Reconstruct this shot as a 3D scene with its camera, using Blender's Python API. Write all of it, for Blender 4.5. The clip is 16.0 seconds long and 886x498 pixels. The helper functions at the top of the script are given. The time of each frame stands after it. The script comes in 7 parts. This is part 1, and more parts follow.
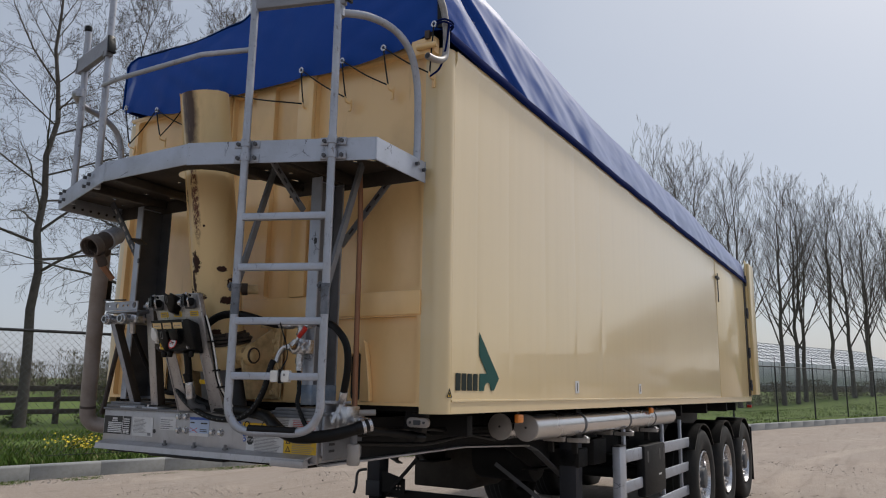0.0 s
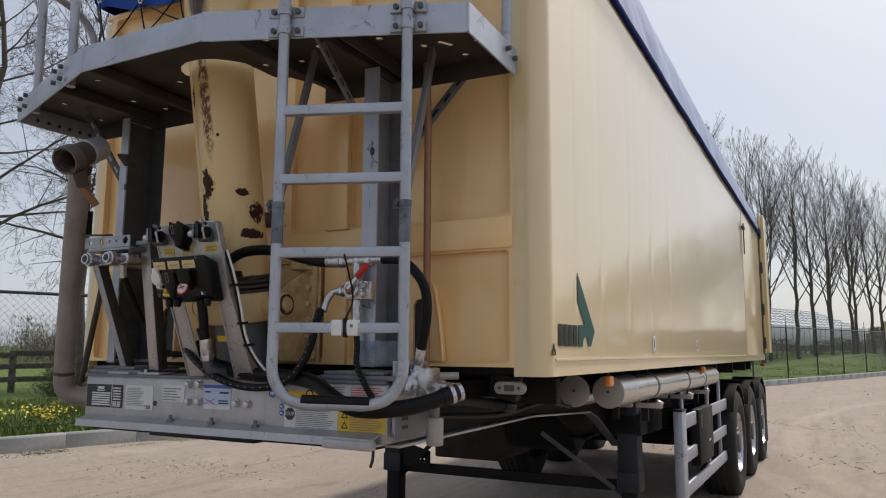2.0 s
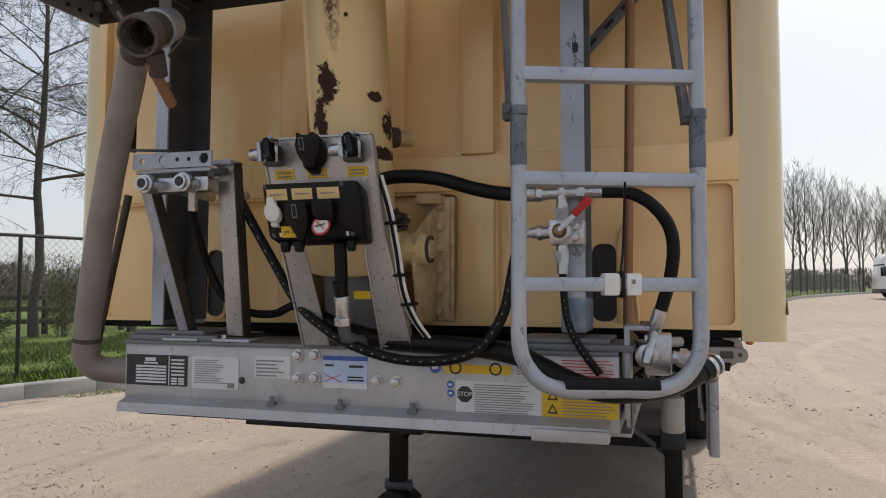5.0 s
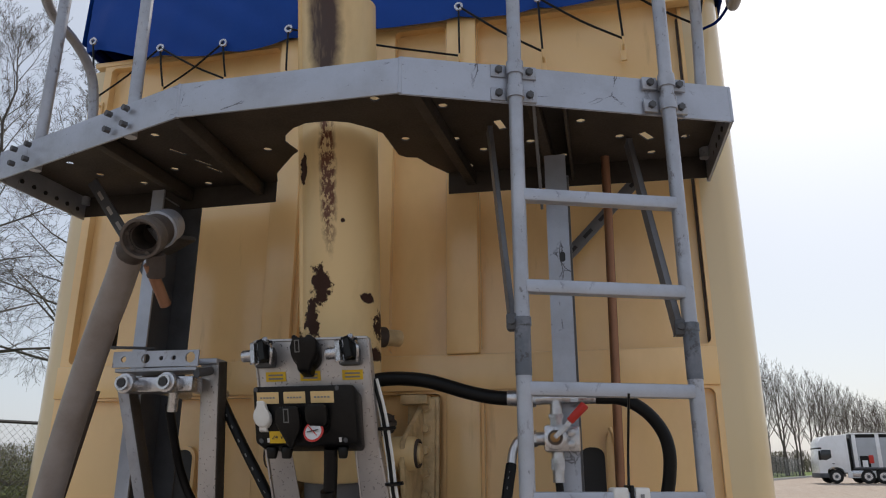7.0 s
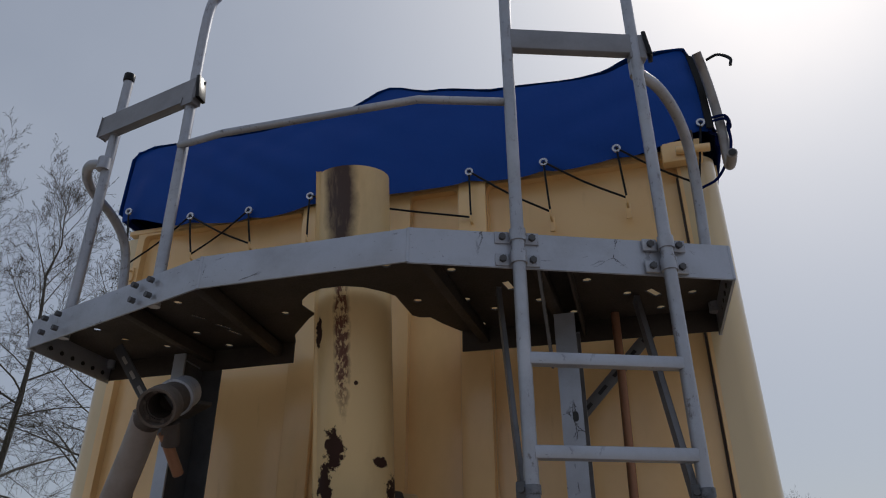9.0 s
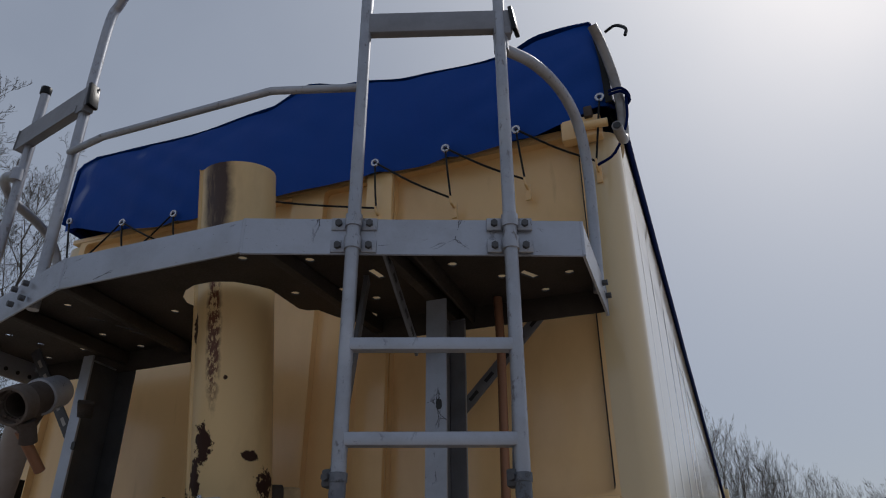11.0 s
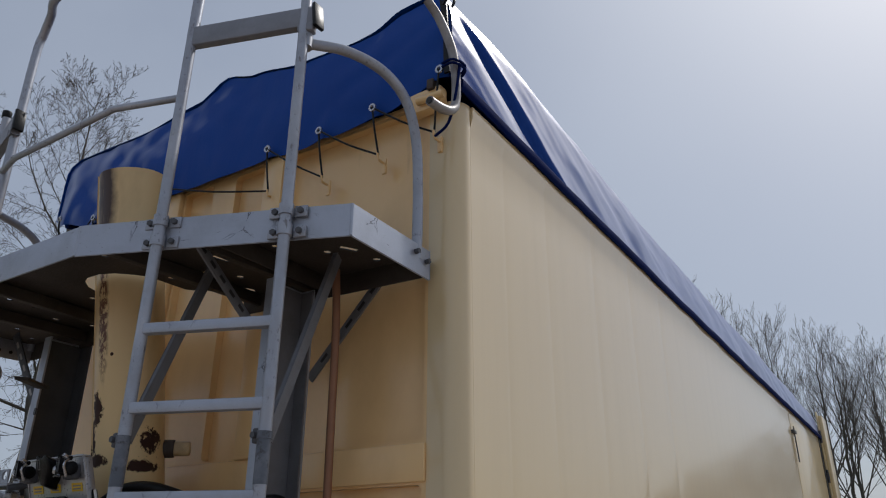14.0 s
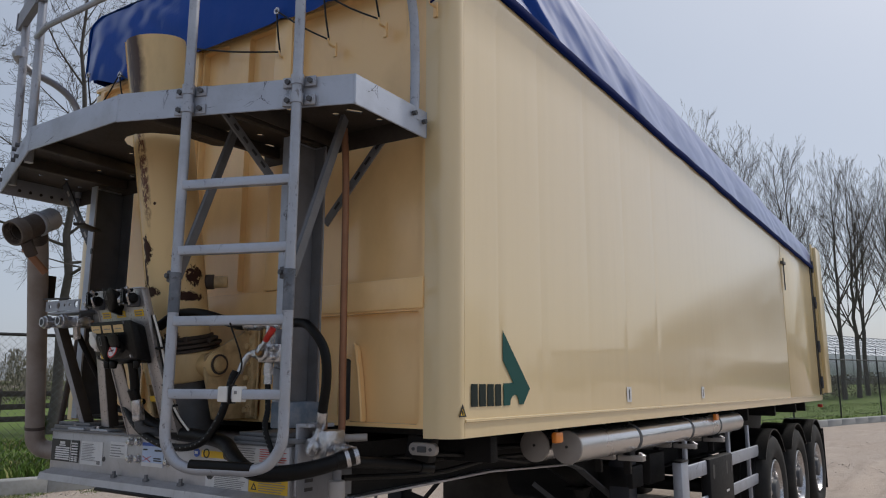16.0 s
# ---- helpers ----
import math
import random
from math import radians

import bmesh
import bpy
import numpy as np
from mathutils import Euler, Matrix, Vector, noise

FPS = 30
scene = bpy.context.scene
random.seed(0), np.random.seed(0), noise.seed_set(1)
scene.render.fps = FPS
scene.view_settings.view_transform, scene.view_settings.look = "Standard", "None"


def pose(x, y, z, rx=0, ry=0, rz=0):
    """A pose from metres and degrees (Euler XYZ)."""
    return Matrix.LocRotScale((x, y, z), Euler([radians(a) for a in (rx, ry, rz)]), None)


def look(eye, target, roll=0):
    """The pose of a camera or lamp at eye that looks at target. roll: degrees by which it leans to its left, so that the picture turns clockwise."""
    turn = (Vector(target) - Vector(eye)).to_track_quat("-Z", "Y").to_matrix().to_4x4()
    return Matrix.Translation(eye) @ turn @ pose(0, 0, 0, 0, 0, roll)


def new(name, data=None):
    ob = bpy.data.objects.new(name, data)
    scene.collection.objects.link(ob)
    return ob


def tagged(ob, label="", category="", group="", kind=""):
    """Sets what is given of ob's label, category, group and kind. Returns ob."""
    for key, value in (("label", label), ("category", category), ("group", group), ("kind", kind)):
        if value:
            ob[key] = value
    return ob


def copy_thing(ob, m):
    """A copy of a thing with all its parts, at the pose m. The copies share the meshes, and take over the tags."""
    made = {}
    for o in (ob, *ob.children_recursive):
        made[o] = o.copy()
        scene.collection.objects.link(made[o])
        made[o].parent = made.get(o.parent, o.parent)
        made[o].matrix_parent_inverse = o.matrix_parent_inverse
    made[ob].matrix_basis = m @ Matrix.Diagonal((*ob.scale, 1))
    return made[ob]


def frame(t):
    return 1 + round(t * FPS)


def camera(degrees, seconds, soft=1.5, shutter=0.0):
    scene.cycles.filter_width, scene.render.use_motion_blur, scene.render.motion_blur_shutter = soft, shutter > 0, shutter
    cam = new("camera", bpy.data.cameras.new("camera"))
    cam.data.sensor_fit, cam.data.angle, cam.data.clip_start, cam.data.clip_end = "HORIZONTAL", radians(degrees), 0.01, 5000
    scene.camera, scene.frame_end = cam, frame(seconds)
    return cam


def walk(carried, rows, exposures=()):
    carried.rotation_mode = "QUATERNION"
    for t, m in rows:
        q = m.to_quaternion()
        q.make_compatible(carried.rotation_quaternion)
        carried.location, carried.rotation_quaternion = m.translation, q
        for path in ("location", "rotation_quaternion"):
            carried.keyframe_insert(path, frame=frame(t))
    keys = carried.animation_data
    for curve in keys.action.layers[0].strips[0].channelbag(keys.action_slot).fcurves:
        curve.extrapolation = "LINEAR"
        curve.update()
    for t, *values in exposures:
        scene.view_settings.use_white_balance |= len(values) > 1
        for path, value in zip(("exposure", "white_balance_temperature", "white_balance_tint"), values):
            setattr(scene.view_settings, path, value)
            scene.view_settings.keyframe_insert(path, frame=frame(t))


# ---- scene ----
cam = camera(62.0, 16.0, 1.1)
PATH = [
    (0, (3.099, -3.024, 1.502), (2.086, -1.337, 1.857), 0.7),
    (0.5, (2.811, -2.939, 1.491), (1.814, -1.238, 1.827), 0.4),
    (1, (2.606, -2.852, 1.472), (1.632, -1.134, 1.784), 0.3),
    (1.5, (2.384, -2.679, 1.457), (1.444, -0.94, 1.762), 0.1),
    (2, (2.199, -2.521, 1.463), (1.271, -0.769, 1.723), 0.1),
    (2.5, (1.95, -2.455, 1.441), (1.041, -0.684, 1.64), 0.2),
    (3, (1.711, -2.407, 1.452), (0.816, -0.626, 1.607), 0.5),
    (3.5, (1.501, -2.344, 1.432), (0.633, -0.548, 1.565), 0.8),
    (3.7, (1.396, -2.297, 1.451), (0.558, -0.484, 1.562), 0.9),
    (5.8, (0.866, -2.348, 1.538), (0.369, -0.413, 1.64), -0.2),
    (6, (0.855, -2.35, 1.55), (0.367, -0.412, 1.649), -0.1),
    (6.2, (0.849, -2.355, 1.557), (0.373, -0.424, 1.740), -0.1),
    (6.5, (0.837, -2.364, 1.569), (0.383, -0.441, 1.881), -0.0),
    (7, (0.822, -2.392, 1.582), (0.403, -0.522, 2.154), -0.0),
    (7.5, (0.811, -2.413, 1.596), (0.407, -0.561, 2.235), -0.2),
    (8, (0.829, -2.428, 1.612), (0.421, -0.608, 2.334), -0.6),
    (8.5, (0.856, -2.437, 1.62), (0.427, -0.683, 2.48), -0.6),
    (8.7, (0.864, -2.443, 1.621), (0.426, -0.718, 2.533), -0.4),
    (10.8, (1.398, -2.264, 1.608), (0.775, -0.613, 2.548), -0.2),
    (11, (1.461, -2.204, 1.596), (0.83, -0.549, 2.525), -0.4),
    (11.5, (1.653, -1.99, 1.626), (0.879, -0.389, 2.541), -0.4),
    (12, (1.834, -1.862, 1.629), (0.959, -0.341, 2.588), 0.7),
    (12.5, (2.046, -1.76, 1.633), (1.161, -0.29, 2.659), 0.8),
    (13, (2.202, -1.796, 1.609), (1.3, -0.266, 2.529), 0.1),
    (13.5, (2.368, -1.923, 1.606), (1.421, -0.379, 2.455), -0.1),
    (14, (2.495, -1.966, 1.604), (1.497, -0.418, 2.381), -0.1),
    (14.5, (2.635, -2.034, 1.591), (1.587, -0.471, 2.267), -0.1),
    (15, (2.737, -2.085, 1.58), (1.652, -0.502, 2.143), -0.2),
    (15.5, (2.757, -2.168, 1.565), (1.658, -0.562, 2.027), -0.2),
    (16, (2.774, -2.236, 1.565), (1.665, -0.609, 1.912), -0.1),
]
# seconds, stops, white balance
EXPOSURES = [(0, 0.0, 6800, 10), (1.5, 0.15, 6950, 10), (3.5, 0.5, 7150, 10), (6.0, 0.5, 7300, 10), (7.0, 0.40, 7000, 10), (7.5, 0.14, 6850, 10), (8.0, 0.08, 6750, 10), (8.5, -0.28, 6700, 10),
             (11, -0.62, 6500, 10), (11.5, -0.48, 6500, 10), (12.0, -0.44, 6550, 10), (12.5, -0.78, 6450, 10), (13.0, -0.82, 6450, 10), (13.5, -0.54, 6450, 10), (14.0, -0.32, 6450, 10),
             (14.5, -0.12, 6500, 10), (15.0, -0.22, 6450, 10), (15.5, -0.06, 6600, 10), (16, 0.0, 6650, 10)]
walk(cam, [(t, look(e, g, r)) for t, e, g, r in PATH], EXPOSURES)

# ---------------------------------------------------------------- light
SUN_AZ, SUN_EL = radians(20), radians(50)      # from +y towards +x
sun_dir = Vector((math.sin(SUN_AZ) * math.cos(SUN_EL), math.cos(SUN_AZ) * math.cos(SUN_EL), math.sin(SUN_EL)))
world = bpy.data.worlds.new("hazy_sky")
scene.world = world
world.use_nodes = True
wn, wl = world.node_tree.nodes, world.node_tree.links
sky = wn.new("ShaderNodeTexSky")
sky.sky_type = "NISHITA"
sky.sun_disc = False
sky.sun_elevation, sky.sun_rotation = SUN_EL, SUN_AZ
sky.air_density, sky.dust_density, sky.ozone_density = 1.0, 2.0, 1.4
haze = wn.new("ShaderNodeMix")
haze.data_type = "RGBA"
haze.inputs[0].default_value = 0.45
haze.inputs[7].default_value = (6.5, 7.3, 8.8, 1)
cl = wn.new("ShaderNodeTexNoise")
cl.inputs["Scale"].default_value = 2.2
cl.inputs["Detail"].default_value = 5
cr = wn.new("ShaderNodeMapRange")
cr.inputs[1].default_value, cr.inputs[2].default_value = 0.3, 0.7
cr.inputs[3].default_value, cr.inputs[4].default_value = 0.48, 0.70
wc = wn.new("ShaderNodeTexCoord")
wl.new(wc.outputs["Generated"], cl.inputs["Vector"])
wl.new(cl.outputs["Fac"], cr.inputs[0])
wl.new(cr.outputs[0], haze.inputs[0])
wl.new(sky.outputs[0], haze.inputs[6])
# bright haze round the sun
dotp, powr, glow = wn.new("ShaderNodeVectorMath"), wn.new("ShaderNodeMath"), wn.new("ShaderNodeMix")
dotp.operation, powr.operation = "DOT_PRODUCT", "POWER"
dotp.inputs[1].default_value = sun_dir
wl.new(wc.outputs["Generated"], dotp.inputs[0])
clip = wn.new("ShaderNodeMath")
clip.operation = "MAXIMUM"
wl.new(dotp.outputs["Value"], clip.inputs[0])
clip.inputs[1].default_value = 0.0
wl.new(clip.outputs[0], powr.inputs[0])
powr.inputs[1].default_value = 10.0
glow.data_type, glow.blend_type, glow.clamp_factor = "RGBA", "ADD", False
glow.inputs[7].default_value = (5.4, 5.3, 5.0, 1)
wl.new(powr.outputs[0], glow.inputs[0])
wl.new(haze.outputs[2], glow.inputs[6])
wl.new(glow.outputs[2], wn["Background"].inputs["Color"])
wn["Background"].inputs["Strength"].default_value = 0.085
lamp = new("sun", bpy.data.lights.new("sun", "SUN"))
lamp.data.energy, lamp.data.angle, lamp.data.color = 2.4, radians(3), (1.0, 0.965, 0.92)
lamp.matrix_world = look(sun_dir * 50, (0, 0, 0))

# ---------------------------------------------------------------- materials
def mat(name, color, rough=0.5, metal=0.0, spec=0.5, coat=0.0):
    m = bpy.data.materials.new(name)
    m.use_nodes = True
    b = m.node_tree.nodes["Principled BSDF"]
    b.inputs["Base Color"].default_value = (*color, 1)
    b.inputs["Roughness"].default_value = rough
    b.inputs["Metallic"].default_value = metal
    b.inputs["Specular IOR Level"].default_value = spec
    b.inputs["Coat Weight"].default_value = coat
    return m


def tex(m, kind, scale, detail=4, coords="Object", stretch=(1, 1, 1), rough=0.6):
    n, l = m.node_tree.nodes, m.node_tree.links
    c, mp = n.new("ShaderNodeTexCoord"), n.new("ShaderNodeMapping")
    mp.inputs["Scale"].default_value = stretch
    t = n.new(kind)
    t.inputs["Scale"].default_value = scale
    if "Detail" in t.inputs:
        t.inputs["Detail"].default_value = detail
    if kind == "ShaderNodeTexNoise":
        t.inputs["Roughness"].default_value = rough
    l.new(c.outputs[coords], mp.inputs["Vector"])
    l.new(mp.outputs[0], t.inputs["Vector"])
    return t


def ramp(m, src, a, b, lo=0.0, hi=1.0):
    n, l = m.node_tree.nodes, m.node_tree.links
    r = n.new("ShaderNodeMapRange")
    r.inputs[1].default_value, r.inputs[2].default_value = a, b
    r.inputs[3].default_value, r.inputs[4].default_value = lo, hi
    l.new(src, r.inputs[0])
    return r.outputs[0]


def math_node(m, op, a, b):
    n, l = m.node_tree.nodes, m.node_tree.links
    k = n.new("ShaderNodeMath")
    k.operation = op
    for i, v in enumerate((a, b)):
        if isinstance(v, (int, float)):
            k.inputs[i].default_value = v
        else:
            l.new(v, k.inputs[i])
    return k.outputs[0]


def blend(m, fac, second):
    """Mixes a second colour over what feeds the base colour."""
    n, l = m.node_tree.nodes, m.node_tree.links
    b = n["Principled BSDF"].inputs["Base Color"]
    k = n.new("ShaderNodeMix")
    k.data_type = "RGBA"
    if b.is_linked:
        l.new(b.links[0].from_socket, k.inputs[6])
    else:
        k.inputs[6].default_value = b.default_value
    k.inputs[7].default_value = (*second, 1)
    l.new(fac, k.inputs[0])
    l.new(k.outputs[2], b)
    return m


def drive(m, socket, src):
    m.node_tree.links.new(src, m.node_tree.nodes["Principled BSDF"].inputs[socket])


def bump(m, src, strength=0.2, distance=0.01):
    n, l = m.node_tree.nodes, m.node_tree.links
    k = n.new("ShaderNodeBump")
    k.inputs["Strength"].default_value, k.inputs["Distance"].default_value = strength, distance
    l.new(src, k.inputs["Height"])
    p = n["Principled BSDF"].inputs["Normal"]
    if p.is_linked:
        l.new(p.links[0].from_socket, k.inputs["Normal"])
    l.new(k.outputs[0], p)
    return m


def worn(name, color, dirt, rough, metal=0.0, scale=6.0, amount=0.5, coat=0.0, grain=0.15, spec=0.5):
    """Base colour with blotches of dirt and a fine grain."""
    m = mat(name, color, rough, metal, spec, coat)
    a = tex(m, "ShaderNodeTexNoise", scale, 6)
    blend(m, ramp(m, a.outputs["Fac"], 0.42, 0.78, 0, amount), dirt)
    g = tex(m, "ShaderNodeTexNoise", scale * 25, 3)
    drive(m, "Roughness", ramp(m, g.outputs["Fac"], 0.3, 0.7, max(0.05, rough - 0.1), min(1, rough + 0.12)))
    bump(m, g.outputs["Fac"], grain, 0.002)
    return m


CREAM = (0.70, 0.55, 0.315)
M_side = mat("cream_gloss_paint", CREAM, 0.30, 0.0, 0.5, 0.9)
M_side.node_tree.nodes["Principled BSDF"].inputs["Coat Roughness"].default_value = 0.06
_s = tex(M_side, "ShaderNodeTexNoise", 3.0, 5, stretch=(1, 4, 0.25))
blend(M_side, ramp(M_side, _s.outputs["Fac"], 0.45, 0.8, 0, 0.16), (0.50, 0.38, 0.20))
_w = tex(M_side, "ShaderNodeTexNoise", 1.2, 2, stretch=(1, 1.6, 0.5))
bump(M_side, _w.outputs["Fac"], 0.10, 0.004)

M_rear = mat("satin_rear_panel", (0.68, 0.53, 0.275), 0.33, 0.0, 0.45, 0.6)
_s = tex(M_rear, "ShaderNodeTexNoise", 4.0, 6, stretch=(1, 3, 0.25))
blend(M_rear, ramp(M_rear, _s.outputs["Fac"], 0.45, 0.8, 0, 0.25), (0.50, 0.37, 0.17))
M_cream = mat("cream_paint", (0.87, 0.585, 0.272), 0.34, 0.0, 0.5, 0.5)
M_cream.node_tree.nodes["Principled BSDF"].inputs["Coat Roughness"].default_value = 0.12
_s = tex(M_cream, "ShaderNodeTexNoise", 2.2, 6, stretch=(1, 1, 0.5))
blend(M_cream, ramp(M_cream, _s.outputs["Fac"], 0.45, 0.75, 0, 0.45), (0.50, 0.29, 0.12))
_s = tex(M_cream, "ShaderNodeTexNoise", 11.0, 7, stretch=(1, 1, 0.12), rough=0.7)
blend(M_cream, ramp(M_cream, _s.outputs["Fac"], 0.62, 0.75, 0, 0.4), (0.36, 0.20, 0.08))
_s = tex(M_cream, "ShaderNodeTexNoise", 60.0, 3)
bump(M_cream, _s.outputs["Fac"], 0.08, 0.002)

# cream with rust scabs and streaks
M_rusty = mat("cream_paint_rust", (0.76, 0.56, 0.285), 0.42, 0.0, 0.5, 0.1)
_s = tex(M_rusty, "ShaderNodeTexNoise", 4.0, 6, stretch=(1, 1, 0.35))
blend(M_rusty, ramp(M_rusty, _s.outputs["Fac"], 0.5, 0.75, 0, 0.5), (0.36, 0.21, 0.09))


def scab(m, centre, radii, rag=0.5, edge=0.08):
    """0..1: a ragged patch round a place on the object."""
    n, l = m.node_tree.nodes, m.node_tree.links
    c, nz = n.new("ShaderNodeTexCoord"), n.new("ShaderNodeTexNoise")
    nz.inputs["Scale"].default_value, nz.inputs["Detail"].default_value = 2.6 / max(radii), 9
    nz.inputs["Roughness"].default_value = 0.68
    l.new(c.outputs["Object"], nz.inputs["Vector"])
    a, b = n.new("ShaderNodeVectorMath"), n.new("ShaderNodeVectorMath")
    a.operation, b.operation = "SUBTRACT", "MULTIPLY"
    a.inputs[1].default_value, b.inputs[1].default_value = centre, [1 / r for r in radii]
    l.new(c.outputs["Object"], a.inputs[0])
    l.new(a.outputs[0], b.inputs[0])
    ln = n.new("ShaderNodeVectorMath")
    ln.operation = "LENGTH"
    l.new(b.outputs[0], ln.inputs[0])
    d = math_node(m, "ADD", ln.outputs["Value"], math_node(m, "MULTIPLY", math_node(m, "SUBTRACT", nz.outputs["Fac"], 0.5), rag * 4))
    return ramp(m, d, 1 + edge, 1 - edge)


_rf = None
for _c, _rad, _rag in (((0.006, -0.41, 2.07), (0.032, 0.09, 0.055), 0.8), ((-0.035, -0.40, 1.96), (0.028, 0.09, 0.05), 0.8), ((0.152, -0.275, 1.955), (0.020, 0.055, 0.045), 0.85), ((0.0, -0.40, 1.885), (0.06, 0.09, 0.020), 0.45),
                       ((0.125, -0.33, 2.03), (0.016, 0.05, 0.018), 0.35), ((0.13, -0.28, 1.87), (0.022, 0.06, 0.022), 0.4), ((-0.10, -0.31, 1.90), (0.045, 0.09, 0.06), 0.5),
                       ((-0.105, -0.37, 2.12), (0.022, 0.06, 0.05), 0.5), ((-0.055, -0.46, 2.42), (0.014, 0.06, 0.05), 0.5), ((0.075, -0.43, 2.25), (0.007, 0.03, 0.008), 0.2),
                       ((0.09, -0.36, 1.70), (0.03, 0.06, 0.02), 0.5), ((-0.06, -0.30, 1.62), (0.05, 0.08, 0.02), 0.6), ((0.11, -0.44, 2.80), (0.008, 0.04, 0.009), 0.2)):
    _k = scab(M_rusty, _c, _rad, _rag)
    _rf = _k if _rf is None else math_node(M_rusty, "MAXIMUM", _rf, _k)
_vs = tex(M_rusty, "ShaderNodeTexNoise", 26, 5, stretch=(1, 1, 0.07))
_env = scab(M_rusty, (0.030, -0.57, 2.88), (0.050, 0.18, 0.30), 0.22, 0.32)
_soft = math_node(M_rusty, "MULTIPLY", _env, ramp(M_rusty, _vs.outputs["Fac"], 0.28, 0.48, 0.65, 1.0))
blend(M_rusty, _soft, (0.045, 0.015, 0.006))
_sp = tex(M_rusty, "ShaderNodeTexNoise", 85, 8, stretch=(1, 1, 0.5), rough=0.7)
_str = math_node(M_rusty, "MULTIPLY", scab(M_rusty, (0.034, -0.47, 2.42), (0.024, 0.12, 0.24), 0.3, 0.28), ramp(M_rusty, _sp.outputs["Fac"], 0.44, 0.51, 0.15, 1.0))
blend(M_rusty, _str, (0.12, 0.034, 0.011))
blend(M_rusty, _rf, (0.036, 0.011, 0.006))
drive(M_rusty, "Roughness", math_node(M_rusty, "ADD", math_node(M_rusty, "MULTIPLY", _rf, 0.5), 0.4))
bump(M_rusty, math_node(M_rusty, "MULTIPLY", _rf, -1.0), 0.5, 0.004)

M_alu = worn("weathered_aluminium", (0.40, 0.43, 0.495), (0.22, 0.225, 0.24), 0.42, 0.5, 7, 0.55)
_c = tex(M_alu, "ShaderNodeTexNoise", 38, 8, stretch=(1, 1, 2.2), rough=0.75)
blend(M_alu, ramp(M_alu, _c.outputs["Fac"], 0.635, 0.67, 0, 0.75), (0.10, 0.09, 0.085))
_c = tex(M_alu, "ShaderNodeTexNoise", 1.7, 5)
blend(M_alu, ramp(M_alu, _c.outputs["Fac"], 0.5, 0.7, 0, 0.35), (0.50, 0.53, 0.61))
_k = tex(M_alu, "ShaderNodeTexVoronoi", 7.0)
_k.feature = "DISTANCE_TO_EDGE"
_n = tex(M_alu, "ShaderNodeTexNoise", 5.0, 3)
_d = tex(M_alu, "ShaderNodeTexNoise", 16.0, 6, rough=0.7)
_q = math_node(M_alu, "ADD", _k.outputs["Distance"], math_node(M_alu, "MULTIPLY", math_node(M_alu, "SUBTRACT", _d.outputs["Fac"], 0.5), 0.16))
_crack = math_node(M_alu, "MULTIPLY", ramp(M_alu, math_node(M_alu, "ABSOLUTE", _q, 0.0), 0.010, 0.003), ramp(M_alu, _n.outputs["Fac"], 0.55, 0.62))
blend(M_alu, _crack, (0.09, 0.09, 0.10))
M_galv = worn("galvanised_tube", (0.365, 0.39, 0.445), (0.19, 0.185, 0.185), 0.45, 0.5, 14, 0.5)
_c = tex(M_galv, "ShaderNodeTexNoise", 30, 8, stretch=(1, 1, 0.5), rough=0.75)
blend(M_galv, ramp(M_galv, _c.outputs["Fac"], 0.585, 0.65, 0, 0.75), (0.13, 0.11, 0.10))
_c = tex(M_galv, "ShaderNodeTexNoise", 3.0, 6)
blend(M_galv, ramp(M_galv, _c.outputs["Fac"], 0.5, 0.68, 0, 0.5), (0.55, 0.56, 0.60))
_s = tex(M_galv, "ShaderNodeTexNoise", 46, 7, stretch=(1, 1, 0.6), rough=0.7)
blend(M_galv, ramp(M_galv, _s.outputs["Fac"], 0.60, 0.68, 0, 0.7), (0.085, 0.072, 0.064))
_s = tex(M_galv, "ShaderNodeTexNoise", 7, 5)
blend(M_galv, ramp(M_galv, _s.outputs["Fac"], 0.52, 0.72, 0, 0.3), (0.50, 0.50, 0.52))
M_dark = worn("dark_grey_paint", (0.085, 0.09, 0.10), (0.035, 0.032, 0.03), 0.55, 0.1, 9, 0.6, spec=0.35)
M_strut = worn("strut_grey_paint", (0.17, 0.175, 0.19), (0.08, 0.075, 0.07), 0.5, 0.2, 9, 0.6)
M_bar = worn("dull_grey_bar_paint", (0.25, 0.26, 0.29), (0.13, 0.13, 0.14), 0.5, 0.3, 8, 0.6)
M_tube = worn("grimy_bare_tube", (0.31, 0.30, 0.30), (0.14, 0.11, 0.09), 0.45, 0.4, 12, 0.8)
M_sleeve = worn("blue_grey_overpaint", (0.10, 0.115, 0.14), (0.24, 0.25, 0.29), 0.5, 0.1, 16, 0.8)
_c = tex(M_sleeve, "ShaderNodeTexNoise", 30, 8, rough=0.7)
blend(M_sleeve, ramp(M_sleeve, _c.outputs["Fac"], 0.55, 0.62, 0, 0.8), (0.05, 0.05, 0.055))
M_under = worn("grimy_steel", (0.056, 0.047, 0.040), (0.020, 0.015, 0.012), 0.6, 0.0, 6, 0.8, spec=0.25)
M_chassis = worn("black_chassis_paint", (0.009, 0.009, 0.010), (0.018, 0.016, 0.014), 0.6, 0.0, 5, 0.5, spec=0.2)
M_beam = worn("grey_beam_paint", (0.46, 0.455, 0.475), (0.25, 0.225, 0.21), 0.40, 0.35, 5, 0.6)
_c = tex(M_beam, "ShaderNodeTexNoise", 34, 8, stretch=(1, 1, 0.35), rough=0.75)
blend(M_beam, ramp(M_beam, _c.outputs["Fac"], 0.60, 0.68, 0, 0.6), (0.13, 0.11, 0.10))
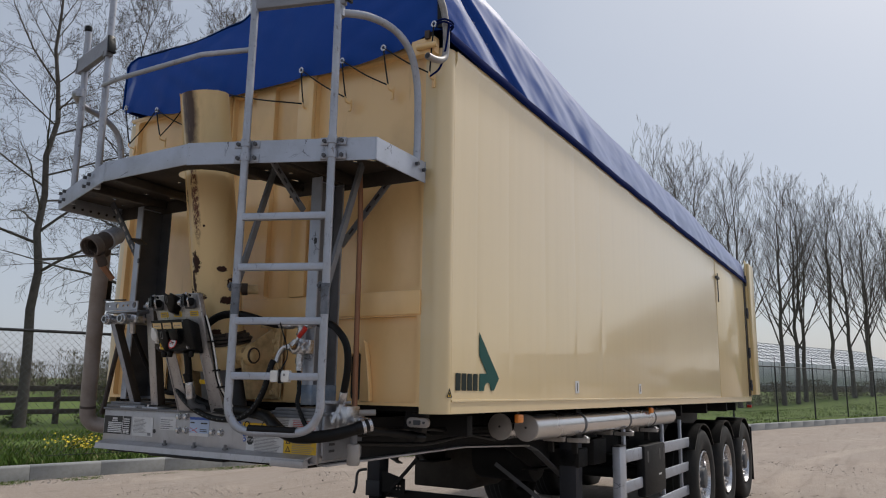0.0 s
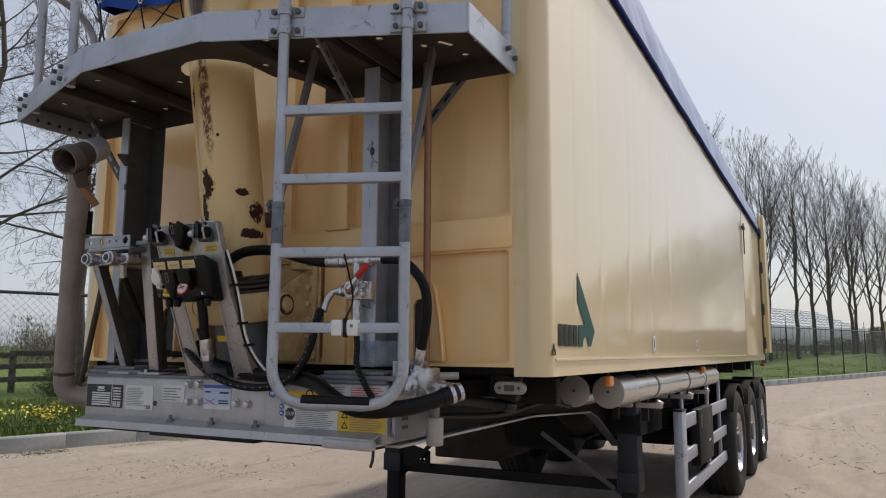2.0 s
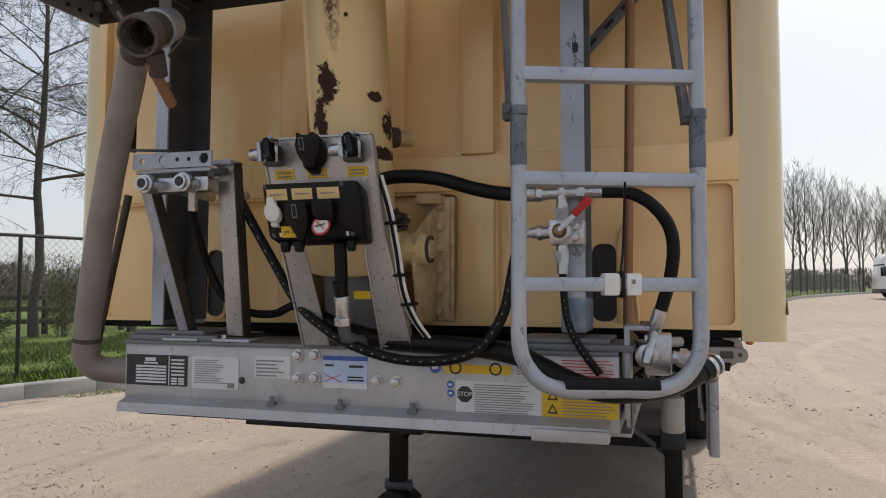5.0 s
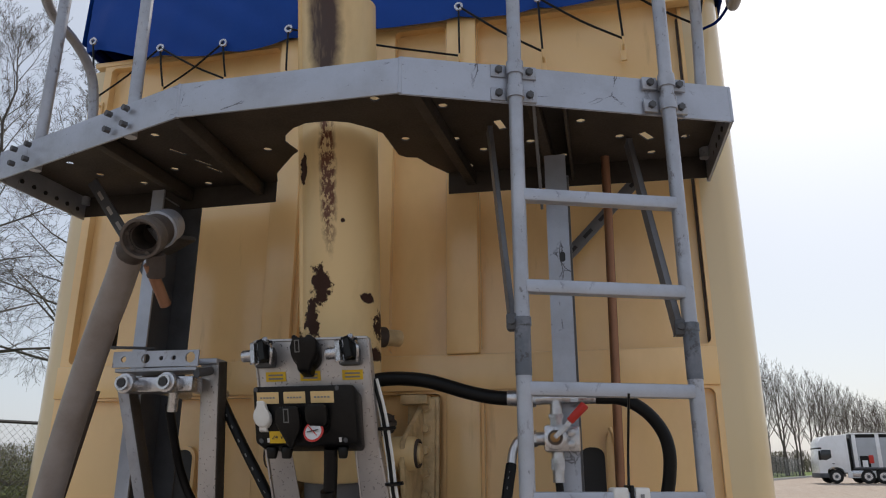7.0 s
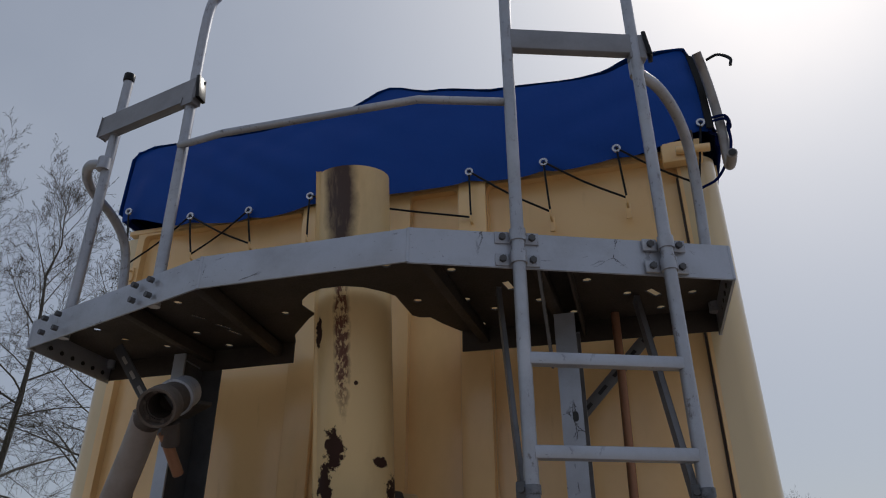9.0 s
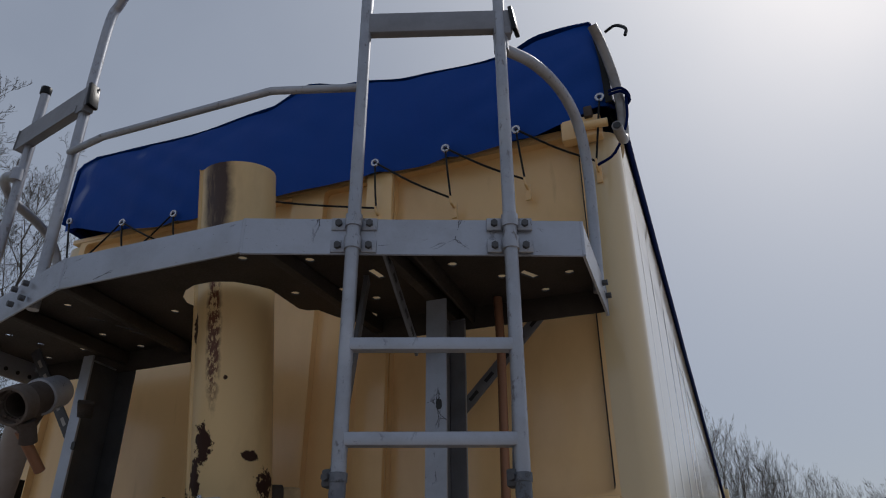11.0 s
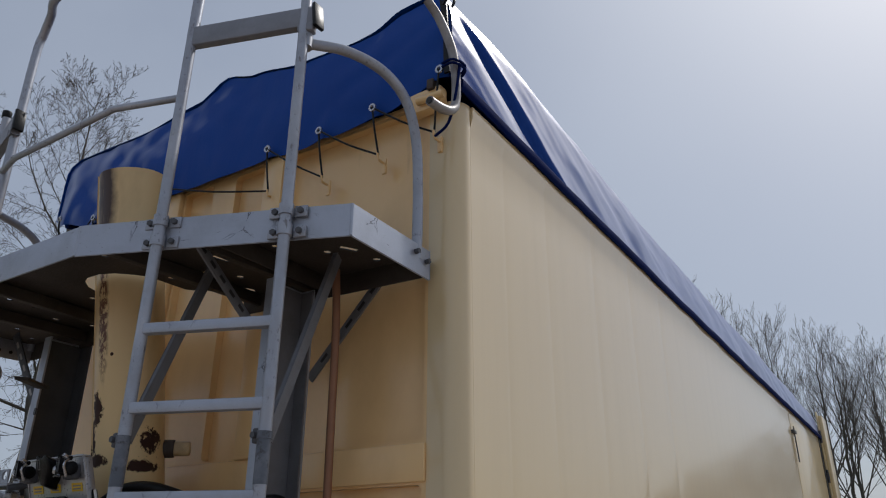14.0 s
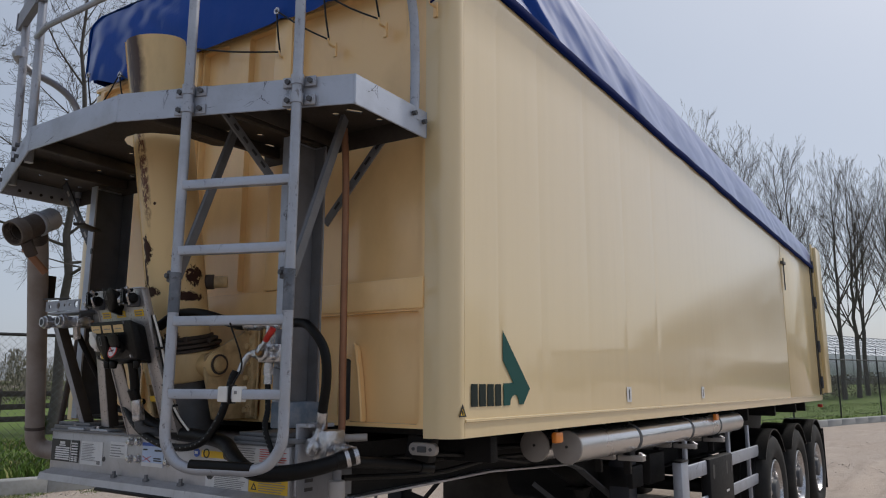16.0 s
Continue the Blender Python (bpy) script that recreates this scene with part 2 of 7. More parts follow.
_c = tex(M_beam, "ShaderNodeTexNoise", 9, 6, stretch=(3, 1, 0.25), rough=0.7)
blend(M_beam, ramp(M_beam, _c.outputs["Fac"], 0.56, 0.72, 0, 0.35), (0.24, 0.20, 0.18))
M_pipe = worn("taupe_pipe_paint", (0.29, 0.255, 0.238), (0.13, 0.090, 0.065), 0.5, 0.1, 5, 0.75)
M_iron = worn("rusty_cast_iron", (0.080, 0.064, 0.056), (0.042, 0.024, 0.016), 0.75, 0.2, 14, 0.8, grain=0.5)
M_copper = worn("copper_brown_pipe", (0.30, 0.145, 0.08), (0.16, 0.08, 0.05), 0.5, 0.35, 9, 0.6)
M_rubber = worn("black_rubber", (0.004, 0.004, 0.0045), (0.012, 0.011, 0.010), 0.42, 0, 18, 0.5, spec=0.2)
M_black = worn("black_plastic", (0.003, 0.003, 0.0035), (0.012, 0.012, 0.012), 0.34, 0, 25, 0.4, spec=0.25)
M_tyre = worn("tyre_rubber", (0.013, 0.013, 0.013), (0.035, 0.031, 0.027), 0.75, 0, 9, 0.6, spec=0.3)
M_rim = worn("polished_aluminium_rim", (0.55, 0.55, 0.57), (0.16, 0.15, 0.14), 0.24, 0.9, 16, 0.6, grain=0.05)
M_inox = mat("brushed_stainless", (0.62, 0.61, 0.615), 0.24, 0.95)
_s = tex(M_inox, "ShaderNodeTexNoise", 1.5, 4, stretch=(1, 0.4, 1))
blend(M_inox, ramp(M_inox, _s.outputs["Fac"], 0.4, 0.75, 0, 0.5), (0.40, 0.385, 0.37))
drive(M_inox, "Roughness", ramp(M_inox, _s.outputs["Fac"], 0.3, 0.7, 0.18, 0.34))
M_cap = worn("satin_end_plate", (0.36, 0.34, 0.325), (0.22, 0.195, 0.18), 0.48, 0.3, 6, 0.5)
M_zinc = worn("zinc_fitting", (0.56, 0.56, 0.58), (0.10, 0.085, 0.072), 0.24, 0.9, 80, 0.5)
M_blueleg = worn("dark_blue_leg_paint", (0.009, 0.013, 0.024), (0.014, 0.014, 0.014), 0.5, 0, 12, 0.5)
M_white = worn("white_plastic", (0.72, 0.72, 0.70), (0.45, 0.42, 0.38), 0.45, 0, 20, 0.4)
M_paper = worn("white_sticker", (0.62, 0.62, 0.63), (0.42, 0.40, 0.38), 0.5, 0, 25, 0.4)
M_ink = mat("black_print", (0.02, 0.02, 0.022), 0.5)
M_grey_ink = mat("grey_print", (0.20, 0.20, 0.21), 0.5)
M_yellow = worn("yellow_sticker", (0.72, 0.46, 0.02), (0.45, 0.28, 0.03), 0.45, 0, 30, 0.4)
M_tan = worn("tan_label", (0.70, 0.50, 0.24), (0.5, 0.34, 0.16), 0.5, 0, 40, 0.3)
M_blue_ink = mat("blue_print", (0.04, 0.10, 0.40), 0.45)
M_lblue = mat("pale_blue_print", (0.42, 0.52, 0.70), 0.45)
M_red = worn("red_plastic", (0.55, 0.025, 0.015), (0.3, 0.02, 0.015), 0.4, 0, 25, 0.4)
M_orange = worn("orange_lens", (0.70, 0.22, 0.03), (0.5, 0.15, 0.03), 0.3, 0, 30, 0.3)
M_print = mat("black_green_print", (0.003, 0.012, 0.010), 0.4, 0, 0.25)
M_stand = worn("satin_folded_steel", (0.46, 0.445, 0.445), (0.24, 0.215, 0.20), 0.34, 0.65, 4, 0.6, grain=0.08)
M_cast = worn("taupe_cast_iron", (0.115, 0.095, 0.082), (0.055, 0.030, 0.017), 0.7, 0.1, 18, 0.8, grain=0.5)
M_grime = worn("grimy_cream_paint", (0.66, 0.49, 0.265), (0.20, 0.125, 0.065), 0.45, 0.0, 15, 0.75, grain=0.3)
M_green = mat("dark_green_print", (0.001, 0.062, 0.054), 0.4, 0, 0.25)
M_brass = worn("brass_fitting", (0.35, 0.2, 0.08), (0.15, 0.08, 0.04), 0.45, 0.7, 25, 0.6)
M_blueband = worn("blue_grey_wrap", (0.13, 0.19, 0.27), (0.36, 0.38, 0.42), 0.45, 0.2, 13, 0.95)

M_hem = worn("navy_hem", (0.003, 0.011, 0.075), (0.005, 0.008, 0.03), 0.85, 0, 14, 0.5, spec=0.04)
M_tarp = mat("blue_pvc_tarpaulin", (0.001, 0.052, 0.295), 0.55, 0, 0.18, 1.0)
M_tarp.node_tree.nodes["Principled BSDF"].inputs["Coat IOR"].default_value = 3.0
_lw = M_tarp.node_tree.nodes.new("ShaderNodeLayerWeight")
_lw.inputs["Blend"].default_value = 0.5
drive(M_tarp, "Coat Weight", ramp(M_tarp, _lw.outputs["Facing"], 0.54, 0.70, 0.010, 1.0))
M_tarp.node_tree.nodes["Principled BSDF"].inputs["Coat Roughness"].default_value = 0.30
_s = tex(M_tarp, "ShaderNodeTexNoise", 3, 5)
blend(M_tarp, ramp(M_tarp, _s.outputs["Fac"], 0.45, 0.8, 0, 0.3), (0.001, 0.028, 0.22))
_f = tex(M_tarp, "ShaderNodeTexNoise", 5, 4, stretch=(1, 0.5, 1))
bump(M_tarp, _f.outputs["Fac"], 0.18, 0.010)
_f = tex(M_tarp, "ShaderNodeTexNoise", 3.2, 5, stretch=(2.6, 1.6, 0.7), rough=0.65)
_f.inputs["Vector"].links[0].from_node.inputs["Rotation"].default_value = (radians(20), radians(38), radians(15))
_f.inputs["Distortion"].default_value = 0.6
bump(M_tarp, _f.outputs["Fac"], 0.20, 0.014)
_f = tex(M_tarp, "ShaderNodeTexNoise", 220, 2)
bump(M_tarp, _f.outputs["Fac"], 0.10, 0.001)

M_ground = mat("packed_gravel", (0.355, 0.303, 0.262), 0.95, 0, 0.2)
_a = tex(M_ground, "ShaderNodeTexNoise", 0.35, 6, stretch=(1, 0.45, 1))
blend(M_ground, ramp(M_ground, _a.outputs["Fac"], 0.40, 0.72, 0, 0.5), (0.31, 0.24, 0.195))
_a = tex(M_ground, "ShaderNodeTexNoise", 1.3, 8, stretch=(1.0, 0.7, 1))
blend(M_ground, ramp(M_ground, _a.outputs["Fac"], 0.52, 0.75, 0, 0.6), (0.49, 0.41, 0.345))
_a = tex(M_ground, "ShaderNodeTexNoise", 3.1, 9, stretch=(1.0, 0.35, 1))
blend(M_ground, ramp(M_ground, _a.outputs["Fac"], 0.58, 0.72, 0, 0.6), (0.17, 0.138, 0.115))
_b = tex(M_ground, "ShaderNodeTexNoise", 62, 6, rough=0.7)
blend(M_ground, ramp(M_ground, _b.outputs["Fac"], 0.52, 0.66, 0, 0.75), (0.18, 0.14, 0.11))
blend(M_ground, ramp(M_ground, _b.outputs["Fac"], 0.44, 0.30, 0, 0.6), (0.56, 0.49, 0.42))
_t = tex(M_ground, "ShaderNodeTexNoise", 1.0, 5, stretch=(4.0, 0.22, 1))
_t.inputs["Distortion"].default_value = 0.7
_t.inputs["Vector"].links[0].from_node.inputs["Rotation"].default_value = (0, 0, radians(24))
blend(M_ground, ramp(M_ground, _t.outputs["Fac"], 0.55, 0.68, 0, 0.42), (0.22, 0.18, 0.15))
_t = tex(M_ground, "ShaderNodeTexNoise", 9.0, 6, rough=0.75)
blend(M_ground, ramp(M_ground, _t.outputs["Fac"], 0.56, 0.68, 0, 0.5), (0.24, 0.18, 0.14))
blend(M_ground, ramp(M_ground, _t.outputs["Fac"], 0.42, 0.33, 0, 0.4), (0.60, 0.52, 0.45))


def wheel_track(m, cx, cy, radius, half):
    """0..1 inside a worn wheel track on a wide arc, and 0..1 on the tread marks in it."""
    n, l = m.node_tree.nodes, m.node_tree.links
    c, sep = n.new("ShaderNodeTexCoord"), n.new("ShaderNodeSeparateXYZ")
    l.new(c.outputs["Object"], sep.inputs[0])
    dx, dy = math_node(m, "SUBTRACT", sep.outputs["X"], cx), math_node(m, "SUBTRACT", sep.outputs["Y"], cy)
    far = math_node(m, "POWER", math_node(m, "ADD", math_node(m, "MULTIPLY", dx, dx), math_node(m, "MULTIPLY", dy, dy)), 0.5)
    wob = tex(m, "ShaderNodeTexNoise", 0.7, 4)
    off = math_node(m, "ADD", math_node(m, "SUBTRACT", far, radius), math_node(m, "MULTIPLY", math_node(m, "SUBTRACT", wob.outputs["Fac"], 0.5), 0.5))
    band = ramp(m, math_node(m, "ABSOLUTE", off, 0.0), half, half * 0.6)
    turn = math_node(m, "MULTIPLY", math_node(m, "ARCTAN2", dy, dx), radius * 6.283 / 0.13)
    lug = ramp(m, math_node(m, "SINE", math_node(m, "ADD", turn, math_node(m, "MULTIPLY", off, 9.0)), 0.0), 0.1, 0.6)
    gap = tex(m, "ShaderNodeTexNoise", 0.45, 5)
    return band, math_node(m, "MULTIPLY", math_node(m, "MULTIPLY", band, lug), ramp(m, gap.outputs["Fac"], 0.50, 0.62))


for _cx, _cy, _r in ((24, 12, 20.6), (24, 12, 22.5), (24, 12, 17.9), (-34, -12, 38.2), (-34, -12, 40.1)):
    _t, _l = wheel_track(M_ground, _cx, _cy, _r, 0.21)
    blend(M_ground, math_node(M_ground, "MULTIPLY", _t, 0.34), (0.46, 0.385, 0.325))
    blend(M_ground, math_node(M_ground, "MULTIPLY", _l, 0.38), (0.22, 0.175, 0.145))
bump(M_ground, _b.outputs["Fac"], 0.6, 0.02)
bump(M_ground, _a.outputs["Fac"], 0.4, 0.05)

M_soil = mat("grass_soil", (0.098, 0.148, 0.034), 0.95, 0, 0.2)
_a = tex(M_soil, "ShaderNodeTexNoise", 2.0, 7)
blend(M_soil, ramp(M_soil, _a.outputs["Fac"], 0.5, 0.75, 0, 0.6), (0.13, 0.11, 0.05))
bump(M_soil, _a.outputs["Fac"], 0.6, 0.06)
M_kerb = worn("kerb_concrete", (0.29, 0.298, 0.298), (0.18, 0.175, 0.155), 0.85, 0, 14, 0.5, grain=0.4)
M_bark = worn("grey_bark", (0.100, 0.088, 0.078), (0.050, 0.043, 0.036), 0.9, 0, 9, 0.8, grain=0.6)
M_twig = worn("brown_twig", (0.080, 0.069, 0.060), (0.048, 0.041, 0.035), 0.9, 0, 9, 0.5)
M_wood = worn("dark_weathered_wood", (0.075, 0.062, 0.052), (0.03, 0.026, 0.022), 0.85, 0, 8, 0.6)
M_fence = worn("black_fence_coating", (0.014, 0.015, 0.015), (0.03, 0.03, 0.03), 0.5, 0.1, 12, 0.4)
M_wire = worn("galvanised_wire", (0.16, 0.165, 0.165), (0.08, 0.08, 0.08), 0.5, 0.4, 12, 0.4)


def leafy(name, a, b, c):
    m = mat(name, a, 0.75, 0, 0.3)
    n, l = m.node_tree.nodes, m.node_tree.links
    g = n.new("ShaderNodeNewGeometry")
    blend(m, ramp(m, g.outputs["Random Per Island"], 0.3, 0.75), b)
    blend(m, ramp(m, g.outputs["Random Per Island"], 0.8, 0.95), c)
    return m


M_grass = leafy("spring_grass", (0.065, 0.125, 0.018), (0.115, 0.18, 0.030), (0.25, 0.22, 0.10))
M_leaf = leafy("olive_spring_leaves", (0.12, 0.125, 0.05), (0.17, 0.165, 0.075), (0.15, 0.12, 0.085))
M_bramble = leafy("bramble_green", (0.045, 0.075, 0.020), (0.085, 0.115, 0.035), (0.13, 0.11, 0.07))
M_scrub = leafy("dull_far_scrub", (0.135, 0.122, 0.092), (0.17, 0.155, 0.115), (0.12, 0.105, 0.085))
M_flower = leafy("yellow_blossom", (0.70, 0.55, 0.03), (0.60, 0.50, 0.05), (0.75, 0.68, 0.35))
M_litter = leafy("pebbles", (0.36, 0.31, 0.27), (0.50, 0.445, 0.40), (0.25, 0.215, 0.185))
M_glasshouse = worn("greenhouse_glazing", (0.42, 0.45, 0.48), (0.30, 0.33, 0.36), 0.3, 0.1, 0.4, 0.5)
M_glaze_bar = mat("glazing_bar", (0.26, 0.28, 0.30), 0.5, 0.4)
M_cab = worn("white_cab_paint", (0.78, 0.80, 0.83), (0.5, 0.5, 0.5), 0.25, 0, 2, 0.3, coat=0.5)
M_glass = mat("dark_glass", (0.02, 0.024, 0.028), 0.08, 0, 0.6)
M_curtain = worn("pale_grey_curtain", (0.40, 0.43, 0.47), (0.28, 0.29, 0.31), 0.5, 0, 2, 0.4)
M_shed = worn("pale_yellow_render", (0.52, 0.46, 0.22), (0.36, 0.33, 0.2), 0.7, 0, 1, 0.5)

# ---------------------------------------------------------------- builders
TILT = Matrix.Translation((0, 4.5, 0)) @ Matrix.Rotation(radians(-0.5), 4, "X") @ Matrix.Translation((0, -4.5, 0))


def smooth(me, angle=40):
    for p in me.polygons:
        p.use_smooth = True
    me.set_sharp_from_angle(angle=radians(angle))


def part(name, bm, material, parent, label="", flat=False):
    bmesh.ops.recalc_face_normals(bm, faces=bm.faces)
    me = bpy.data.meshes.new(name)
    bm.to_mesh(me)
    bm.free()
    me.materials.append(material)
    if not flat:
        smooth(me)
    ob = new(name, me)
    ob.parent = parent
    if label:
        ob["label"] = label
    return ob


def again(ob, m, parent=None):
    """Another object on the same mesh, with the same parts under it."""
    o = new(ob.name.split(".")[0], ob.data)
    o.parent = parent or ob.parent
    o.matrix_basis = m
    if "label" in ob:
        o["label"] = ob["label"]
    for c in ob.children:
        k = again(c, c.matrix_basis.copy(), o)
    return o


def thing(name, label, category, group="", kind="", tilt=True):
    e = new(name)
    e.empty_display_size = 0.2
    if tilt:
        e.matrix_basis = TILT
    return tagged(e, label, category, group, kind)


def solo(name, bm, material, label, category, group="", kind="", tilt=True, flat=False):
    ob = part(name, bm, material, None, flat=flat)
    if tilt:
        ob.matrix_basis = TILT
    return tagged(ob, label, category, group, kind)


def box(lo, hi, bev=0.004, bm=None, seg=2):
    bm = bm or bmesh.new()
    r = bmesh.ops.create_cube(bm, size=1)
    for v in r["verts"]:
        v.co = Vector([lo[i] + (v.co[i] + 0.5) * (hi[i] - lo[i]) for i in range(3)])
    if bev:
        es = list({e for v in r["verts"] for e in v.link_edges})
        bmesh.ops.bevel(bm, geom=es, offset=bev, segments=seg, affect="EDGES", profile=0.5)
    return bm


def slab(p, q, w, h, bm=None, bev=0.003, up=(0, 0, 1)):
    """A bar of section w x h from p to q."""
    bm = bm or bmesh.new()
    p, q = Vector(p), Vector(q)
    d = q - p
    y = d.normalized()
    x = y.cross(Vector(up)).normalized()
    z = x.cross(y)
    m = Matrix((x, y, z)).transposed().to_4x4()
    m.translation = (p + q) / 2
    r = bmesh.ops.create_cube(bm, size=1)
    for v in r["verts"]:
        v.co = m @ Vector((v.co.x * w, v.co.y * d.length, v.co.z * h))
    if bev:
        es = list({e for v in r["verts"] for e in v.link_edges})
        bmesh.ops.bevel(bm, geom=es, offset=bev, segments=2, affect="EDGES", profile=0.5)
    return bm


def rod(p, q, r, seg=16, bm=None, r2=None, bev=0.0):
    bm = bm or bmesh.new()
    p, q = Vector(p), Vector(q)
    m = (q - p).to_track_quat("Z", "Y").to_matrix().to_4x4()
    m.translation = (p + q) / 2
    g = bmesh.ops.create_cone(bm, cap_ends=True, segments=seg, radius1=r, radius2=r if r2 is None else r2, depth=(q - p).length)
    if bev:
        es = [e for e in {e for v in g["verts"] for e in v.link_edges} if len(e.link_faces) == 2 and any(len(f.verts) > 4 for f in e.link_faces)]
        g2 = bmesh.ops.bevel(bm, geom=es, offset=bev, segments=2, affect="EDGES", profile=0.5)
        vs = {v for v in g["verts"] if v.is_valid} | set(g2["verts"])
    else:
        vs = set(g["verts"])
    for v in vs:
        v.co = m @ v.co
    return bm


def curve_points(pts, n=6):
    P = [Vector(p) for p in pts]
    P = [P[0] * 2 - P[1]] + P + [P[-1] * 2 - P[-2]]
    out = []
    for i in range(1, len(P) - 2):
        for k in range(n):
            t = k / n
            a, b, c, d = P[i - 1:i + 3]
            out.append(0.5 * ((2 * b) + (c - a) * t + (2 * a - 5 * b + 4 * c - d) * t * t + (3 * b - a - 3 * c + d) * t ** 3))
    out.append(P[-2])
    return out


def sweep(pts, r, seg=12, n=6, bm=None, hollow=0.0):
    """A round tube along a smooth line through pts (n=0: straight pieces)."""
    bm = bm or bmesh.new()
    P = curve_points(pts, n) if n else [Vector(p) for p in pts]
    tans = [(P[min(i + 1, len(P) - 1)] - P[max(i - 1, 0)]).normalized() for i in range(len(P))]
    side = tans[0].orthogonal().normalized()
    rings = []
    for p, t in zip(P, tans):
        side = (side - t * side.dot(t)).normalized()
        up = t.cross(side)
        rings.append([bm.verts.new(p + (side * math.cos(a) + up * math.sin(a)) * r) for a in [2 * math.pi * k / seg for k in range(seg)]])
    for a, b in zip(rings, rings[1:]):
        for k in range(seg):
            bm.faces.new((a[k], a[(k + 1) % seg], b[(k + 1) % seg], b[k]))
    bm.faces.new(rings[0][::-1])
    bm.faces.new(rings[-1])
    return bm


def prism(poly, axis, lo, hi, bev=0.0, bm=None, holes=()):
    """A plate with outline poly in the two other axes, from lo to hi along axis; holes are further outlines."""
    bm = bm or bmesh.new()
    put = {"x": lambda a, b, c: (c, a, b), "y": lambda a, b, c: (a, c, b), "z": lambda a, b, c: (a, b, c)}[axis]
    es = []
    for loop in (poly, *holes):
        vs = [bm.verts.new(put(a, b, lo)) for a, b in loop]
        es += [bm.edges.new((vs[i], vs[(i + 1) % len(vs)])) for i in range(len(vs))]
    if holes:
        f = [g for g in bmesh.ops.triangle_fill(bm, use_beauty=True, edges=es)["geom"] if isinstance(g, bmesh.types.BMFace)]
    else:
        f = [bm.faces.new(vs)]
    e = bmesh.ops.extrude_face_region(bm, geom=f)
    shift = Vector(put(0, 0, hi - lo))
    bmesh.ops.translate(bm, vec=shift, verts=[g for g in e["geom"] if isinstance(g, bmesh.types.BMVert)])
    if bev:
        bmesh.ops.bevel(bm, geom=[x for x in bm.edges if len(x.link_faces) == 2 and x.calc_face_angle(0) > 0.9], offset=bev, segments=2, affect="EDGES", profile=0.5)
    return bm


def circle(x, y, r, n=12):
    return [(x + r * math.cos(2 * math.pi * k / n), y + r * math.sin(2 * math.pi * k / n)) for k in range(n)]


def sheet(name, V, F, material, flat=False):
    me = bpy.data.meshes.new(name)
    me.from_pydata(V, [], F)
    me.materials.append(material)
    if not flat:
        smooth(me, 50)
    return new(name, me)


def lerp_table(tab, v):
    for (a, p), (b, q) in zip(tab, tab[1:]):
        if v <= b:
            t = max(0.0, (v - a) / (b - a))
            t = t * t * (3 - 2 * t)
            return p + (q - p) * t
    return tab[-1][1]


def rise(x, y):
    """The yard climbs gently far behind."""
    t = min(1.0, max(0.0, (y - 42) / 18))
    return 0.55 * t * t * (3 - 2 * t)

# ---------------------------------------------------------------- the trailer: body
trailer = thing("semi_trailer", "cream tipping semi-trailer parked on its landing legs on gravel", "trailer")
XL, XR, YB, ZT, ZB = -1.292, 1.279, 9.05, 3.17, 1.345


def side_wall(x, s):
    """A long glossy wall of wide pressed panels with narrow seams, slightly wavy."""
    V, F = [], []
    ys = []
    seams = [0.085, 0.345, 0.727, 1.257, 1.79, 2.32] + [2.90 + 0.58 * k for k in range(10)] + [YB]
    for k, (y, nxt) in enumerate(zip(seams, seams[1:])):
        ys += [(y + (nxt - y) * i / 6, 0.0) for i in range(6)]
        if k < 5:
            ys += [(nxt - 0.010, 0.0), (nxt - 0.005, -0.0003)]
    ys.append((YB, 0.0))
    zs = [1.375, 1.50, 1.75, 2.0, 2.3, 2.6, 2.9, 3.08, 3.12, ZT]
    for (yy, d) in ys:
        for z in zs:
            w = 0.0014 * noise.noise((yy * 0.7, z * 0.6, s * 3)) + 0.0004 * noise.noise((yy * 2.3, z * 0.4, 7))
            V.append((x + s * (d + w + (0.012 if z > 3.1 else 0)), yy, z))
    n = len(zs)
    for i in range(len(ys) - 1):
        for j in range(n - 1):
            F.append((i * n + j, (i + 1) * n + j, (i + 1) * n + j + 1, i * n + j + 1))
    bm = bmesh.new()
    me = bpy.data.meshes.new("t")
    me.from_pydata(V, [], F)
    bm.from_mesh(me)
    bpy.data.meshes.remove(me)
    g = bmesh.ops.extrude_face_region(bm, geom=bm.faces[:])
    bmesh.ops.translate(bm, vec=(-s * 0.045, 0, 0), verts=[v for v in g["geom"] if isinstance(v, bmesh.types.BMVert)])
    return bm


part("side_wall", side_wall(XR, 1), M_side, trailer, "glossy cream side wall with faint vertical seams")
part("side_wall", side_wall(XL, -1), M_side, trailer)
# lower rail with its narrow ledge
for x, s in ((XR, 1), (XL, -1)):
    bm = prism([(x + s * 0.001, 1.312), (x + s * 0.001, 1.368), (x + s * 0.008, 1.370), (x + s * 0.008, 1.378), (x + s * 0.001, 1.380), (x - s * 0.04, 1.380), (x - s * 0.04, 1.312)], "y", 0.085, YB)
    part("bottom_rail", bm, M_side, trailer)


def corner_post(x0, x1, s, r=0.072):
    """A rounded front corner: outline in plan, standing from under the floor to the top."""
    pts = [(x0, 0.05), (x0, 0.0)]
    pts += [(x1 - s * r + s * r * math.sin(a), r - r * math.cos(a)) for a in [math.pi / 2 * k / 12 for k in range(13)]]
    pts += [(x1, 0.079), (x1 - s * 0.004, 0.083), (x1 - s * 0.03, 0.083), (x1 - s * 0.03, 0.05)]
    return prism(pts, "z", 1.312, ZT)


part("corner_post", corner_post(1.152, XR + 0.003, 1), M_side, trailer, "rounded cream corner post")
part("corner_post", corner_post(-1.199, XL - 0.003, -1), M_side, trailer)

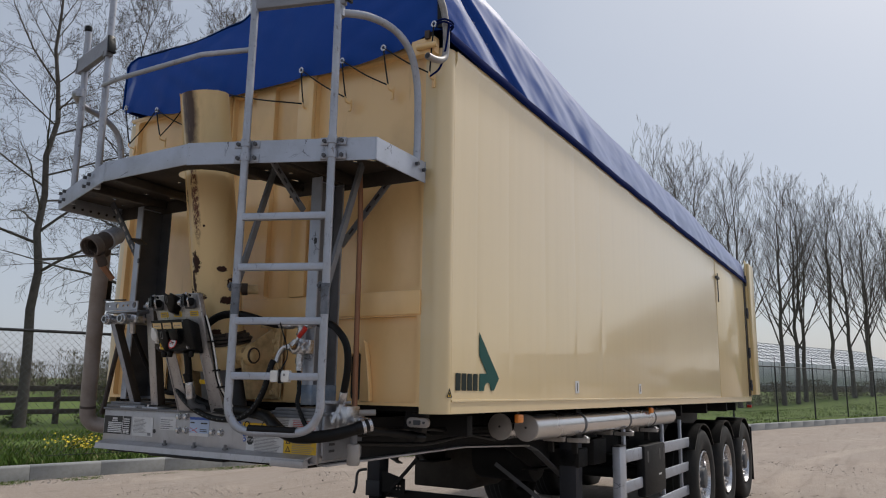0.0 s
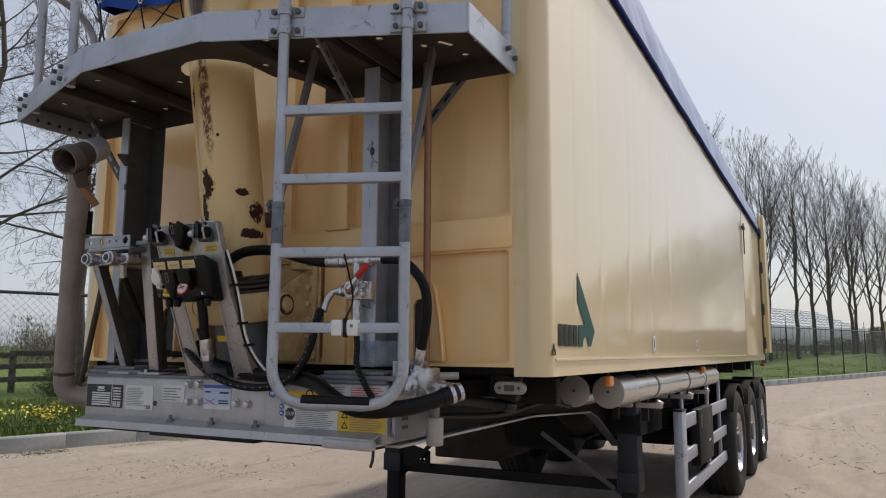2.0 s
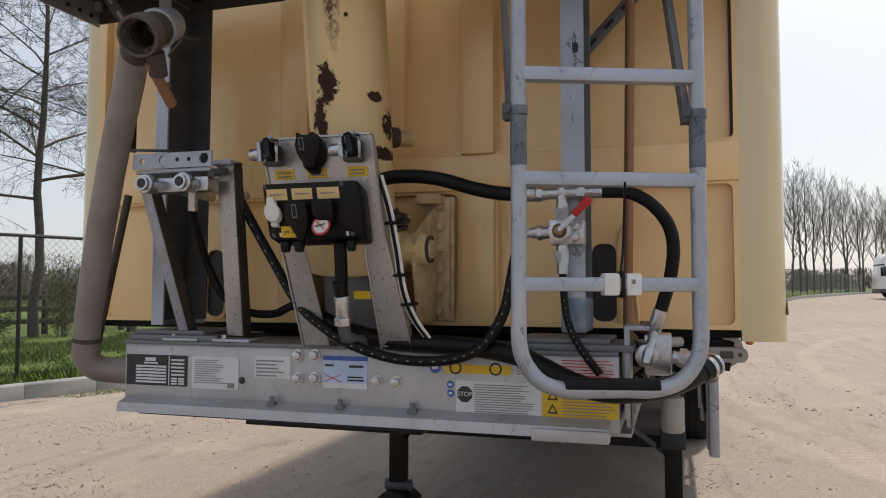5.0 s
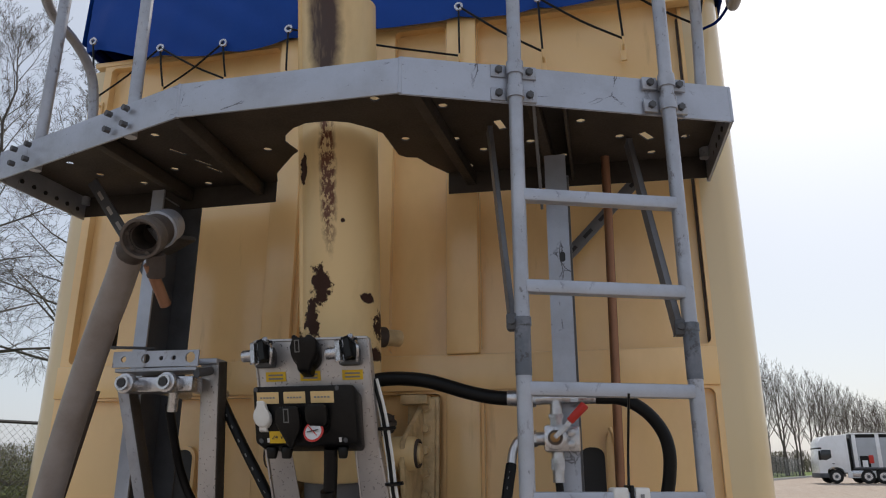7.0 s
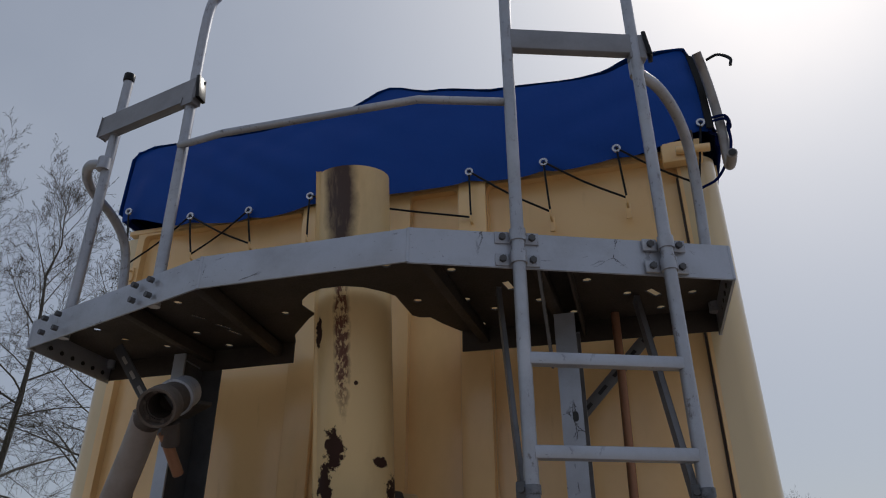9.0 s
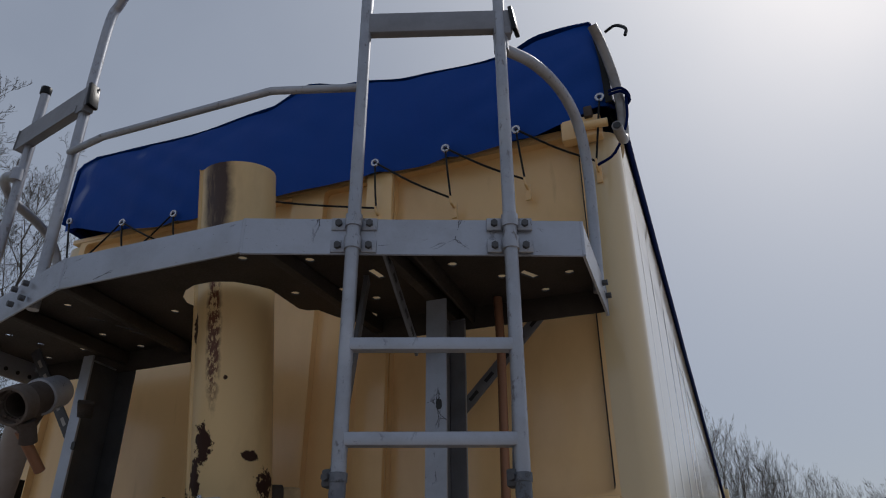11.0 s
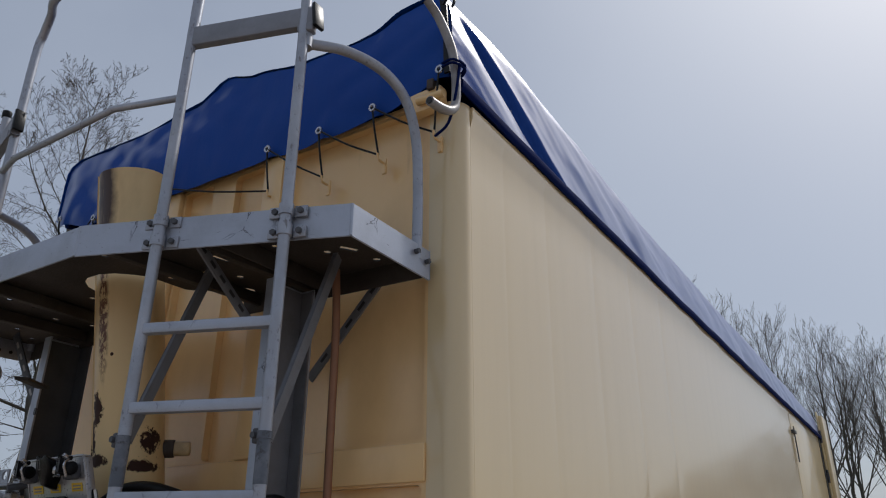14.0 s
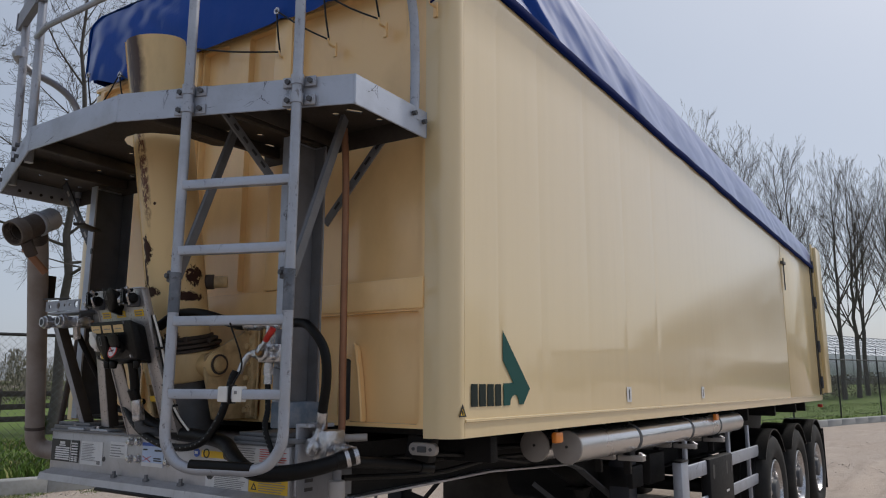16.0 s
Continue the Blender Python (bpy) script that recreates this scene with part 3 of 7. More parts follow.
# front wall: sheets set back between ribs and beams
front = part("front_wall", box((-1.20, 0.034, ZB), (1.154, 0.07, ZT + 0.02), 0), M_cream, trailer, "cream front bulkhead with ribs")


def rounded(x0, z0, x1, z1, r, n=4):
    out = []
    for cx, cz, a0 in ((x1 - r, z1 - r, 0), (x0 + r, z1 - r, 90), (x0 + r, z0 + r, 180), (x1 - r, z0 + r, 270)):
        out += [(cx + r * math.cos(radians(a0 + 90 * k / n)), cz + r * math.sin(radians(a0 + 90 * k / n))) for k in range(n + 1)]
    return out


def panel_frame(x0, z0, x1, z1, holes, y0=0.0, y1=0.036):
    return prism([(x0, z0), (x1, z0), (x1, z1), (x0, z1)], "y", y0, y1, holes=holes)


# the pressed frame, with rounded windows where the sheets show
win = [rounded(0.411, 1.918, 1.140, 3.178, 0.02), rounded(-1.165, 1.918, -0.392, 3.178, 0.02), rounded(0.09, 1.918, 0.287, 3.178, 0.02),
       rounded(-0.25, 1.915, -0.06, 3.178, 0.006),
       rounded(0.418, 1.36, 1.135, 1.782, 0.02), rounded(-1.17, 1.36, -0.392, 1.782, 0.02), rounded(-0.245, 1.36, 0.285, 1.782, 0.03)]
part("bulkhead_frame", panel_frame(-1.199, ZB, 1.1525, ZT + 0.02, win), M_cream, front)
part("cross_beam", box((-1.199, -0.012, 1.790), (1.152, 0.0, 1.908), 0.004), M_cream, front)
for x in (0.354, -0.320):
    part("rib", box((x - 0.056, -0.028, 1.908), (x + 0.056, 0.0, 3.19), 0.006), M_cream, front)
    part("rib", box((x - 0.056, -0.020, ZB), (x + 0.056, 0.0, 1.790), 0.006), M_cream, front)
part("top_rail", box((-1.25, -0.002, 3.192), (1.20, 0.05, 3.215), 0.004), M_cream, front)
for x in (0.755, -0.655):
    part("slot_recess", prism(rounded(x - 0.04, 1.362, x + 0.04, 1.61, 0.03), "y", 0.026, 0.0335), M_ink, front, "dark slot in the bulkhead")
    bm = prism(rounded(x - 0.05, 1.352, x + 0.05, 1.62, 0.04), "y", 0.012, 0.033, holes=[rounded(x - 0.038, 1.364, x + 0.038, 1.608, 0.03)])
    part("slot_rim", bm, M_cream, front)
# pressed gusset beside the slot
# dark strips put in for the shaded gaps beside the corner posts
for x, half in ((1.137, 0.0045), (-1.176, 0.009)):
    part("seal_strip", box((x - half, 0.018, 1.925), (x + half, 0.034, 3.10), 0.002), M_iron, front)
part("gusset", prism([(0.796, 1.362), (0.796, 1.600), (0.802, 1.640), (0.812, 1.662), (0.822, 1.640), (0.842, 1.520), (0.856, 1.400), (0.858, 1.362)], "y", -0.004, 0.030, 0.004), M_cream, front)
part("gusset_lip", sweep([(0.858, -0.006, 1.365), (0.855, -0.006, 1.42), (0.842, -0.006, 1.53), (0.824, -0.006, 1.635), (0.812, -0.004, 1.666)], 0.006, 8, 4), M_cream, front)
# floor, tail and inner closure
part("floor_pan", box((XL + 0.03, 0.07, 1.318), (XR - 0.05, YB - 0.05, 1.345), 0), M_chassis, trailer)
part("rear_bulkhead", box((XL, YB, 1.33), (XR, YB + 0.05, ZT + 0.02), 0.005), M_cream, trailer)

# rear door swung past the corner, with its hinges
gate = part("rear_door", box((1.303, 9.06, 1.41), (1.355, 9.46, 3.41), 0.01), M_rear, trailer, "cream rear door folded back beyond the corner")
part("door_frame", box((1.287, 9.02, 1.40), (1.308, 9.10, 3.455), 0.006), M_rear, gate)
part("seal", box((1.2835, 8.86, 1.385), (1.289, 9.02, 3.16), 0.002), M_rubber, gate)
for z in (1.47, 1.95, 2.55, 3.05):
    part("hinge", rod((1.300, 9.02, z), (1.300, 9.02, z + 0.16), 0.016, 10), M_dark, gate)
    part("hinge_arm", box((1.272, 8.97, z + 0.04), (1.318, 9.03, z + 0.11), 0.004), M_dark, gate)
part("rear_panel", box((1.2795, 6.74, 1.382), (1.2825, 9.045, 3.12), 0.0008), M_rear, trailer, "satin cream rear panel")
part("latch_rod", rod((1.298, 6.80, 2.57), (1.298, 6.80, 2.94), 0.007, 8), M_dark, trailer)
part("latch_block", box((1.276, 6.73, 2.865), (1.312, 6.87, 2.90), 0.004), M_dark, trailer)

# prints and stickers on the side wall
xs = XR + 0.0028
arrow = [(0.366, 1.722), (0.594, 1.490), (0.534, 1.426), (0.496, 1.426), (0.492, 1.446), (0.478, 1.462), (0.460, 1.466), (0.440, 1.460), (0.426, 1.446), (0.421, 1.424), (0.368, 1.424), (0.368, 1.511), (0.450, 1.513), (0.366, 1.602)]
part("printed_arrow", prism(arrow, "x", xs, xs + 0.0008), M_green, trailer, "dark green printed arrow")
for k in range(4):
    y = 0.124 + k * 0.0595
    part("printed_bar", prism([(y, 1.424), (y + 0.047, 1.424), (y + 0.047, 1.508), (y, 1.508)], "x", xs, xs + 0.0008), M_print, trailer)
part("warning_label", prism([(0.044, 1.392), (0.084, 1.392), (0.064, 1.430)], "x", xs + 0.0004, xs + 0.0014), M_yellow, trailer, "small yellow warning triangle")
part("warning_border", prism([(0.040, 1.390), (0.088, 1.390), (0.064, 1.434)], "x", xs + 0.001, xs + 0.003, holes=[[(0.049, 1.395), (0.079, 1.395), (0.064, 1.423)]]), M_ink, trailer)
part("warning_mark", prism([(0.060, 1.398), (0.068, 1.398), (0.066, 1.413), (0.062, 1.413)], "x", xs + 0.001, xs + 0.003), M_ink, trailer)
for y in (1.735, 3.21):
    s = part("number_label", prism([(y, 1.414), (y + 0.070, 1.414), (y + 0.070, 1.496), (y, 1.496)], "x", xs, xs + 0.0008), M_paper, trailer)
    part("printed_bar", prism([(y + 0.03, 1.428), (y + 0.042, 1.428), (y + 0.042, 1.482), (y + 0.03, 1.482)], "x", xs + 0.001, xs + 0.0018), M_ink, s)

# ---------------------------------------------------------------- chassis
for x in (-0.46, 0.53):
    rail = prism([(-0.02, 1.30), (-0.02, 1.09), (2.0, 1.07), (2.7, 0.80), (8.6, 0.80), (8.9, 1.30)], "x", x - 0.012, x + 0.012)
    part("frame_rail", rail, M_chassis, trailer)
    part("rail_flange", slab((x, 2.65, 0.80), (x, 8.6, 0.80), 0.14, 0.016), M_chassis, trailer)
    part("rail_flange", slab((x, 0.0, 1.30), (x, 8.8, 1.295), 0.14, 0.016), M_chassis, trailer)
for y in (0.55, 1.35, 2.2, 3.1, 4.1, 5.3, 6.6, 7.9, 8.6):
    part("cross_member", box((-1.10, y - 0.03, 1.18), (1.13, y + 0.03, 1.29), 0.004), M_chassis, trailer)
# gooseneck skirts: a plate whose lower edge carries a bright flange
skirt = [(-0.30, 1.28), (-0.30, 1.075), (1.0, 1.085), (1.95, 1.04), (2.1, 1.0), (2.62, 0.77), (2.62, 1.28)]
for x, m in ((0.80, M_chassis), (-0.735, M_chassis)):
    g = part("gooseneck_plate", prism(skirt, "x", x - 0.006, x + 0.006), m, trailer)
    for k, (a, b) in enumerate(zip(skirt[1:5], skirt[2:6])):
        part("flange", slab((x + 0.02, a[0], a[1]), (x + 0.02, b[0], b[1]), 0.06, 0.010, bev=0.002), M_beam if k < 2 else M_dark, g)
part("air_line", sweep([(0.90, -0.15, 1.17), (0.93, 0.4, 1.14), (0.92, 1.0, 1.16), (0.9, 2.0, 1.10), (0.9, 2.8, 0.98)], 0.011, 8), M_rubber, trailer)
part("air_line", sweep([(0.86, -0.12, 1.21), (0.88, 0.5, 1.19), (0.87, 1.1, 1.20), (0.86, 2.2, 1.15)], 0.014, 8), M_rubber, trailer)
part("air_line", sweep([(0.96, 0.0, 1.23), (0.99, 0.45, 1.215), (1.0, 1.1, 1.13)], 0.010, 8), M_rubber, trailer)
part("lamp_arm", slab((1.02, 0.10, 1.28), (1.13, 0.10, 1.26), 0.05, 0.09), M_chassis, trailer)
# oval white front marker
ov = [(1.072 + 0.024 * math.cos(a) + (0.078 if math.cos(a) > 0 else 0), 1.268 + 0.024 * math.sin(a)) for a in [radians(15 + 30 * k) for k in range(12)]]
mk = part("front_marker", prism(ov, "y", 0.05, 0.075, 0.004), M_cap, trailer, "grey oval front marker lamp")
part("lens", prism(rounded(1.093, 1.257, 1.131, 1.279, 0.004), "y", 0.043, 0.05), M_dark, mk)
for x in (1.072, 1.150):
    part("screw", rod((x, 0.046, 1.268), (x, 0.05, 1.268), 0.0065, 10), M_dark, mk)

# coupling beam across the nose
beam = part("front_beam", box((-0.746, -0.340, 1.085), (0.822, -0.325, 1.288), 0.003), M_beam, trailer, "grey steel front beam covered in plates")
part("top_plate", box((-0.746, -0.352, 1.286), (0.822, 0.02, 1.298), 0.003), M_strut, beam)
lip = prism([(-0.342, 1.122), (-0.398, 1.106), (-0.404, 1.078), (-0.30, 1.078), (-0.30, 1.086), (-0.396, 1.086), (-0.391, 1.101), (-0.342, 1.116)], "x", -0.722, 0.80)
part("lower_lip", lip, M_beam, beam)
part("rubbing_plate", box((-0.70, -0.33, 1.060), (0.76, 0.9, 1.076), 0.003), M_chassis, beam)
part("wear_strip", box((-0.25, -0.414, 1.064), (0.30, -0.36, 1.077), 0.004), M_rubber, beam)
part("wear_strip", box((0.60, -0.41, 1.068), (0.80, -0.37, 1.10), 0.004), M_beam, beam)
part("inner_web", box((-0.746, -0.05, 1.09), (0.822, -0.03, 1.286), 0.002), M_chassis, beam)
for x in (-0.746, 0.810):
    part("end_plate", box((x, -0.325, 1.085), (x + 0.012, -0.03, 1.286), 0.002), M_beam, beam)
for x in (-0.60, 0.66):
    part("foot_plate", box((x - 0.13, -0.345, 1.298), (x + 0.20, -0.06, 1.316), 0.003), M_strut, beam)
    part("foot_plate", box((x - 0.12, -0.33, 1.316), (x + 0.14, -0.08, 1.330), 0.004), M_strut, beam)
bolt = None
for x, z in ((-0.119, 1.264), (-0.062, 1.266), (-0.118, 1.196), (-0.061, 1.198), (0.138, 1.197), (0.197, 1.196)):
    if bolt is None:
        bm = rod((x, -0.340, z), (x, -0.344, z), 0.019, 16)
        rod((x, -0.344, z), (x, -0.358, z), 0.0135, 6, bm=bm, bev=0.002)
        bolt, bx, bz = part("bolt", bm, M_zinc, beam), x, z
    else:
        again(bolt, Matrix.Translation((x - bx, 0, z - bz)))
stud = None
for x in (-0.193, 0.031, 0.254):
    if stud is None:
        bm = rod((x, -0.362, 1.116), (x, -0.362, 1.126), 0.015, 6)
        rod((x, -0.362, 1.10), (x, -0.362, 1.142), 0.0075, 10, bm=bm)
        stud, bx = part("stud", bm, M_strut, beam), x
    else:
        again(stud, Matrix.Translation((x - bx, 0, 0)))
part("drain_hole", rod((-0.310, -0.3395, 1.182), (-0.310, -0.3415, 1.182), 0.011, 14), M_ink, beam)


def sticker(name, x0, z0, x1, z1, material, parent, y=-0.3405, label=""):
    return part(name, prism([(x0, z0), (x1, z0), (x1, z1), (x0, z1)], "y", y - 0.0018, y), material, parent, label, flat=True)


def lines(parent, x0, x1, z0, z1, n, material, y=-0.3423, ragged=0.25, h=0.5):
    """Rows of unreadable print, as plain bars."""
    rnd = random.Random(n * 31 + int(x0 * 1000))
    st = (z1 - z0) / n
    for k in range(n):
        e = x1 - (x1 - x0) * ragged * rnd.random()
        sticker("printed_bar", x0, z0 + k * st, e, z0 + k * st + st * h, material, parent, y)


p = sticker("data_plate", -0.738, 1.155, -0.508, 1.252, M_ink, beam, label="black data plate with white fields")
lines(p, -0.70, -0.585, 1.163, 1.222, 6, M_paper, ragged=0.0, h=0.62)
sticker("printed_bar", -0.665, 1.232, -0.625, 1.243, M_paper, p, -0.3423)
sticker("printed_bar", -0.67, 1.2235, -0.618, 1.2285, M_paper, p, -0.3423)
lines(p, -0.566, -0.518, 1.188, 1.246, 5, M_paper, ragged=0.0)
lines(p, -0.566, -0.545, 1.160, 1.184, 3, M_paper, ragged=0.0, h=0.7)
lines(p, -0.539, -0.518, 1.160, 1.184, 3, M_paper, ragged=0.0, h=0.7)
sticker("divider", -0.576, 1.157, -0.573, 1.25, M_paper, p, -0.3423)
p = sticker("type_sticker", -0.489, 1.152, -0.322, 1.252, M_paper, beam)
lines(p, -0.48, -0.34, 1.170, 1.246, 11, M_grey_ink, ragged=0.5, h=0.3)
sticker("printed_bar", -0.36, 1.157, -0.336, 1.172, M_grey_ink, p, -0.3423)
p = sticker("approval_sticker", -0.266, 1.193, -0.143, 1.259, M_paper, beam)
lines(p, -0.26, -0.15, 1.198, 1.254, 5, M_grey_ink, ragged=0.4, h=0.35)
p = sticker("brake_sticker", -0.034, 1.172, 0.108, 1.266, M_lblue, beam, label="blue and white brake system sticker")
sticker("header", -0.034, 1.253, 0.108, 1.266, M_blue_ink, p, -0.3423)
sticker("footer", -0.034, 1.172, 0.108, 1.187, M_paper, p, -0.3423)
lines(p, 0.045, 0.10, 1.194, 1.212, 2, M_ink, -0.3423, 0.2)
sticker("printed_bar", -0.028, 1.235, 0.0, 1.241, M_ink, p, -0.3423)
sticker("printed_bar", 0.05, 1.233, 0.095, 1.24, M_ink, p, -0.3423)
part("cross", slab((-0.03, -0.343, 1.19), (0.025, -0.343, 1.212), 0.0016, 0.003, bev=0, up=(0, 1, 0)), M_red, p)
part("cross", slab((-0.03, -0.3432, 1.212), (0.025, -0.3432, 1.19), 0.0016, 0.003, bev=0, up=(0, 1, 0)), M_red, p)
p = sticker("notice_sticker", 0.376, 1.119, 0.617, 1.209, M_paper, beam, label="white notice with a black stop octagon")
lines(p, 0.430, 0.610, 1.124, 1.204, 12, M_grey_ink, ragged=0.3, h=0.35)
oc = part("octagon", prism([(0.402 + 0.0235 * math.cos(radians(22.5 + 45 * k)), 1.171 + 0.0235 * math.sin(radians(22.5 + 45 * k))) for k in range(8)], "y", -0.3436, -0.3423), M_ink, p)


def writing(text, size, where, material, parent):
    cu = bpy.data.curves.new("writing", "FONT")
    cu.body, cu.size, cu.align_x, cu.align_y, cu.extrude = text, size, "CENTER", "CENTER", 0.0003
    o = bpy.data.objects.new("writing", cu)
    me = bpy.data.meshes.new_from_object(o)
    bpy.data.objects.remove(o)
    me.materials.append(material)
    k = new("lettering", me)
    k.parent = parent
    k.matrix_basis = Matrix.Translation(where) @ Matrix.Rotation(radians(90), 4, "X")
    return k


writing("STOP", 0.0178, (0.402, -0.3442, 1.171), M_paper, oc)
p = sticker("hazard_sticker", 0.619, 1.122, 0.818, 1.199, M_yellow, beam, label="yellow hazard sticker")
for z in (1.166, 1.130):
    part("triangle", prism([(0.632, z), (0.662, z), (0.647, z + 0.026)], "y", -0.3437, -0.3423, holes=[[(0.638, z + 0.004), (0.656, z + 0.004), (0.647, z + 0.019)]]), M_ink, p)
lines(p, 0.672, 0.812, 1.128, 1.194, 8, M_grey_ink, ragged=0.3, h=0.3)
p = sticker("hazard_sticker", 0.345, 1.228, 0.533, 1.253, M_yellow, beam)
for x in (0.375, 0.49):
    part("ring", prism(circle(x, 1.243, 0.018, 16), "y", -0.3437, -0.3423, holes=[circle(x, 1.243, 0.013, 16)]), M_ink, p)
p = sticker("notice_sticker", 0.541, 1.226, 0.819, 1.283, M_paper, beam)
lines(p, 0.548, 0.66, 1.231, 1.279, 6, M_grey_ink, ragged=0.2, h=0.35)
lines(p, 0.672, 0.812, 1.231, 1.279, 6, M_red, ragged=0.2, h=0.3)
for x, z, r in ((0.36, 1.196, 0.0105), (0.361, 1.172, 0.0105), (0.315, 1.243, 0.017)):
    part("round_sticker", rod((x, -0.3405, z), (x, -0.3425, z), r, 18), M_blue_ink, beam)
    sticker("printed_bar", x - r * 0.5, z - r * 0.3, x + r * 0.5, z + r * 0.3, M_paper, beam, -0.3426)

side = part("slotted_plate", box((0.852, -0.335, 1.10), (0.858, -0.05, 1.215), 0.002), M_strut, beam)
for z in (1.135, 1.165):
    part("slot", box((0.857, -0.30, z), (0.8595, -0.26, z + 0.012), 0), M_ink, side)

# upright channels that carry the walkway
for x0, x1 in ((-0.690, -0.612), (0.667, 0.731)):
    c = [(x0, -0.290), (x1, -0.290), (x1, -0.282), (x0 + 0.008, -0.282), (x0 + 0.008, -0.118), (x1, -0.118), (x1, -0.110), (x0, -0.110)]
    if x0 < 0:
        c[1], c[2] = (x0 + 0.046, -0.290), (x0 + 0.046, -0.282)
    ch = part("channel_post", prism(c, "z", 1.345, 2.47, 0.0), M_alu, trailer, "grey channel post with a dark hollow side")
    part("hole", prism(rounded((x0 + x1) / 2 + 0.001, 2.126, (x0 + x1) / 2 + 0.018, 2.156, 0.008), "y", -0.2925, -0.2895), M_ink, ch)
    # dark plates stand in for the shade inside the open channel
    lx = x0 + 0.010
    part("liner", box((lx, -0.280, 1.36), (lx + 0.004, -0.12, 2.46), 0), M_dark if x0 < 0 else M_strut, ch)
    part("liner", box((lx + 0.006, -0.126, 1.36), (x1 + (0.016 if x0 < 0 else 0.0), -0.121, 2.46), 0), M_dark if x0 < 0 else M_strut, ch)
part("wrap", box((0.664, -0.294, 1.345), (0.734, -0.107, 1.440), 0.006), M_blueband, trailer, "torn blue-grey wrap round the post foot")

# lift cylinder leaning forward in front of the bulkhead
ax0, ax1 = Vector((0.015, -0.175, 1.42)), Vector((0.036, -0.470, 2.975))
axd = (ax1 - ax0).normalized()


def on_axis(z):
    return ax0 + axd * ((z - ax0.z) / axd.z)


def tube(p, q, r, wall, seg=40):
    bm = bmesh.new()
    m = (q - p).to_track_quat("Z", "Y").to_matrix()
    rings = []
    for c, rr in ((p, r), (q, r), (q, r - wall), (q - (q - p).normalized() * 0.35, r - wall)):
        rings.append([bm.verts.new(c + m @ Vector((rr * math.cos(2 * math.pi * k / seg), rr * math.sin(2 * math.pi * k / seg), 0))) for k in range(seg)])
    for a, b in zip(rings, rings[1:]):
        for k in range(seg):
            bm.faces.new((a[k], a[(k + 1) % seg], b[(k + 1) % seg], b[k]))
    bm.faces.new(rings[0])
    bm.faces.new(rings[-1])
    return bm


ram = part("lift_cylinder", tube(on_axis(1.70), on_axis(2.975), 0.122, 0.006), M_rusty, trailer, "cream lift cylinder with rust scabs and streaks")
part("weld_seam", slab(on_axis(1.75) + Vector((-0.095, -0.078, 0)), on_axis(2.97) + Vector((-0.095, -0.078, 0)), 0.016, 0.010), M_rusty, ram)
part("ram_head", rod(on_axis(2.60), on_axis(2.66), 0.112, 32), M_under, ram)
for z, r in ((1.646, 0.158), (1.664, 0.166), (1.682, 0.152), (1.698, 0.134)):
    part("collar", rod(on_axis(z), on_axis(z + 0.012), r, 40, bev=0.002), M_iron, ram)
part("collar_core", rod(on_axis(1.64), on_axis(1.70), 0.128, 36), M_ink, ram)
for k in range(8):
    a = radians(-150 + 40 * k)
    c = on_axis(1.676) + Vector((0.150 * math.cos(a), 0.150 * math.sin(a), 0))
    part("collar_bolt", rod(c, c + axd * 0.022, 0.010, 6), M_iron, ram)
part("yoke", rod(on_axis(1.525), on_axis(1.646), 0.156, 36, bev=0.012), M_rusty, ram)
part("lower_barrel", rod(on_axis(1.30), on_axis(1.53), 0.115, 32), M_strut, ram)
for s in (-1, 1):
    c = on_axis(1.585)
    part("trunnion", rod(c + Vector((s * 0.12, 0.0, 0)), c + Vector((s * 0.235, 0.0, 0)), 0.050, 28, bev=0.012), M_rusty, ram)
    part("trunnion_pin", rod(c + Vector((s * 0.235, 0, 0)), c + Vector((s * 0.247, 0, 0)), 0.030, 20, bev=0.004), M_grime, ram)
    part("pin_ring", tube(c + Vector((s * 0.22, 0, 0)), c + Vector((s * 0.241, 0, 0)), 0.042, 0.007, 24), M_iron, ram)
    bm = prism([(-0.20, 1.36), (-0.03, 1.36), (-0.03, 1.75), (-0.07, 1.72), (-0.255, 1.62), (-0.255, 1.55)], "x", c.x + s * 0.20 - 0.008, c.x + s * 0.20 + 0.008, 0.003)
    part("trunnion_bracket", bm, M_grime, ram)
    part("bracket_cap", box((c.x + s * 0.20 - 0.060, -0.075, 1.742), (c.x + s * 0.20 + 0.030, -0.012, 1.772), 0.005), M_grime, ram)
    part("backing_plate", box((c.x + s * 0.20 - 0.050, -0.012, 1.358), (c.x + s * 0.20 + 0.056, -0.004, 1.770), 0.002), M_grime, ram)
    pl = part("hinge_plate", prism(rounded(c.x + s * 0.20 - 0.045, 1.365, c.x + s * 0.20 + 0.045, 1.765, 0.008), "y", -0.032, -0.012, 0.003), M_grime, ram)
    for k in range(6):
        x, z = c.x + s * 0.20 + 0.016, 1.395 + k * 0.068
        part("washer", rod((x, -0.032, z), (x, -0.036, z), 0.020, 16), M_grime, pl)
        part("bolt", rod((x, -0.036, z), (x, -0.052, z), 0.0145, 6, bev=0.002), M_grime, pl)
part("step_bracket", rod((0.10, -0.185, 1.945), (0.168, -0.118, 1.948), 0.027, 20, bev=0.008), M_grime, ram)
part("bracket_collar", rod((0.095, -0.19, 1.945), (0.128, -0.158, 1.9465), 0.033, 20, bev=0.004), M_iron, ram)

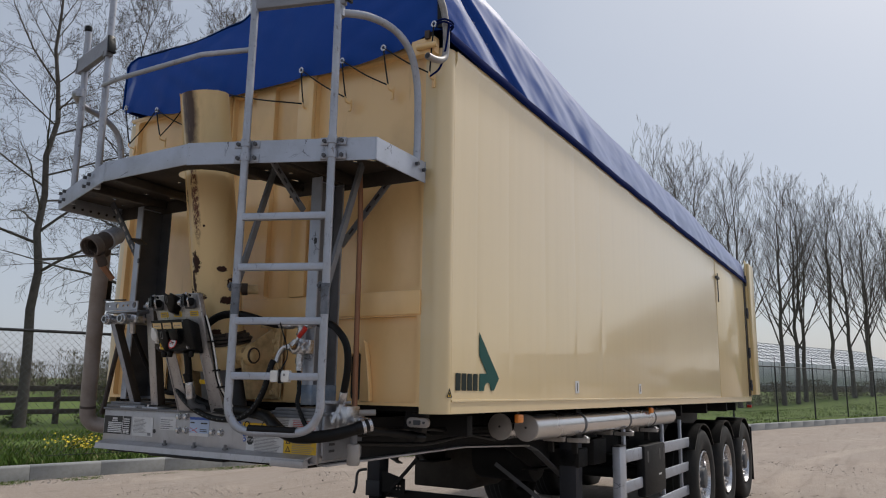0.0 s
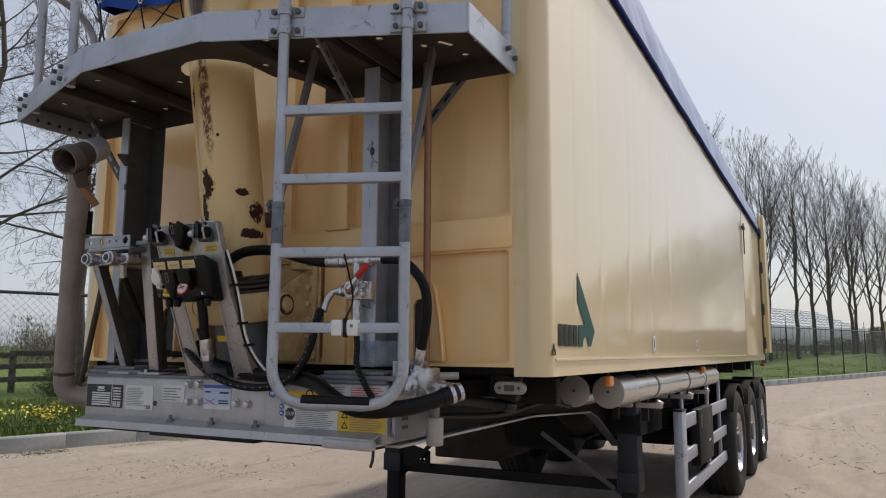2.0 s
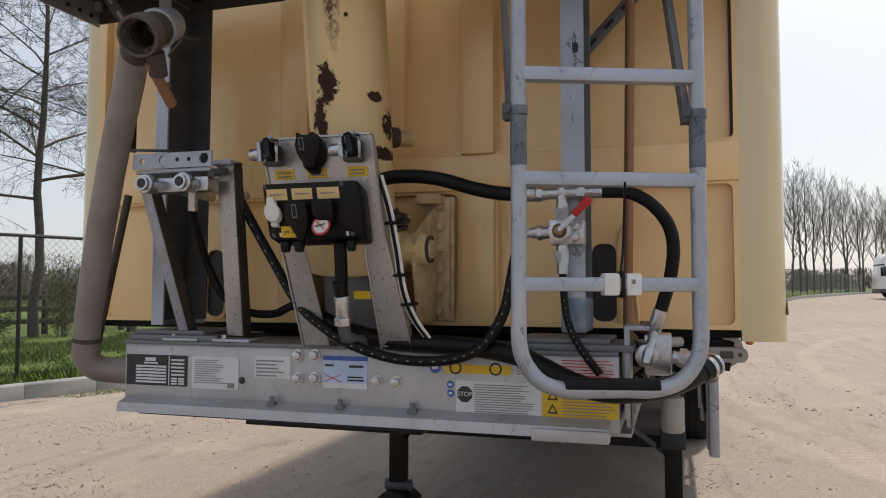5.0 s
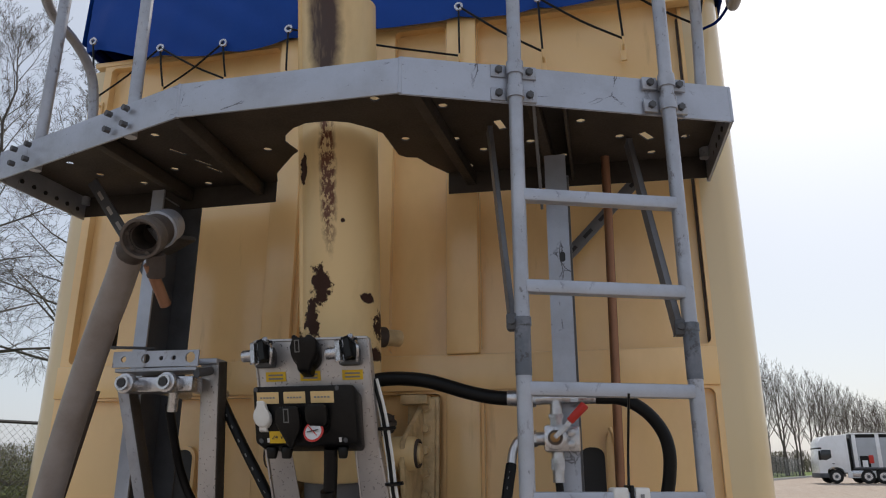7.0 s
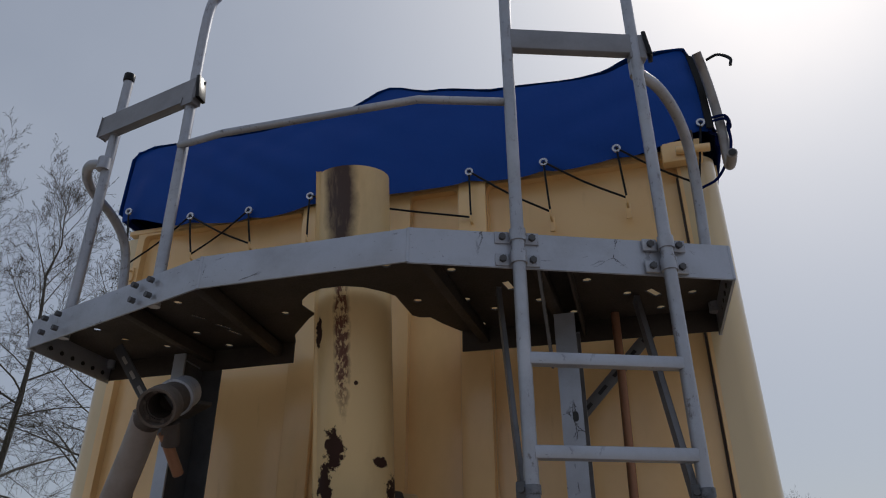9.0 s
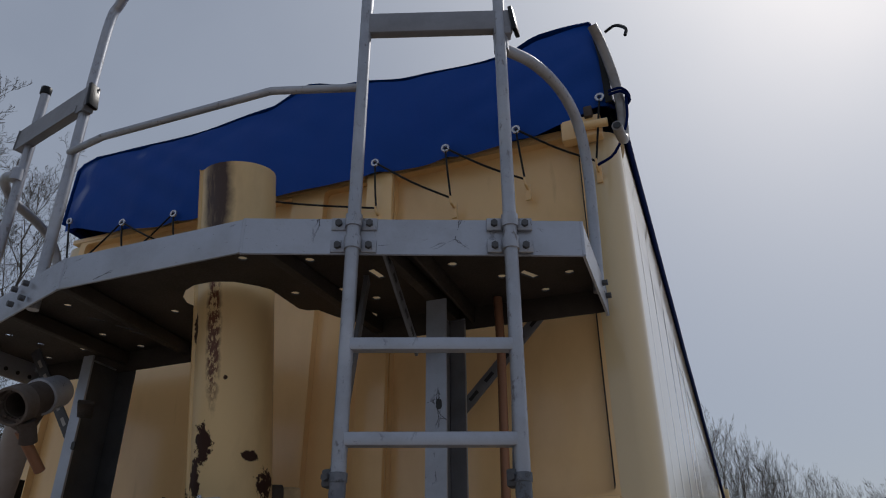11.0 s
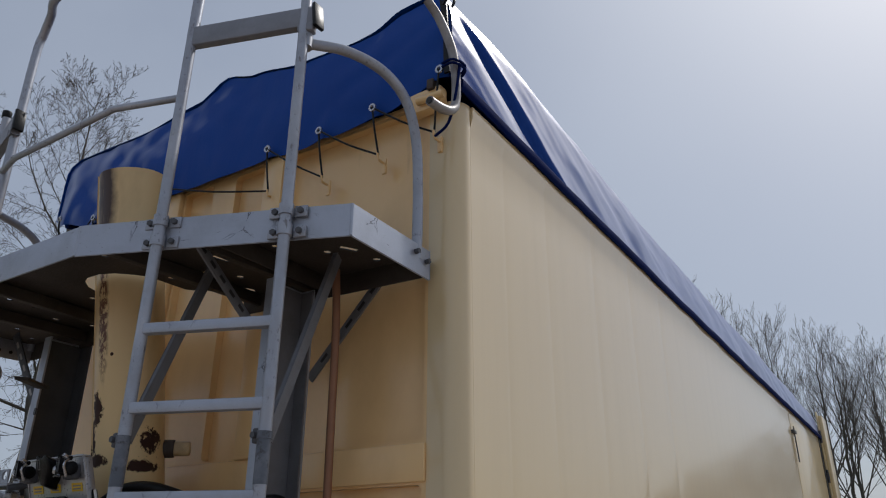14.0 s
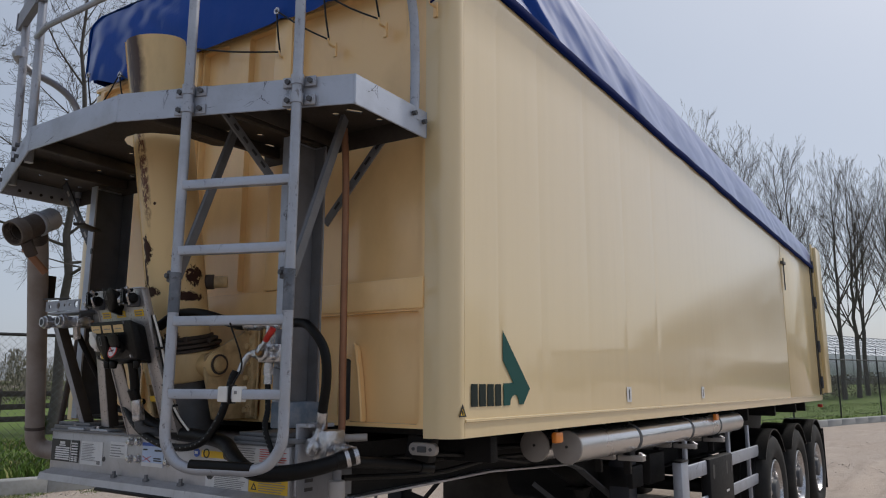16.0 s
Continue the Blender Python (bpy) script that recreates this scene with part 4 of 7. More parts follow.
# side tubes below the body
for x in (1.173, 0.995):
    t = part("storage_tube", rod((x, 1.19, 1.204), (x, 4.55, 1.204), 0.079, 40), M_inox, trailer, "round stainless storage tube")
    e = part("end_cap", rod((x, 1.176, 1.204), (x, 1.191, 1.204), 0.081, 40, bev=0.004), M_cap, t)
    part("cap_screw", rod((x, 1.171, 1.206), (x, 1.178, 1.206), 0.007, 10), M_ink, e)
    for y in (2.0, 3.05, 3.8):
        part("band", rod((x, y, 1.204), (x, y + 0.035, 1.204), 0.0815, 40), M_dark, t)
        part("band_bolt", slab((x + 0.06, y + 0.017, 1.118), (x + 0.095, y + 0.017, 1.10), 0.03, 0.02), M_zinc, t)
        part("bracket", box((x - 0.06, y - 0.01, 1.075), (x + 0.09, y + 0.045, 1.105), 0.003), M_cap, t)
        part("hanger", box((x - 0.03, y, 1.0), (x + 0.01, y + 0.03, 1.31), 0.002), M_chassis, t)
for y in (0.87, 3.62):
    mkr = part("side_marker", box((1.240, y, 1.245), (1.268, y + 0.075, 1.293), 0.008), M_orange, trailer, "orange side marker lamp")
    part("marker_bracket", box((1.244, y + 0.02, 1.29), (1.252, y + 0.05, 1.325), 0.002), M_chassis, mkr)

# landing legs
def leg(x):
    p = part("landing_leg", box((x - 0.068, 2.42, 0.62), (x + 0.068, 2.56, 1.29), 0.008), M_blueleg, trailer, "dark blue telescopic landing leg")
    part("inner_leg", box((x - 0.052, 2.435, 0.16), (x + 0.052, 2.545, 0.70), 0.006), M_chassis, p)
    part("collar", box((x - 0.074, 2.414, 0.50), (x + 0.074, 2.566, 0.63), 0.006), M_blueleg, p)
    f = part("foot", prism([(x - 0.13, 0.0 - 0.016), (x + 0.13, -0.016), (x + 0.13, 0.05), (x + 0.07, 0.10), (x - 0.07, 0.10), (x - 0.13, 0.05)], "y", 2.38, 2.60, 0.006), M_chassis, p)
    part("ankle", rod((x - 0.09, 2.49, 0.135), (x + 0.09, 2.49, 0.135), 0.04, 16), M_dark, p)
    return p


leg(0.947)
leg(-0.86)
part("cross_shaft", slab((-0.80, 2.49, 0.53), (0.88, 2.49, 0.53), 0.035, 0.07), M_chassis, trailer)
part("brace_rod", slab((0.90, 2.50, 0.46), (0.40, 2.30, 0.86), 0.012, 0.024), M_dark, trailer)
part("brace_rod", slab((-0.82, 2.50, 0.46), (-0.32, 2.30, 0.86), 0.012, 0.024), M_chassis, trailer)
part("perforated_plate", prism([(-0.78, 0.54), (-0.54, 0.54), (-0.54, 0.66), (-0.78, 0.72)], "y", 2.44, 2.45, holes=[circle(-0.66 + 0.035 * i, 0.57 + 0.03 * j, 0.008, 8) for i in range(3) for j in range(2)]), M_chassis, trailer)
part("crank", sweep([(-0.93, 2.42, 0.72), (-0.98, 2.36, 0.70), (-0.99, 2.35, 0.58), (-1.01, 2.35, 0.52)], 0.012, 8), M_dark, trailer)
part("spare_tank", rod((-0.10, 3.0, 0.86), (0.45, 3.0, 0.86), 0.20, 28, bev=0.03), M_chassis, trailer)
part("underslung_box", prism([(-0.78, 0.545), (-0.22, 0.545), (-0.12, 0.64), (-0.12, 1.08), (-0.78, 1.08)], "y", 2.96, 3.60, 0.012), M_under, trailer, "dark box slung under the frame")
part("gear_box", box((0.72, 2.42, 0.86), (1.04, 2.62, 1.0), 0.01), M_chassis, trailer)
part("valve_box", box((0.70, 2.7, 0.86), (1.06, 3.0, 1.06), 0.012), M_chassis, trailer)

# wheels on three axles, singles with polished rims
def wheel(y, s):
    cx, cz, R = 1.09 * s + 0.03, 0.515, 0.525
    bm = bmesh.new()
    prof = [(0.11, 0.29), (0.15, 0.31), (0.175, 0.38), (0.172, 0.46), (0.15, 0.505), (0.12, R), (-0.12, R), (-0.15, 0.505), (-0.172, 0.46), (-0.175, 0.38), (-0.15, 0.31), (-0.11, 0.29)]
    n = 56
    rings = []
    for k in range(n):
        a = 2 * math.pi * k / n
        rings.append([bm.verts.new((cx + px, y + pr * math.cos(a), cz + pr * math.sin(a))) for px, pr in prof])
    for k in range(n):
        A, B = rings[k], rings[(k + 1) % n]
        for j in range(len(prof)):
            bm.faces.new((A[j], A[(j + 1) % len(prof)], B[(j + 1) % len(prof)], B[j]))
    w = part("wheel", bm, M_tyre, trailer, "black truck tyre on a polished rim")
    f = s
    for dx in (-0.06, 0.0, 0.06):
        bmg = rod((cx + dx - 0.006, y, cz), (cx + dx + 0.006, y, cz), R + 0.001, 56)
        part("tread_groove", bmg, M_ink, w)
    bm = bmesh.new()
    prof = [(0.135, 0.285), (0.155, 0.292), (0.16, 0.28), (0.13, 0.268), (0.085, 0.262), (0.070, 0.225), (0.088, 0.195), (0.115, 0.15), (0.12, 0.10)]
    rings = []
    for k in range(40):
        a = 2 * math.pi * k / 40
        rings.append([bm.verts.new((cx + f * px, y + pr * math.cos(a), cz + pr * math.sin(a))) for px, pr in prof])
    for k in range(40):
        A, B = rings[k], rings[(k + 1) % 40]
        for j in range(len(prof) - 1):
            bm.faces.new((A[j], A[j + 1], B[j + 1], B[j]))
    rim = part("rim", bm, M_rim, w)
    part("hub", rod((cx - f * 0.05, y, cz), (cx + f * 0.165, y, cz), 0.105, 24, bev=0.01), M_dark, w)
    nut = None
    for k in range(10):
        a = 2 * math.pi * k / 10
        pos = Vector((0, 0.168 * math.cos(a), 0.168 * math.sin(a)))
        if nut is None:
            nut = part("wheel_nut", rod(Vector((cx + f * 0.09, y, cz)) + pos, Vector((cx + f * 0.145, y, cz)) + pos, 0.017, 6), M_zinc, w)
            first = pos.copy()
        else:
            again(nut, Matrix.Translation(pos - first))
    for k in range(10):
        a = 2 * math.pi * (k + 0.5) / 10
        c = Vector((cx + f * 0.070, y + 0.232 * math.cos(a), cz + 0.232 * math.sin(a)))
        part("hand_hole", rod(c, c + Vector((f * 0.012, 0, 0)), 0.027, 14), M_ink, w)
    return w


for y in (5.62, 6.93, 8.24):
    part("axle", rod((-1.0, y, 0.515), (1.06, y, 0.515), 0.07, 16), M_chassis, trailer)
    part("spring_bag", rod((0.50, y + 0.2, 0.6), (0.50, y + 0.2, 0.82), 0.13, 20, bev=0.03), M_rubber, trailer)
    for s in (1, -1):
        wheel(y, s)
        arc = [(y + 0.58 * math.cos(radians(a)), 0.515 + 0.58 * math.sin(radians(a))) for a in range(35, 150, 10)]
        arc += [(y + 0.57 * math.cos(radians(a)), 0.515 + 0.57 * math.sin(radians(a))) for a in range(145, 34, -10)]
        part("mudguard", prism(arc, "x", 1.09 * s - 0.15, 1.09 * s + 0.20), M_black, trailer)
part("mud_flap", box((0.94, 8.88, 0.20), (1.28, 8.89, 0.95), 0.002), M_rubber, trailer)
part("rear_lamp", box((1.21, 9.08, 1.22), (1.27, 9.12, 1.26), 0.004), M_red, trailer)

# side guard: posts and three flat rails, with a slotted steel carrier
guard = part("side_guard", box((1.172, 2.80, 0.39), (1.235, 2.95, 1.0), 0.008), M_alu, trailer, "aluminium side guard with three rails")
part("post_cap", box((1.168, 2.795, 1.0), (1.239, 2.955, 1.012), 0.003), M_black, guard)
for z0, z1 in ((0.865, 0.965), (0.63, 0.72), (0.395, 0.49)):
    part("rail", box((1.195, 2.93, z0), (1.222, 5.20, z1), 0.010), M_alu, guard)
for y in (3.05, 4.25, 4.95):
    part("upright", box((1.165, y, 0.39), (1.192, y + 0.05, 1.15), 0.003), M_alu, guard)
carrier = part("slotted_carrier", box((1.17, 3.45, 0.55), (1.245, 4.12, 0.975), 0.015), M_chassis, guard)
for y in (3.52, 3.90, 4.04):
    part("slot", prism(rounded(y, 0.83, y + 0.05, 0.93, 0.02), "x", 1.244, 1.2465), M_ink, carrier)
part("plate_mark", box((1.245, 3.88, 0.70), (1.247, 3.96, 0.715), 0), M_paper, carrier)

# ---------------------------------------------------------------- walkway on the nose
deck_line = [(1.178, -0.035), (1.190, -0.464), (0.350, -0.808), (-0.275, -0.808), (-1.095, -0.535), (-1.085, -0.130)]
cut = [(-0.30, -0.13), (-0.27, -0.20), (-0.235, -0.240), (-0.15, -0.335), (-0.125, -0.355), (-0.135, -0.43), (-0.115, -0.475), (-0.07, -0.518), (-0.02, -0.540), (0.05, -0.540), (0.11, -0.515), (0.16, -0.465), (0.186, -0.425), (0.19, -0.26), (0.21, -0.235), (0.245, -0.225), (0.27, -0.16), (0.315, -0.075)]
hole_at = [(-0.513, -0.563), (-0.215, -0.391), (0.227, -0.638), (0.405, -0.557), (0.243, -0.370), (0.396, -0.337), (0.625, -0.268), (0.786, -0.377), (0.900, -0.245), (1.002, -0.102), (-0.920, -0.433), (-0.886, -0.322), (-0.980, -0.197), (-0.599, -0.312), (-0.552, -0.168)]
hole_at += [(0.70, -0.55), (0.56, -0.62), (0.86, -0.47), (1.08, -0.33), (1.10, -0.20), (0.47, -0.24), (0.72, -0.14), (0.30, -0.72), (0.08, -0.70), (-0.16, -0.70), (-0.40, -0.66), (-0.70, -0.50), (-0.78, -0.22), (-0.40, -0.20)]
holes = [circle(x, y, 0.0145, 8) for x, y in hole_at] + [circle(0.385, -0.120, 0.028, 14)]
for x, y, a in ((0.981, -0.228, 60), (0.547, -0.402, 80), (-0.512, -0.435, 60), (-0.475, -0.340, 62), (-0.468, -0.278, 66)):
    dx, dy = math.cos(radians(a)), math.sin(radians(a))
    L, W = (0.032, 0.012) if x > 0 else (0.030, 0.006)
    holes.append([(x + dx * u * L - dy * v * W, y + dy * u * L + dx * v * W) for u, v in ((-1, -1), (1, -1), (1, 1), (-1, 1))])
walkway = thing("walkway", "grey aluminium walkway platform with tube railing across the trailer nose", "platform")
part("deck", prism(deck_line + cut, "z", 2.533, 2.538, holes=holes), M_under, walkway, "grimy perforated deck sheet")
for a, b in zip(deck_line, deck_line[1:]):
    part("fascia", slab((*a, 2.495), (*b, 2.495), 0.007, 0.102, bev=0.002), M_alu, walkway, "scuffed grey fascia plate")
for x, y in ((0.350, -0.808), (-0.275, -0.808), (1.19, -0.464), (-1.095, -0.535)):
    part("corner_strip", rod((x, y, 2.4445), (x, y, 2.5455), 0.006, 12), M_alu, walkway)
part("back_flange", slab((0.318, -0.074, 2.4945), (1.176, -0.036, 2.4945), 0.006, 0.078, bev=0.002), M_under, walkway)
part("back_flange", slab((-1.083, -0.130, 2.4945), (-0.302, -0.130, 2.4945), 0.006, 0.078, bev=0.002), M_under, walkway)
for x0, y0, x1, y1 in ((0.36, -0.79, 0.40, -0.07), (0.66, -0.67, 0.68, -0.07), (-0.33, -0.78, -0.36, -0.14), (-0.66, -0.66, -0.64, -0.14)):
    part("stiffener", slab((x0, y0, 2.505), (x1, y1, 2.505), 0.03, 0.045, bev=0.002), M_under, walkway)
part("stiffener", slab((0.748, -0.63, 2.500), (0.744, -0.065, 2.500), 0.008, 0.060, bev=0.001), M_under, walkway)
for (x, y, z) in ((1.185, -0.125, 2.515), (1.183, -0.06, 2.50)):
    part("bolt", rod((x, y, z), (x + 0.016, y, z), 0.010, 6), M_dark, walkway)
for k in range(6):
    part("end_hole", rod((1.1785, -0.41 + 0.055 * k, 2.475), (1.1825, -0.41 + 0.055 * k, 2.475), 0.008, 10), M_ink, walkway)
    part("end_hole", rod((-1.0835, -0.45 + 0.055 * k, 2.475), (-1.0795, -0.45 + 0.055 * k, 2.475), 0.008, 10), M_ink, walkway)
# railing posts, rails, hoops and drop bars
R1 = 0.0185
U_L, U_R = Vector((0.632, -0.717, 0)), Vector((1.019, -0.566, 0))
part("railing_post", sweep([(-0.493, -0.700, 2.46), (-0.495, -0.708, 3.0), (-0.495, -0.715, 3.62), (-0.46, -0.72, 3.74), (-0.38, -0.745, 3.79), (-0.27, -0.790, 3.80), (0.0, -0.80, 3.80), (0.36, -0.795, 3.80), (0.52, -0.745, 3.79), (0.60, -0.725, 3.74), (0.632, -0.712, 3.62), (0.632, -0.715, 3.3)], R1, 14, 6), M_galv, walkway, "bent galvanised handrail")
part("railing_post", rod((-0.943, -0.550, 2.46), (-0.895, -0.598, 3.53), R1, 16), M_galv, walkway)
part("post_cap", rod((-0.896, -0.600, 3.515), (-0.894, -0.601, 3.55), R1 + 0.003, 16, bev=0.004), M_black, walkway)
part("mid_rail", sweep([(-0.500, -0.722, 3.045), (-0.30, -0.775, 3.02), (0.365, -0.790, 3.0), (0.615, -0.705, 3.003)], 0.0125, 10, 0), M_galv, walkway)
part("hoop", sweep([(1.015, -0.545, 3.165), (1.085, -0.42, 3.185), (1.140, -0.29, 3.165), (1.172, -0.19, 3.09), (1.180, -0.13, 2.95), (1.176, -0.105, 2.75), (1.168, -0.095, 2.50)], 0.0185, 14, 6), M_galv, walkway)
part("hoop", sweep([(-0.915, -0.59, 3.13), (-0.985, -0.585, 3.145), (-1.035, -0.54, 3.135), (-1.06, -0.46, 3.11), (-1.075, -0.33, 3.09), (-1.083, -0.23, 3.04), (-1.085, -0.18, 2.95), (-1.085, -0.155, 2.75), (-1.082, -0.14, 2.50)], 0.0185, 14, 6), M_galv, walkway)
for c, r in (((1.018, -0.552, 3.165), 0.0235), ((-0.917, -0.594, 3.13), 0.0235)):
    part("rail_clamp", rod((c[0], c[1], c[2] - 0.025), (c[0], c[1], c[2] + 0.025), r, 16), M_galv, walkway)
for a, b in (((0.625, -0.718, 3.235), (1.055, -0.548, 3.255)), ((-0.97, -0.582, 3.31), (-0.46, -0.728, 3.275))):
    part("drop_bar", slab(a, b, 0.032, 0.080, bev=0.006), M_bar, walkway, "flat grey drop bar")
    d = (Vector(b) - Vector(a)).normalized()
    e = Vector(b) if a[0] > 0 else Vector(a)
    part("bar_foot", slab(Vector(b) - d * 0.06 + Vector((0, 0, -0.045)), Vector(b) - d * 0.005 + Vector((0, 0, -0.045)), 0.034, 0.03), M_bar, walkway)
    part("end_hook", slab(Vector(b) + Vector((0, 0, 0.05)), Vector(b) + Vector((0.012, 0.0, -0.05)), 0.045, 0.014), M_black, walkway)
for x, y in ((-0.505, -0.745), (-0.955, -0.600)):
    for z in (2.47, 2.52):
        for dx in (-0.035, 0.035):
            part("bolt", rod((x + dx, y + dx * -0.3, z), (x + dx - 0.006, y + dx * -0.3 - 0.016, z), 0.010, 6), M_dark, walkway)
# struts under the deck
for a, b, w, m in (((0.515, -0.40, 2.52), (0.605, -0.690, 1.87), 0.013, M_strut), ((0.925, -0.22, 2.52), (0.995, -0.535, 1.86), 0.016, M_strut)):
    part("strut", slab(a, b, w, 0.034, bev=0.002), m, walkway)
for a, b in (((0.995, -0.032, 2.513), (0.662, -0.032, 2.166)), ((0.668, -0.62, 2.515), (0.658, -0.330, 2.290)), ((-0.93, -0.30, 2.52), (-0.665, -0.28, 2.16))):
    s = part("slotted_strut", slab(a, b, 0.008, 0.038, bev=0.001), M_strut if a[0] > 0 else M_dark, walkway)
    A, B = Vector(a), Vector(b)
    for k in range(5):
        p0, p1 = A.lerp(B, 0.12 + 0.16 * k), A.lerp(B, 0.20 + 0.16 * k)
        part("slot", slab(p0, p1, 0.0095, 0.012, bev=0), M_ink if a[0] > 0 else M_cap, s)

# ---------------------------------------------------------------- ladder
ladder = thing("ladder", "galvanised tube ladder clamped to the walkway with four rungs", "ladder")
bot = 1.237
ux = (U_R - U_L).normalized()
rail_pts = [U_L + Vector((0, 0, 3.42)), U_L + Vector((0, 0, 2.5)), U_L + Vector((0, 0, 1.95)), U_L + Vector((0, 0, 1.68)), U_L + Vector((0, 0, 1.53)), U_L + Vector((0, 0, 1.45)), U_L + Vector((0, 0, 1.40)), U_L + Vector((0, 0, 1.345)), U_L + ux * 0.012 + Vector((0, 0, 1.30)), U_L + ux * 0.05 + Vector((0, 0, 1.255)), U_L + ux * 0.11 + Vector((0, 0, bot)), U_L + ux * 0.17 + Vector((0, 0, bot)),
            U_R - ux * 0.17 + Vector((0, 0, bot)), U_R - ux * 0.11 + Vector((0, 0, bot)), U_R - ux * 0.05 + Vector((0, 0, 1.255)), U_R - ux * 0.012 + Vector((0, 0, 1.30)), U_R + Vector((0, 0, 1.345)), U_R + Vector((0, 0, 1.40)), U_R + Vector((0, 0, 1.45)), U_R + Vector((0, 0, 1.53)), U_R + Vector((0, 0, 1.68)), U_R + Vector((0, 0, 1.95)), U_R + Vector((0, 0, 2.5)), U_R + Vector((0, 0, 3.53))]
part("side_rail", sweep(rail_pts, 0.0180, 18, 4), M_galv, ladder, "bent galvanised side rail")
part("rail_cap", rod(U_R + Vector((0, 0, 3.52)), U_R + Vector((0, 0, 3.55)), 0.0205, 16, bev=0.004), M_black, ladder)
part("rubber_sleeve", rod(U_L + ux * 0.10 + Vector((0, 0, bot + 0.011)), U_R - ux * 0.10 + Vector((0, 0, bot + 0.006)), 0.0190, 18), M_rubber, ladder)
for u in (U_L, U_R):
    part("painted_sleeve", rod(u + Vector((0, 0, 1.74)), u + Vector((0, 0, 1.86)), 0.0190, 18), M_sleeve, ladder)
    part("sleeve_collar", rod(u + Vector((0, 0, 1.855)), u + Vector((0, 0, 1.875)), 0.0212, 18), M_sleeve, ladder)
    for z in (2.463, 2.530):
        part("clamp", rod(u + Vector((0, 0, z - 0.018)), u + Vector((0, 0, z + 0.018)), 0.0225, 18), M_galv, ladder)
        n = Vector((ux.y, -ux.x, 0))
        for s in (-1, 1):
            c = u + ux * (0.041 * s) + Vector((0, 0, z)) - n * 0.018
            part("clamp_ear", slab(c - ux * 0.02, c + ux * 0.02, 0.010, 0.036, bev=0.002), M_galv, ladder)
            part("clamp_bolt", rod(c + n * 0.004, c + n * 0.016, 0.010, 6), M_dark, ladder)
for u, s in ((U_L, -1), (U_R, -1)):
    c = u + ux * (0.024 * s) + Vector((0, 0.012, 1.865))
    part("strut_clip", box(c - Vector((0.014, 0.016, 0.020)), c + Vector((0.014, 0.016, 0.020)), 0.005), M_dark, ladder)
    part("clip_bolt", rod(c + Vector((0, -0.016, 0)), c + Vector((0, -0.028, 0)), 0.009, 6), M_dark, ladder)
rung = None
for z in (2.180, 1.950, 1.711, 1.473):
    if rung is None:
        rung, z0 = part("rung", slab(U_L + Vector((0, 0, z)), U_R + Vector((0, 0, z)), 0.030, 0.032, bev=0.004), M_alu, ladder), z
    else:
        again(rung, Matrix.Translation((0, 0, z - z0)))
for f in (0.50, 0.62):
    c = U_L.lerp(U_R, f) + Vector((0, 0, 1.473))
    part("tag", slab(c - ux * 0.018, c + ux * 0.018, 0.038, 0.050, bev=0.005), M_white, ladder, "white plastic tag")
c = U_L.lerp(U_R, 0.56) + Vector((0, 0, 1.473))
part("tag_strap", slab(c - ux * 0.004, c + ux * 0.004, 0.043, 0.060, bev=0.002), M_black, ladder)
part("tag_mark", slab(c + ux * 0.020 + Vector((0.006, -0.020, 0.006)), c + ux * 0.028 + Vector((0.006, -0.020, 0.006)), 0.002, 0.010, bev=0), M_grey_ink, ladder)
part("tag_cord", sweep([c + Vector((0, 0, 0.03)), c + Vector((0.004, 0.03, 0.10)), (0.862, -0.668, 1.70)], 0.003, 6, 4), M_black, ladder)

# ---------------------------------------------------------------- tarpaulin
tarp = thing("tarpaulin", "royal blue tarpaulin stretched over the trailer top", "tarpaulin")
TOP = [(-1.30, 3.635), (-1.0, 3.625), (-0.6, 3.612), (-0.2, 3.648), (-0.01, 3.725), (0.2, 3.665), (0.5, 3.608), (0.8, 3.588), (0.92, 3.596), (1.05, 3.638), (1.2, 3.654), (1.242, 3.650), (1.262, 3.575), (1.290, 3.45)]
EDGE = [(-0.06, 3.655), (0.4, 3.675), (1.2, 3.63), (1.8, 3.585), (3.0, 3.535), (4.8, 3.51), (8.0, 3.445), (9.12, 3.41)]
HEM_Z = [(-0.06, 3.175), (0.1, 3.17), (0.5, 3.155), (1.0, 3.145), (1.7, 3.135), (3.0, 3.115), (5.0, 3.10), (9.2, 3.085)]
EYES = [(-1.215, 3.272), (-0.889, 3.196), (-0.606, 3.180), (-0.326, 3.205), (0.357, 3.203), (0.652, 3.195), (0.930, 3.206), (1.244, 3.263)]


def flap_bottom(x):
    base = lerp_table([(a, b) for a, b in EYES], x)
    k = min(abs(x - a) for a, _ in EYES)
    return base - 0.022 - 0.012 * math.sin(min(1, k / 0.14) * math.pi / 2)


